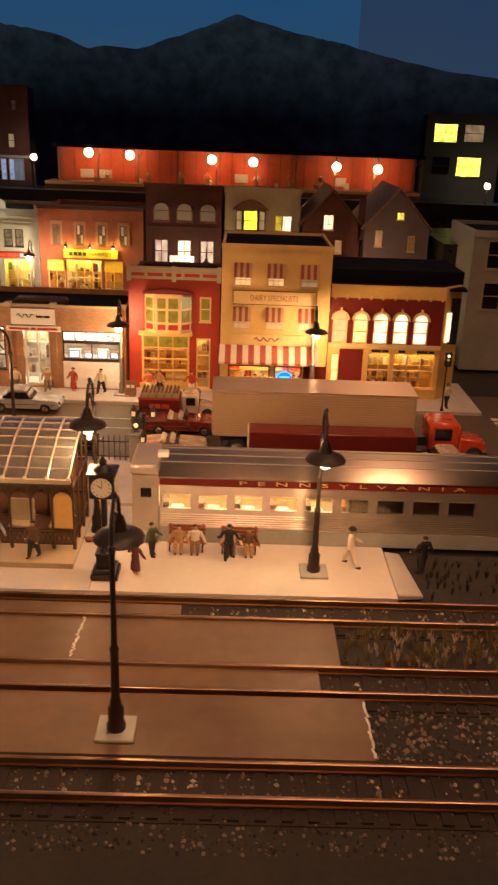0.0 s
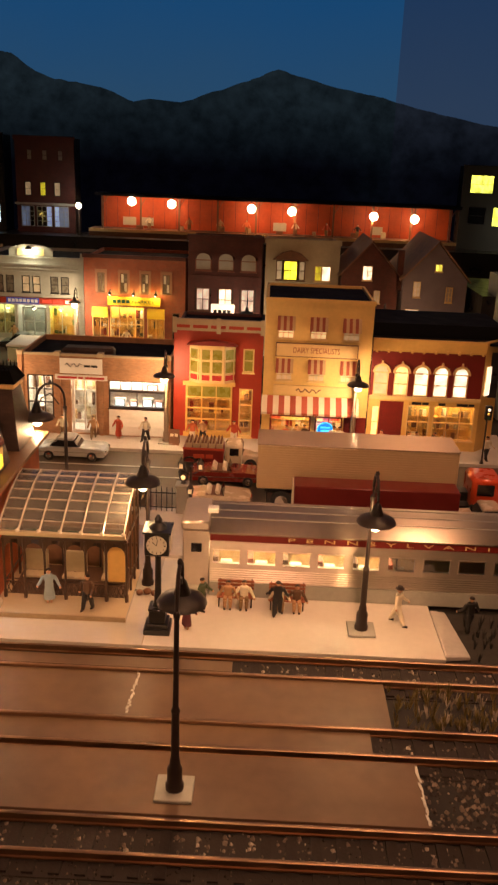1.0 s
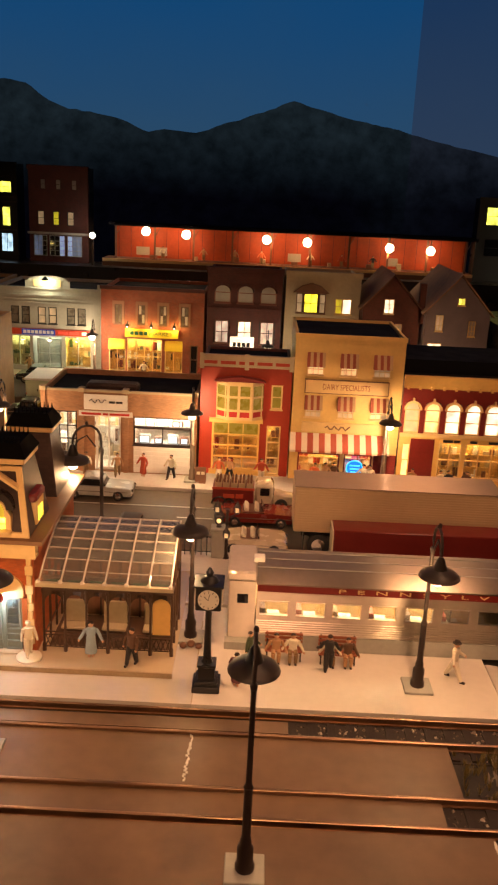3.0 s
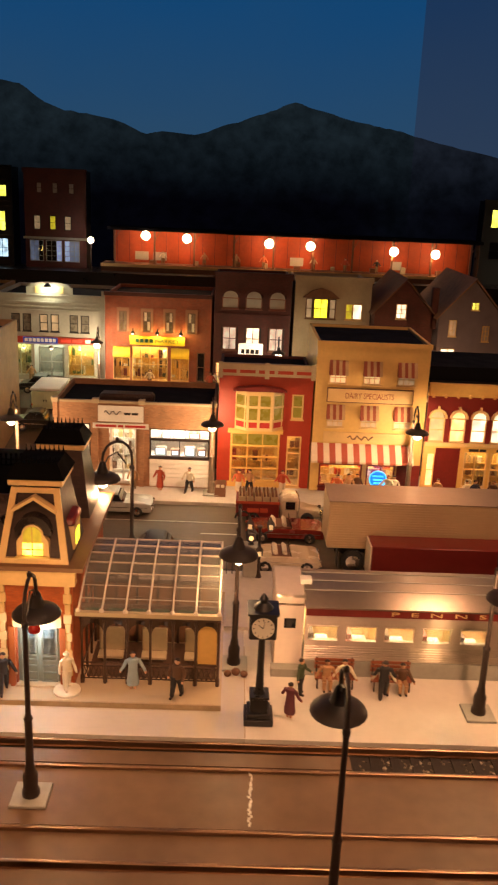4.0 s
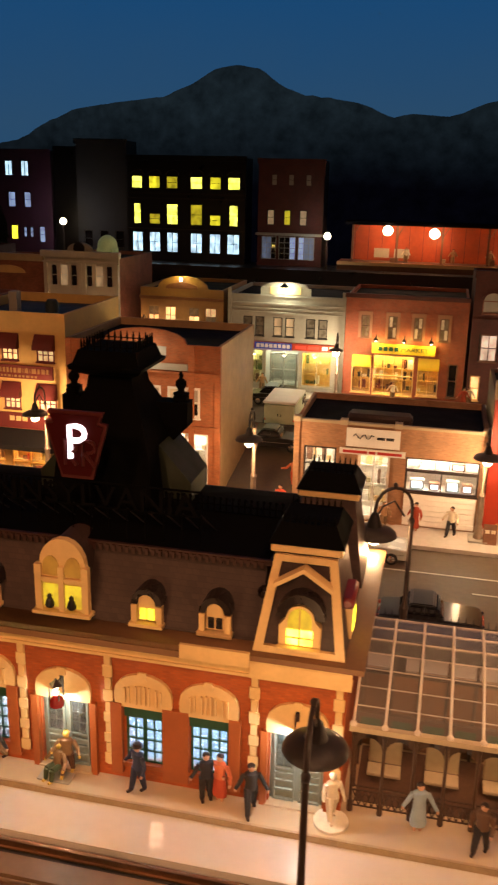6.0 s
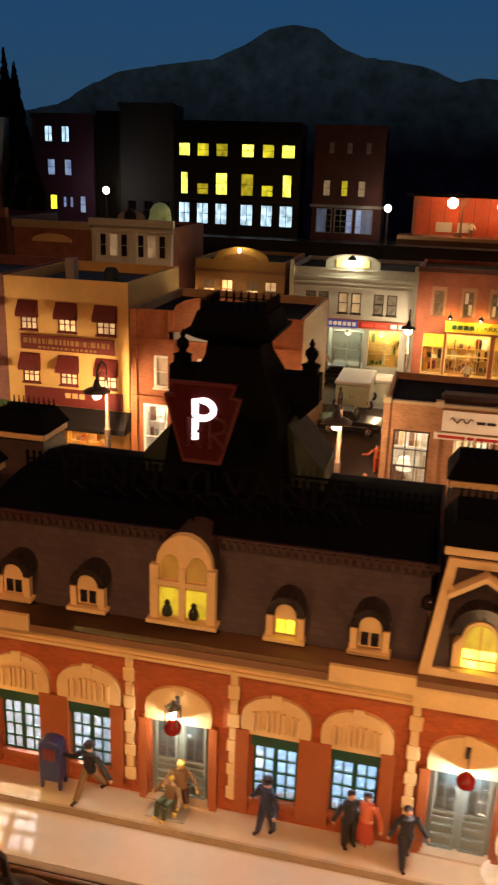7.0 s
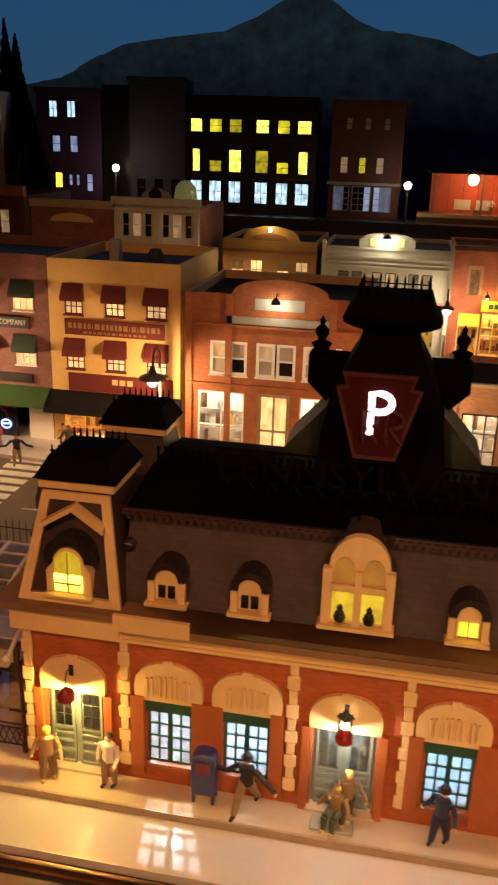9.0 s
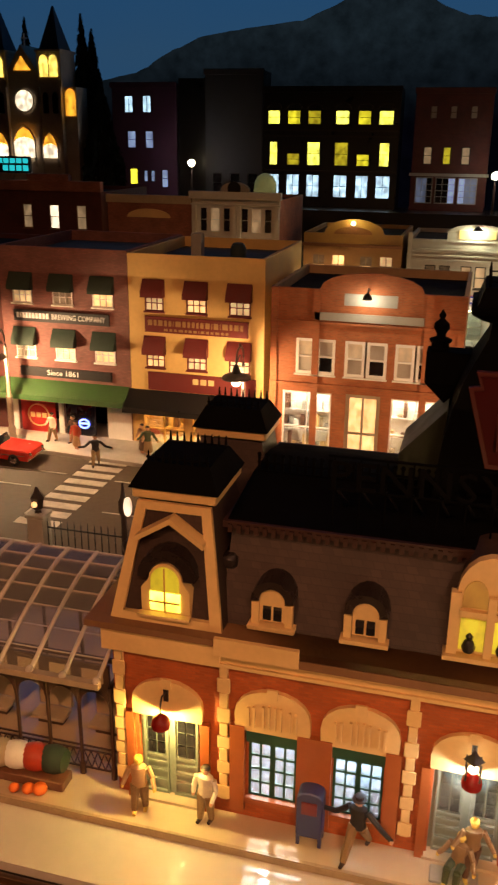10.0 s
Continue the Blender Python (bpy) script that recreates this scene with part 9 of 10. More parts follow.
# mailbox
mb = thing("mailbox", (-0.4985, 0.7145, P1), "dark blue street mailbox with a red panel", "mailbox")
bm = bmesh.new()
prism(bm, [(-0.5062, P1 + 0.005), (-0.4908, P1 + 0.005), (-0.4908, P1 + 0.027), *[(-0.4985 + 0.0077 * math.cos(math.pi * k / 8), P1 + 0.027 + 0.0035 * math.sin(math.pi * k / 8)) for k in range(1, 8)], (-0.5062, P1 + 0.027)], 0.709, 0.7195)
M["postblue"] = mat("post_blue", (0.03, 0.035, 0.12), 0.4, vary=0.15)
part("body", soften(bm, 0.0006), M["postblue"], mb)
part("red_panel", box(-0.503, -0.494, 0.7083, 0.709, P1 + 0.019, P1 + 0.0255), M["maroon"], mb)
for sx in (-1, 1):
    for yy in (0.7105, 0.718):
        part("leg", box(-0.4985 + sx * 0.0064 - 0.001, -0.4985 + sx * 0.0064 + 0.001, yy - 0.001, yy + 0.001, P1, P1 + 0.005), M["postblue"], mb)

mb.location.x += 0.0015
mb.scale = (0.86, 1.0, 1.08)

# barrels and pumpkins
for k, m_ in enumerate(("wood", "tan", "white", "redpaint", "awndark")):
    x = -0.688 + k * 0.0105
    bm = bmesh.new()
    lathe(bm, 0, 0, [(0.0062, 0), (0.0078, 0.005), (0.0078, 0.009), (0.0062, 0.014)], 14)
    bmesh.ops.rotate(bm, verts=bm.verts, matrix=Matrix.Rotation(math.pi / 2, 3, "Y"), cent=(0, 0, 0.0))
    bmesh.ops.translate(bm, verts=bm.verts, vec=(x - 0.002, 0.714 + 0.001 * k, P1 + 0.0135))
    ob = solo("barrel", bm, M[m_], (x, 0.714, P1), "painted barrel lying on its side on a rack", "barrel", "platform barrels")
solo("barrel_rack", soften(box(-0.696, -0.632, 0.709, 0.721, P1, P1 + 0.0058), 0.0005), M["wood"], (-0.664, 0.715, P1), "low wooden rack that carries the barrels", "rack")
for x, y, r in ((-0.70, 0.7045, 0.0035), (-0.65, 0.7045, 0.0036), (-0.6435, 0.7055, 0.0042), (-0.658, 0.7035, 0.003), (-0.106, 0.752, 0.004), (-0.099, 0.7495, 0.0035), (-0.113, 0.7495, 0.0035)):
    bm = bmesh.new()
    ball(bm, x, y, (P1 if x < -0.6 else P0) + r * 0.8, r, 0.8, 10)
    solo("pumpkin", bm, M["orange"] if x < -0.6 else M["wood"], (x, y, P1 if x < -0.6 else P0), "small orange pumpkin on the platform" if x < -0.6 else "small brown bundle beside the lamp", "pumpkin" if x < -0.6 else "bundle", "pumpkins" if x < -0.6 else "bundles")

# iron fence with stone posts
fn = thing("iron_fence", (-0.45, 0.945, 0.004), "black spiked iron fence between stone posts", "fence")
for x0, x1, yf in ((-0.776, -0.62, 0.968), (-0.235, -0.10, 0.945)):
    for z in (0.008, 0.026):
        part("rail", box(x0, x1, yf - 0.0005, yf + 0.0005, z, z + 0.0012), M["black"], fn)
    n = int((x1 - x0) / 0.0062)
    sp = None
    for k in range(n + 1):
        x = x0 + k * 0.0062
        if sp is None:
            bm = bmesh.new()
            tube(bm, [(x, yf, 0.004), (x, yf, 0.03), (x, yf, 0.035)], [0.0006, 0.0006, 0.0001], 5)
            sp = part("bar", bm, M["black"], fn)
            sx_ = x
        else:
            ob = new("bar", sp.data)
            ob.parent = fn
            ob.location = (x - sx_, 0, 0)
for x, yf in ((-0.784, 0.968), (-0.614, 0.968), (-0.092, 0.945)):
    gp = thing("gate_post", (x, yf, 0.004), "grey stone gate post with a small lit lantern", "post", "gate posts")
    part("pillar", soften(box(x - 0.0075, x + 0.0075, yf - 0.0075, yf + 0.0075, 0.004, 0.036), 0.0008), M["grey"], gp)
    part("cap", soften(box(x - 0.0088, x + 0.0088, yf - 0.0088, yf + 0.0088, 0.036, 0.0395), 0.0008), M["grey"], gp)
    bm = bmesh.new()
    lathe(bm, x, yf, [(0.0035, 0.0395), (0.002, 0.0415), (0.0045, 0.0435), (0.0058, 0.052), (0.0066, 0.0535), (0.003, 0.058), (0.001, 0.063)], 6)
    part("lantern", bm, M["iron"], gp)
    bm = bmesh.new()
    ball(bm, x, yf - 0.0055, 0.0485, 0.0026)
    part("flame", bm, M["glow_warm"], gp)
lp = thing("lantern_post", (-0.083, 0.94, 0.004), "ornate dark post with three small lit lanterns", "lamp")
bm = bmesh.new()
lathe(bm, -0.083, 0.94, [(0.004, 0.004), (0.002, 0.01), (0.0015, 0.06), (0.003, 0.063)], 8)
tube(bm, [(-0.094, 0.94, 0.058), (-0.083, 0.94, 0.052), (-0.072, 0.94, 0.058)], 0.0009, 5)
part("post", bm, M["iron"], lp)
for dx, z in ((-0.011, 0.064), (0.011, 0.064), (0.0, 0.036)):
    bm = bmesh.new()
    lathe(bm, -0.083 + dx, 0.938 - (0.006 if dx == 0 else 0), [(0.0015, z - 0.006), (0.0036, z - 0.003), (0.0042, z + 0.003), (0.0016, z + 0.007), (0.0005, z + 0.01)], 6)
    la = part("lantern", bm, M["iron"], lp)
    part("glow_pane", box(-0.083 + dx - 0.002, -0.083 + dx + 0.002, 0.9335 - (0.006 if dx == 0 else 0), 0.9342 - (0.006 if dx == 0 else 0), z - 0.0025, z + 0.0025), M["glow_soft"], la)

op = thing("oval_sign", (-0.704, 0.968, 0.004), "slim dark post with a lit oval sign", "sign")
bm = bmesh.new()
lathe(bm, -0.7055, 0.968, [(0.004, 0.004), (0.0028, 0.01), (0.0022, 0.046), (0.0042, 0.05), (0.0042, 0.06), (0.0022, 0.064), (0.0008, 0.076)], 8)
part("post", bm, M["iron"], op)
bm = bmesh.new()
prism(bm, [(-0.7005 + 0.0034 * math.cos(math.pi * k / 8), 0.056 + 0.0085 * math.sin(math.pi * k / 8)) for k in range(16)], 0.9645, 0.9665)
part("face", bm, M["glow_white"], op, "pale oval sign face")

# ---- stainless diner ----
d = thing("diner_car", (0.11, 0.79, 0.0005), "stainless steel railway diner with maroon band and lit windows", "diner")
X0, X1, YF, YB = -0.048, 0.42, 0.757, 0.822
part("skirt", box(X0, X1, YF - 0.002, YB, 0.0005, 0.015), M["grey"], d)
wl = [(-0.046, -0.019), (-0.013, 0.0145), (0.020, 0.047), (0.053, 0.079), (0.086, 0.112), (0.119, 0.145), (0.152, 0.178), (0.185, 0.211), (0.218, 0.244)]
bm = bmesh.new()
holed(bm, X0, X1, 0.015, 0.058, YF, YF + 0.003, [(a, c, 0.0335, 0.0485) for a, c in wl])
part("front_wall", bm, M["steel"], d)
for k in range(6):
    z = 0.0165 + k * 0.0023
    bm = bmesh.new()
    tube(bm, [(X0, YF, z), (X1, YF, z)], 0.0008, 6)
    part("flute", bm, M["steel"], d)
part("back_wall", box(X0, X1, YB - 0.003, YB, 0.015, 0.06), M["steel"], d)
part("floor", box(X0, X1, YF + 0.003, YB - 0.003, 0.0152, 0.017), M["grey"], d)
part("inner_wall", box(X0, X1, YF + 0.03, YF + 0.031, 0.017, 0.058), M["cream"], d)
part("ceiling_light", box(X0 + 0.004, 0.125, YF + 0.023, YF + 0.0295, 0.0525, 0.0535), mat("diner_light", (1, 1, 1), 0.4, vary=0, glow=45.0, glowcol=(1.0, 0.8, 0.46)), d)
part("bulkhead", box(0.1275, 0.1285, YF + 0.003, YF + 0.03, 0.017, 0.056), M["black"], d)
for k, (a, c) in enumerate(wl):
    w = window(d, a, c, 0.0335, 0.0485, YF - 0.0008, M["steel"], M["glass"], 1, 1, 0.0008, sill=False)
    if k < 6:
        part("table", box(a + 0.008, c - 0.008, YF + 0.006, YF + 0.016, 0.030, 0.0312), M["white"], d)
        part("booth", box(a + 0.001, a + 0.006, YF + 0.005, YF + 0.02, 0.017, 0.038), M["redpaint" if k % 2 else "wood"], d)
bnd = part("name_band", box(X0, X1, YF - 0.0015, YF + 0.003, 0.058, 0.065), M["maroon"], d, "maroon name band with gold letters")
lettering("P  E  N  N  S  Y  L  V  A  N  I  A", 0.025, 0.232, 0.0598, 0.0635, YF - 0.0016, M["gold"], bnd)
bm = bmesh.new()
prof = [(YF - 0.003, 0.0651), (YF - 0.003, 0.0665), (YF + 0.005, 0.0705), (YF + 0.016, 0.0738), (YF + 0.03, 0.0755), (YF + 0.045, 0.0758), (YF + 0.06, 0.073), (YB + 0.003, 0.068), (YB + 0.003, 0.0651)]
a_ = [bm.verts.new((X0 - 0.001, y, z)) for y, z in prof]
b_ = [bm.verts.new((X1, y, z)) for y, z in prof]
for k in range(len(prof) - 1):
    bm.faces.new((a_[k], b_[k], b_[k + 1], a_[k + 1]))
bm.faces.new(a_[::-1])
bm.faces.new(b_)
bm.faces.new((a_[0], a_[-1], b_[-1], b_[0]))
rf_ = part("roof", bm, brushed_mat("polished_stainless", (0.27, 0.225, 0.18), 0.3, 1.0), d, "curved stainless roof")
for p in rf_.data.polygons:
    p.use_smooth = len(p.vertices) == 4
for yy, zz in ((0.0155, 0.0737), (0.0305, 0.0756), (0.047, 0.0755)):
    part("roof_seam", box(X0 - 0.001, X1, YF + yy, YF + yy + 0.0011, zz - 0.0006, zz + 0.0005), M["grey"], rf_)
part("roof_vent", soften(box(-0.052, -0.042, YF + 0.024, YF + 0.034, 0.074, 0.079), 0.0006), M["white"], d)
ves = part("vestibule", soften(box(-0.074, -0.0485, YF + 0.004, YB - 0.004, 0.0005, 0.065), 0.001), M["steel"], d)
part("vestibule_roof", soften(box(-0.0755, -0.0482, YF + 0.002, YB - 0.002, 0.0651, 0.0745), 0.002), M["steel"], d)
part("vestibule_window", box(-0.066, -0.056, YF + 0.0032, YF + 0.0039, 0.043, 0.052), M["darkglass"], d)
part("step", box(-0.076, -0.05, YF - 0.006, YF + 0.004, 0.0005, 0.008), M["grey"], d)

# ---- vehicles ----
def wheel(th, x, y, z, r, w=0.004, rim=True):
    bm = bmesh.new()
    lathe(bm, 0, 0, [(r * 0.8, -w / 2), (r, -w / 3), (r, w / 3), (r * 0.8, w / 2)], 16)
    rot = Matrix.Rotation(math.pi / 2, 3, "X")
    bmesh.ops.rotate(bm, verts=bm.verts, matrix=rot, cent=(0, 0, 0))
    bmesh.ops.translate(bm, verts=bm.verts, vec=(x, y, z))
    wh = part("wheel", bm, M["tyre"], th)
    bm = bmesh.new()
    lathe(bm, 0, 0, [(r * 0.6, -w / 2 - 0.0004), (r * 0.25, -w / 2 - 0.001), (r * 0.25, w / 2 + 0.001), (r * 0.6, w / 2 + 0.0004)], 14)
    bmesh.ops.rotate(bm, verts=bm.verts, matrix=rot, cent=(0, 0, 0))
    bmesh.ops.translate(bm, verts=bm.verts, vec=(x, y, z))
    part("rim", bm, M["chrome"], wh)


def car(x, y, z, paint, label, length=0.092, open_top=False, flip=1, roofpaint=None, pitch=0.0):
    """A fifties car seen side on; its nose points to +x when flip is 1."""
    th = thing("car", (x, y, z), label, "car", "parked cars")
    L, W = length / 2, 0.0185
    f = flip

    def sect(pts, y0, y1, m_, name, inset=0.0):
        bm = bmesh.new()
        a = [bm.verts.new((x + f * px, y0, z + pz)) for px, pz in pts]
        b = [bm.verts.new((x + f * px, y1, z + pz)) for px, pz in pts]
        n = len(pts)
        bm.faces.new(a)
        bm.faces.new(b[::-1])
        for k in range(n):
            bm.faces.new((a[k], b[k], b[(k + 1) % n], a[(k + 1) % n]))
        bmesh.ops.bevel(bm, geom=list(bm.edges), offset=0.0011, segments=2, affect="EDGES", clamp_overlap=True)
        return part(name, bm, m_, th)
    body = sect([(-L, 0.006), (L, 0.006), (L, 0.0145), (L * 0.9, 0.0175), (L * 0.3, 0.0185), (-L * 0.55, 0.0185), (-L * 0.98, 0.0165)], y - W, y + W, paint, "body")
    if open_top:
        sect([(-L * 0.42, 0.0188), (L * 0.15, 0.0188), (L * 0.15, 0.0194), (-L * 0.42, 0.0194)], y - W * 0.8, y + W * 0.8, M["wood"], "cockpit")
        for px in (-0.3, -0.02):
            sect([(L * px - 0.003, 0.0194), (L * px + 0.003, 0.0194), (L * px - 0.001, 0.024), (L * px - 0.004, 0.024)], y - W * 0.75, y + W * 0.75, M["ivory"], "seat_back")
        sect([(L * 0.14, 0.0185), (L * 0.17, 0.0185), (L * 0.09, 0.0265), (L * 0.07, 0.0265)], y - W * 0.8, y + W * 0.8, M["darkglass"], "windscreen")
    else:
        sect([(-L * 0.62, 0.0186), (L * 0.28, 0.0186), (L * 0.1, 0.0275), (-L * 0.42, 0.0275)], y - W * 0.84, y + W * 0.84, M["darkglass"], "cabin_glass")
        sect([(-L * 0.44, 0.0277), (L * 0.12, 0.0277), (L * 0.06, 0.0302), (-L * 0.38, 0.0302)], y - W * 0.84, y + W * 0.84, roofpaint or paint, "roof")
        for px in (-0.55, -0.15, 0.2):
            sect([(L * px - 0.001, 0.0186), (L * px + 0.001, 0.0186), (L * px * 0.7 + 0.001, 0.0276), (L * px * 0.7 - 0.001, 0.0276)], y - W * 0.86, y + W * 0.86, paint, "pillar")
    for px in (-1, 1):
        sect([(px * L - 0.0012, 0.007), (px * L + 0.0018, 0.007), (px * L + 0.0018, 0.0102), (px * L - 0.0012, 0.0102)], y - W * 1.02, y + W * 1.02, M["chrome"], "bumper")
        for s in (-1, 1):
            bm = bmesh.new()
            ball(bm, x + f * px * (L + 0.0002), y + s * W * 0.72, z + 0.0135, 0.0019, 1, 8)
            part("headlight" if px > 0 else "tail_light", bm, M["chrome"] if px > 0 else M["rust"], th)
    part("chrome_strip", box(x - L * 0.9, x + L * 0.9, y - W - 0.0006, y - W + 0.0002, z + 0.012, z + 0.0128), M["chrome"], th)
    for px in (-0.62, 0.62):
        for s in (-1, 1):
            wheel(th, x + f * L * px, y + s * (W - 0.001), z + 0.0068, 0.0068)
    return th


M["carred"] = mat("car_red_enamel", (0.5, 0.02, 0.015), 0.2, vary=0.05, coat=0.8)
M["cardark"] = mat("car_maroon_enamel", (0.16, 0.02, 0.015), 0.22, vary=0.05, coat=0.8)
M["cargrey"] = mat("car_silver_blue", (0.4, 0.42, 0.4), 0.25, vary=0.05, coat=0.6)
M["carblack"] = mat("car_black_enamel", (0.012, 0.01, 0.009), 0.3, vary=0.0, coat=0.12, spec=0.3)
M["carcream"] = mat("car_cream_enamel", (0.55, 0.46, 0.34), 0.25, vary=0.05, coat=0.6)
car(-0.262, 1.128, 0.0, M["cargrey"], "silver-grey fifties sedan at the far kerb", 0.094)
car(-0.048, 1.060, 0.0, M["cardark"], "dark red open convertible in the street", 0.092, open_top=True)
car(-0.190, 0.985, 0.0, M["carblack"], "glossy black car behind the canopy", 0.092)
car(-0.943, 1.166, 0.0, M["carred"], "bright red convertible at the far kerb", 0.095, open_top=True)
car(-0.052, 0.978, 0.0, M["carcream"], "cream open car parked behind the diner", 0.075, open_top=True)
car(0.268, 0.945, 0.0, M["carcream"], "cream car parked beside the diner", 0.085)
car(-0.408, 1.362, 0.0385, M["carblack"], "black car on the steep side street", 0.08)


def box_van(x, y, z):
    """Box van seen from behind: pale body with roof rim, rear doors, windows, lights and wheels."""
    th = thing("box_van", (x, y, z), "pale green box van with a whitish roof on the side street", "van")
    w, ln = 0.0225, 0.082
    green, pale = mat("pale_green_enamel", (0.5, 0.58, 0.4), 0.4, vary=0.08, coat=0.3), M["white"]
    part("body", soften(box(x - w, x + w, y, y + ln, z + 0.006, z + 0.036), 0.002), green, th)
    part("roof", soften(box(x - w - 0.0012, x + w + 0.0012, y - 0.0015, y + ln, z + 0.0362, z + 0.0402), 0.001), pale, th)
    part("bumper", soften(box(x - w, x + w, y - 0.003, y - 0.0002, z + 0.005, z + 0.008), 0.0006), M["chrome"], th)
    for s in (-1, 1):
        dr = part("rear_door", box(x + s * 0.0105 - 0.0098, x + s * 0.0105 + 0.0098, y - 0.0009, y + 0.0002, z + 0.0095, z + 0.0345), green, th)
        part("handle", box(x + s * 0.002 - 0.0006, x + s * 0.002 + 0.0006, y - 0.0016, y - 0.0009, z + 0.018, z + 0.022), M["chrome"], dr)
        part("tail_light", box(x + s * 0.0208 - 0.0009, x + s * 0.0208 + 0.0009, y - 0.0014, y + 0.0002, z + 0.012, z + 0.015), M["rust"], th)
        for yy in (0.016, ln - 0.016):
            wheel(th, x + s * (w - 0.002), y + yy, z + 0.0065, 0.0065)
    part("cab_window", box(x - w - 0.0004, x + w + 0.0004, y + ln - 0.02, y + ln - 0.006, z + 0.022, z + 0.032), M["darkglass"], th)


box_van(-0.4145, 1.418, 0.0485)
car(-0.445, 1.556, 0.05, M["carblack"], "black car at the upper corner", 0.085)

# delivery truck with a maroon bed of bottle crates
t = thing("delivery_truck", (-0.06, 1.118, 0.0), "maroon delivery truck loaded with bottle crates", "truck")
part("bed", soften(box(-0.122, -0.068, 1.098, 1.135, 0.010, 0.030), 0.001), M["maroon"], t)
part("bed_rim", box(-0.1225, -0.0675, 1.0972, 1.098, 0.028, 0.031), M["rust"], t)
for i in range(5):
    for j in range(3):
        cr = part("crate", box(-0.119 + i * 0.0102, -0.1105 + i * 0.0102, 1.101 + j * 0.011, 1.110 + j * 0.011, 0.030, 0.036), M["tan"], t)
        bm = bmesh.new()
        for q in range(2):
            for r in range(2):
                lathe(bm, -0.117 + i * 0.0102 + q * 0.0042, 1.1035 + j * 0.011 + r * 0.0042, [(0.0014, 0.036), (0.0014, 0.0375), (0.0005, 0.0395)], 6)
        part("bottle_tops", bm, M["wood"], cr)
bars(-0.108, -0.082, 0.0165, 0.022, 1.0978, [3, 2], M["rust"], t)
part("cab", soften(box(-0.0665, -0.043, 1.098, 1.135, 0.008, 0.036), 0.003), M["carcream"], t)
part("cab_window", box(-0.060, -0.048, 1.0972, 1.0979, 0.022, 0.032), M["darkglass"], t)
part("windscreen", box(-0.0429, -0.0422, 1.102, 1.131, 0.022, 0.032), M["darkglass"], t)
bm = bmesh.new()
hexa(bm, ((-0.043, 1.102, 0.008), (-0.014, 1.106, 0.008), (-0.014, 1.127, 0.008), (-0.043, 1.131, 0.008)), ((-0.043, 1.104, 0.023), (-0.016, 1.108, 0.019), (-0.016, 1.125, 0.019), (-0.043, 1.129, 0.023)))
part("hood", soften(bm, 0.002), M["carcream"], t)
part("bumper", box(-0.0135, -0.011, 1.1, 1.133, 0.006, 0.0095), M["chrome"], t)
for s in (1.104, 1.129):
    bm = bmesh.new()
    ball(bm, -0.0145, s, 0.0155, 0.0026)
    part("headlight", bm, M["chrome"], t)
for x in (-0.1, -0.032):
    for yy in (1.1, 1.133):
        wheel(t, x, yy, 0.0085, 0.0085, 0.005)
bm = bmesh.new()
tube(bm, [(-0.113 + 0.0095 * math.cos(math.pi * k / 8), 1.0965, 0.0085 + 0.0095 * math.sin(math.pi * k / 8)) for k in range(9)], 0.0012, 5)
part("fender", bm, M["black"], t)

t.location.x += 0.014

# aluminium semi-trailer and its orange-red tractor
t = thing("semi_trailer", (0.11, 0.995, 0.0), "long ribbed aluminium semi-trailer in the street", "trailer")
X0, X1, YA, YB2 = -0.008, 0.226, 0.966, 1.022
part("body", soften(box(X0, X1, YA, YB2, 0.029, 0.0835), 0.0012), M["alu"], t)
for k in range(18):
    z = 0.0315 + k * 0.0029
    part("side_rib", box(X0 + 0.003, X1 - 0.003, YA - 0.0006, YA + 0.0002, z, z + 0.0012), M["alu"], t)
part("roof_panel", box(X0 - 0.0005, X1 + 0.0005, YA - 0.0008, YB2 + 0.0008, 0.0836, 0.0846), brushed_mat("dull_roof_metal", (0.34, 0.26, 0.19), 0.42, 0.8), t)
part("chassis", box(X0 + 0.01, X1 - 0.01, YA + 0.012, YB2 - 0.012, 0.020, 0.0288), M["black"], t)
part("side_skirt", box(0.06, 0.20, YA + 0.002, YA + 0.006, 0.012, 0.0288), M["maroon"], t)
for x in (0.022, 0.05):
    for yy in (YA + 0.004, YB2 - 0.004):
        wheel(t, x, yy, 0.013, 0.013, 0.007)
part("mudflap", box(0.004, 0.005, YA + 0.001, YA + 0.012, 0.006, 0.0288), M["black"], t)
part("hitch", box(0.18, 0.245, 0.985, 1.003, 0.018, 0.0288), M["black"], t)
t = thing("tractor_unit", (0.27, 1.0, 0.0), "orange-red truck tractor coupled to the trailer", "truck")
M["truckred"] = mat("truck_orange_red", (0.6, 0.07, 0.02), 0.3, vary=0.06, coat=0.5)
part("cab", soften(box(0.246, 0.283, 0.972, 1.018, 0.012, 0.05), 0.004), M["truckred"], t)
part("side_window", box(0.252, 0.272, 0.9712, 0.9719, 0.03, 0.044), M["darkglass"], t)
part("windscreen", box(0.2832, 0.284, 0.977, 1.013, 0.03, 0.045), M["darkglass"], t)
bm = bmesh.new()
hexa(bm, ((0.283, 0.976, 0.012), (0.318, 0.98, 0.012), (0.318, 1.01, 0.012), (0.283, 1.014, 0.012)), ((0.283, 0.978, 0.031), (0.315, 0.982, 0.027), (0.315, 1.008, 0.027), (0.283, 1.012, 0.031)))
part("hood", soften(bm, 0.002), M["truckred"], t)
part("bumper", box(0.318, 0.321, 0.972, 1.018, 0.008, 0.013), M["chrome"], t)
part("frame", box(0.235, 0.31, 0.983, 1.007, 0.009, 0.0118), M["black"], t)
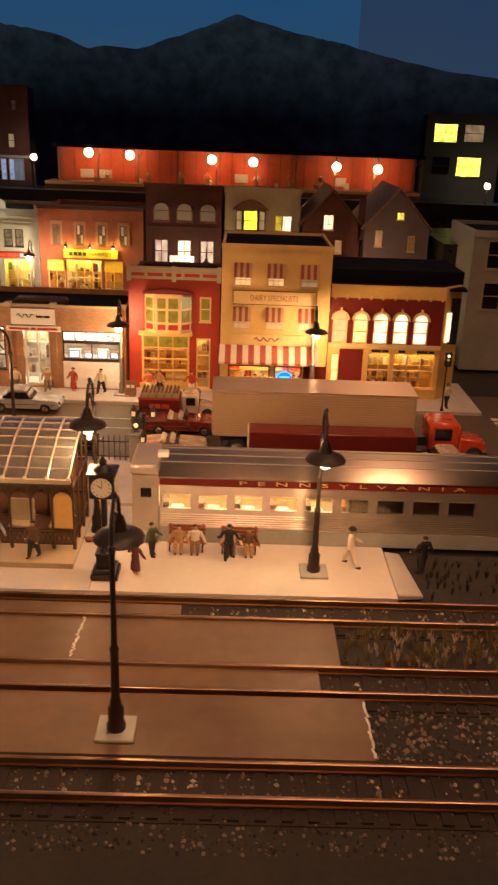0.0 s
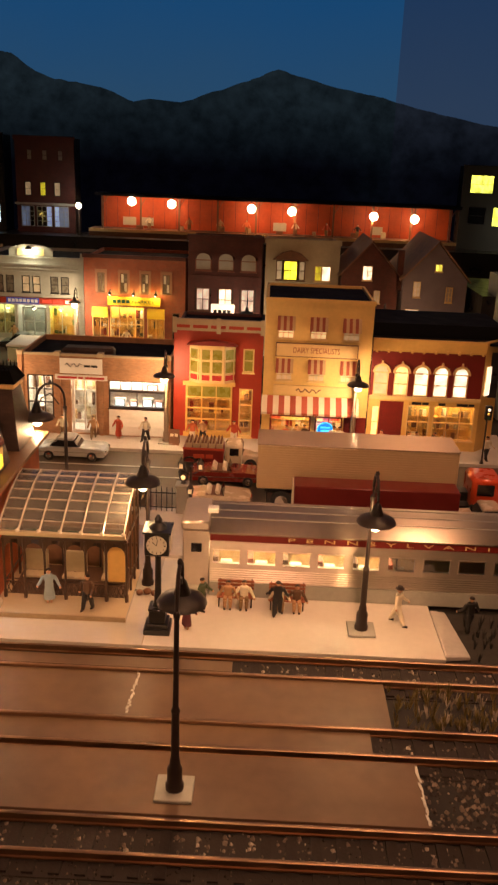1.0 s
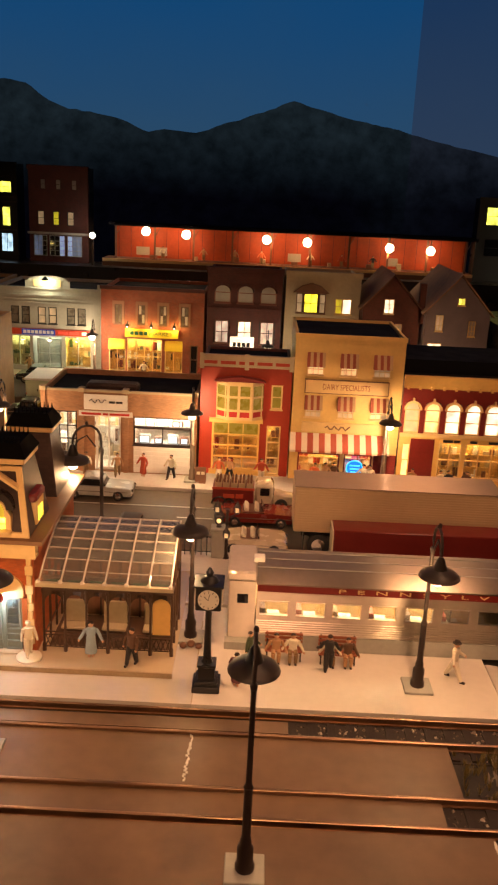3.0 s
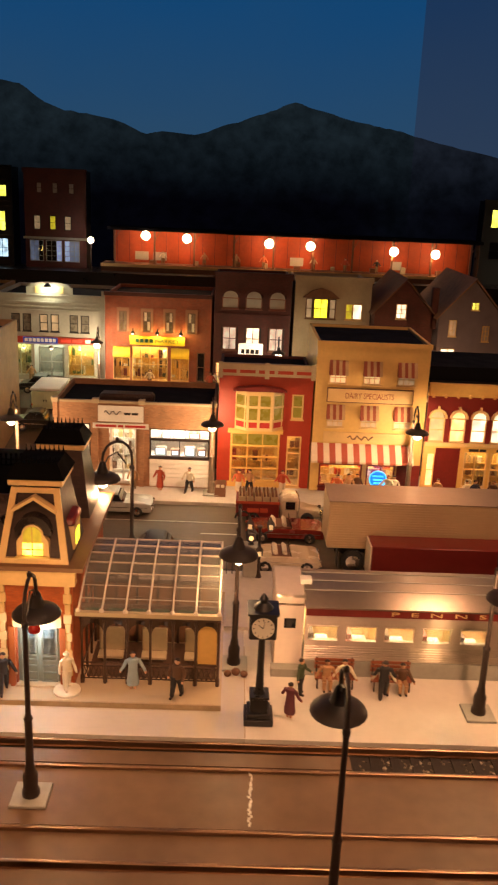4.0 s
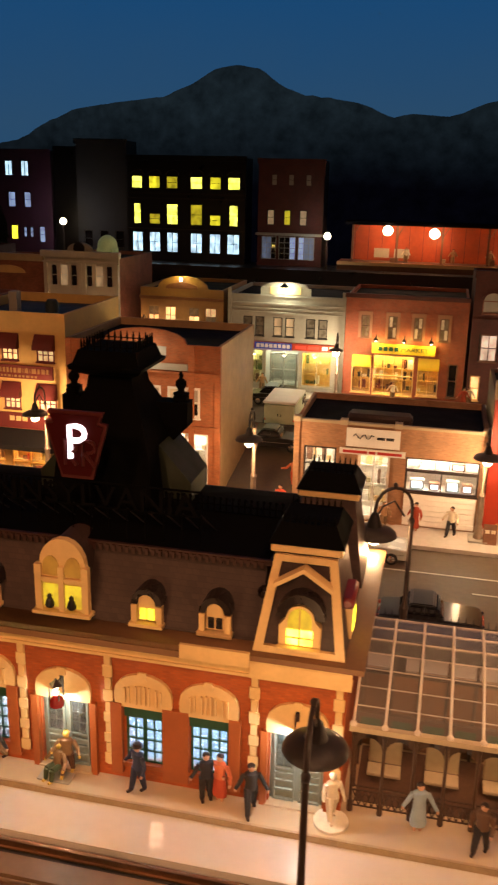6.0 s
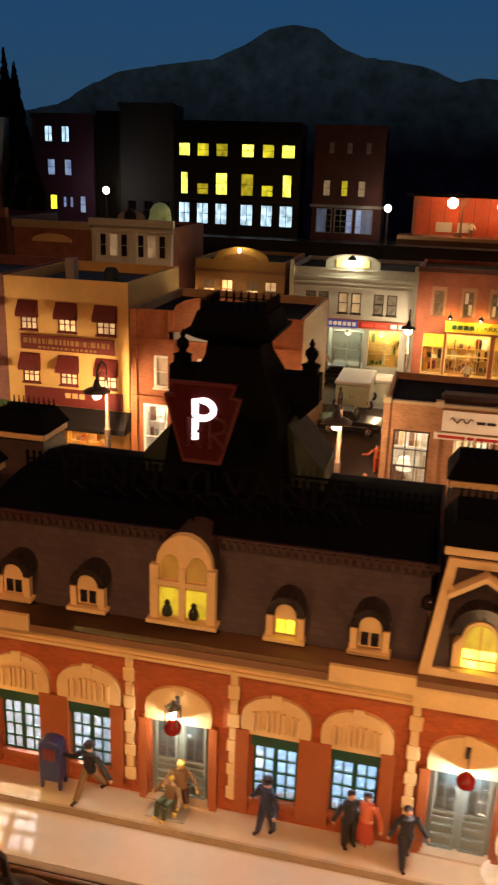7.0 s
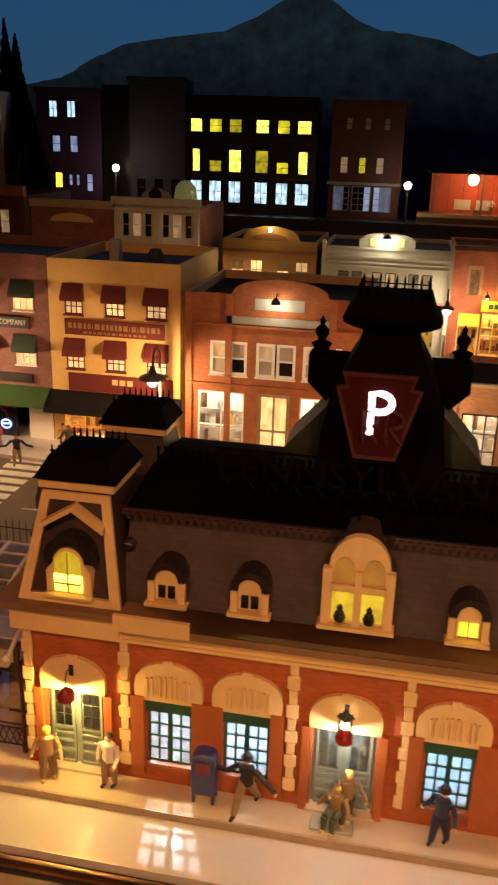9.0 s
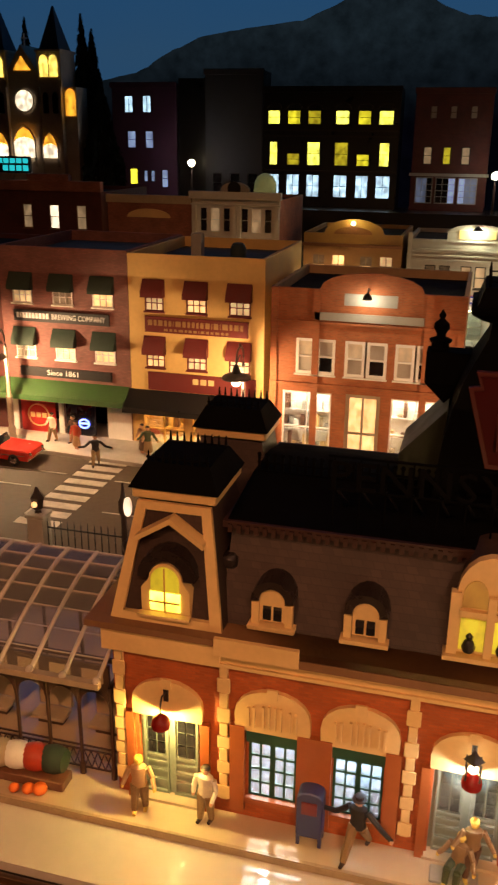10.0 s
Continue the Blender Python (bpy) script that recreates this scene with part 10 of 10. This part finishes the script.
for x in (0.255, 0.302):
    for yy in (0.975, 1.015):
        wheel(t, x, yy, 0.0105, 0.0105, 0.006)
# long maroon box trailer at the near kerb
t = thing("box_trailer", (0.13, 0.942, 0.0), "long plain maroon box trailer parked at the kerb", "trailer")
part("body", soften(box(0.035, 0.222, 0.926, 0.958, 0.012, 0.0495), 0.001), M["maroon"], t)
part("front_edge", box(0.0335, 0.035, 0.9265, 0.9575, 0.012, 0.049), M["ivory"], t)
for x in (0.06, 0.19):
    for yy in (0.929, 0.955):
        wheel(t, x, yy, 0.0085, 0.0085, 0.005)
part("underframe", box(0.05, 0.21, 0.932, 0.952, 0.009, 0.0119), M["black"], t)

# traffic light
t = thing("traffic_light", (0.305, 1.135, 0.0045), "dark traffic signal on a slim post", "traffic light")
bm = bmesh.new()
lathe(bm, 0.305, 1.163, [(0.003, 0.0045), (0.0012, 0.01), (0.0012, 0.07)], 8)
part("post", bm, M["iron"], t)
part("signal_box", soften(box(0.3005, 0.3095, 1.157, 1.164, 0.069, 0.089), 0.0008), M["black"], t)
for k, g in enumerate((M["greendark"], M["goldw"], M["glow_white"])):
    bm = bmesh.new()
    ball(bm, 0.305, 1.1572, 0.0725 + 0.0058 * k, 0.0022)
    part("lens", bm, g, t)
# sandwich board at the red shop
sb = thing("sandwich_board", (-0.130, 1.186, 0.0045), "dark wooden sandwich board on the sidewalk", "sign")
for s in (-1, 1):
    bm = bmesh.new()
    hexa(bm, ((-0.137, 1.186 + s * 0.005, 0.0045), (-0.122, 1.186 + s * 0.005, 0.0045), (-0.122, 1.1865 + s * 0.005, 0.0045), (-0.137, 1.1865 + s * 0.005, 0.0045)), ((-0.137, 1.186, 0.027), (-0.122, 1.186, 0.027), (-0.122, 1.1865, 0.027), (-0.137, 1.1865, 0.027)))
    part("panel", bm, M["wood"], sb)
bars(-0.135, -0.124, 0.017, 0.021, 1.1835, [1, 1], M["ivory"], sb)

# road markings and worn paint
cw = thing("crosswalk", (-0.82, 1.11, 0.0004), "worn white crosswalk stripes on the asphalt", "crosswalk", "", "structure")
for k in range(9):
    yy = 1.018 + k * 0.0203
    part("stripe", box(-0.840, -0.796, yy, yy + 0.0125, 0.0002, 0.0006), M["line"], cw)
cw = thing("crosswalk", (0.40, 1.09, 0.0004), "worn white crosswalk stripes on the asphalt", "crosswalk", "", "structure")
for k in range(8):
    yy = 1.03 + k * 0.0155
    part("stripe", box(0.37, 0.42, yy, yy + 0.0085, 0.0002, 0.0006), M["line"], cw)
ln = thing("lane_marking", (-0.2, 1.08, 0.0004), "thin white lane lines on the street", "road marking", "", "structure")
for x0, x1, yy in ((-0.33, -0.105, 1.098), (-0.15, -0.105, 1.062), (-0.79, -0.72, 1.137), (-0.77, -0.70, 1.061), (-1.05, -0.848, 1.141), (-1.05, -0.868, 1.101)):
    part("line", box(x0, x1, yy, yy + 0.0016, 0.0002, 0.0006), M["line"], ln)
wp = thing("worn_paint", (-0.096, 0.6, 0.0), "chipped white paint line across the crossing", "paint", "", "structure")
rp = random.Random(3)
for k in range(26):
    yy = 0.571 + k * 0.0021
    xx = -0.0955 + rp.uniform(-0.001, 0.001) + (0.0012 if k > 20 else 0)
    part("chip", box(xx - rp.uniform(0.0002, 0.0012), xx + rp.uniform(0.0003, 0.0014), yy, yy + 0.0021, -0.0003, 0.0001), M["line"], wp)
for k in range(24):
    yy = 0.472 + k * 0.0023
    xx = 0.1135 + rp.uniform(-0.0007, 0.0007)
    if rp.random() < 0.8:
        part("chip", box(xx - rp.uniform(0.0003, 0.0012), xx + 0.0008, yy, yy + 0.0023, -0.0003, 0.0001), M["line"], wp)
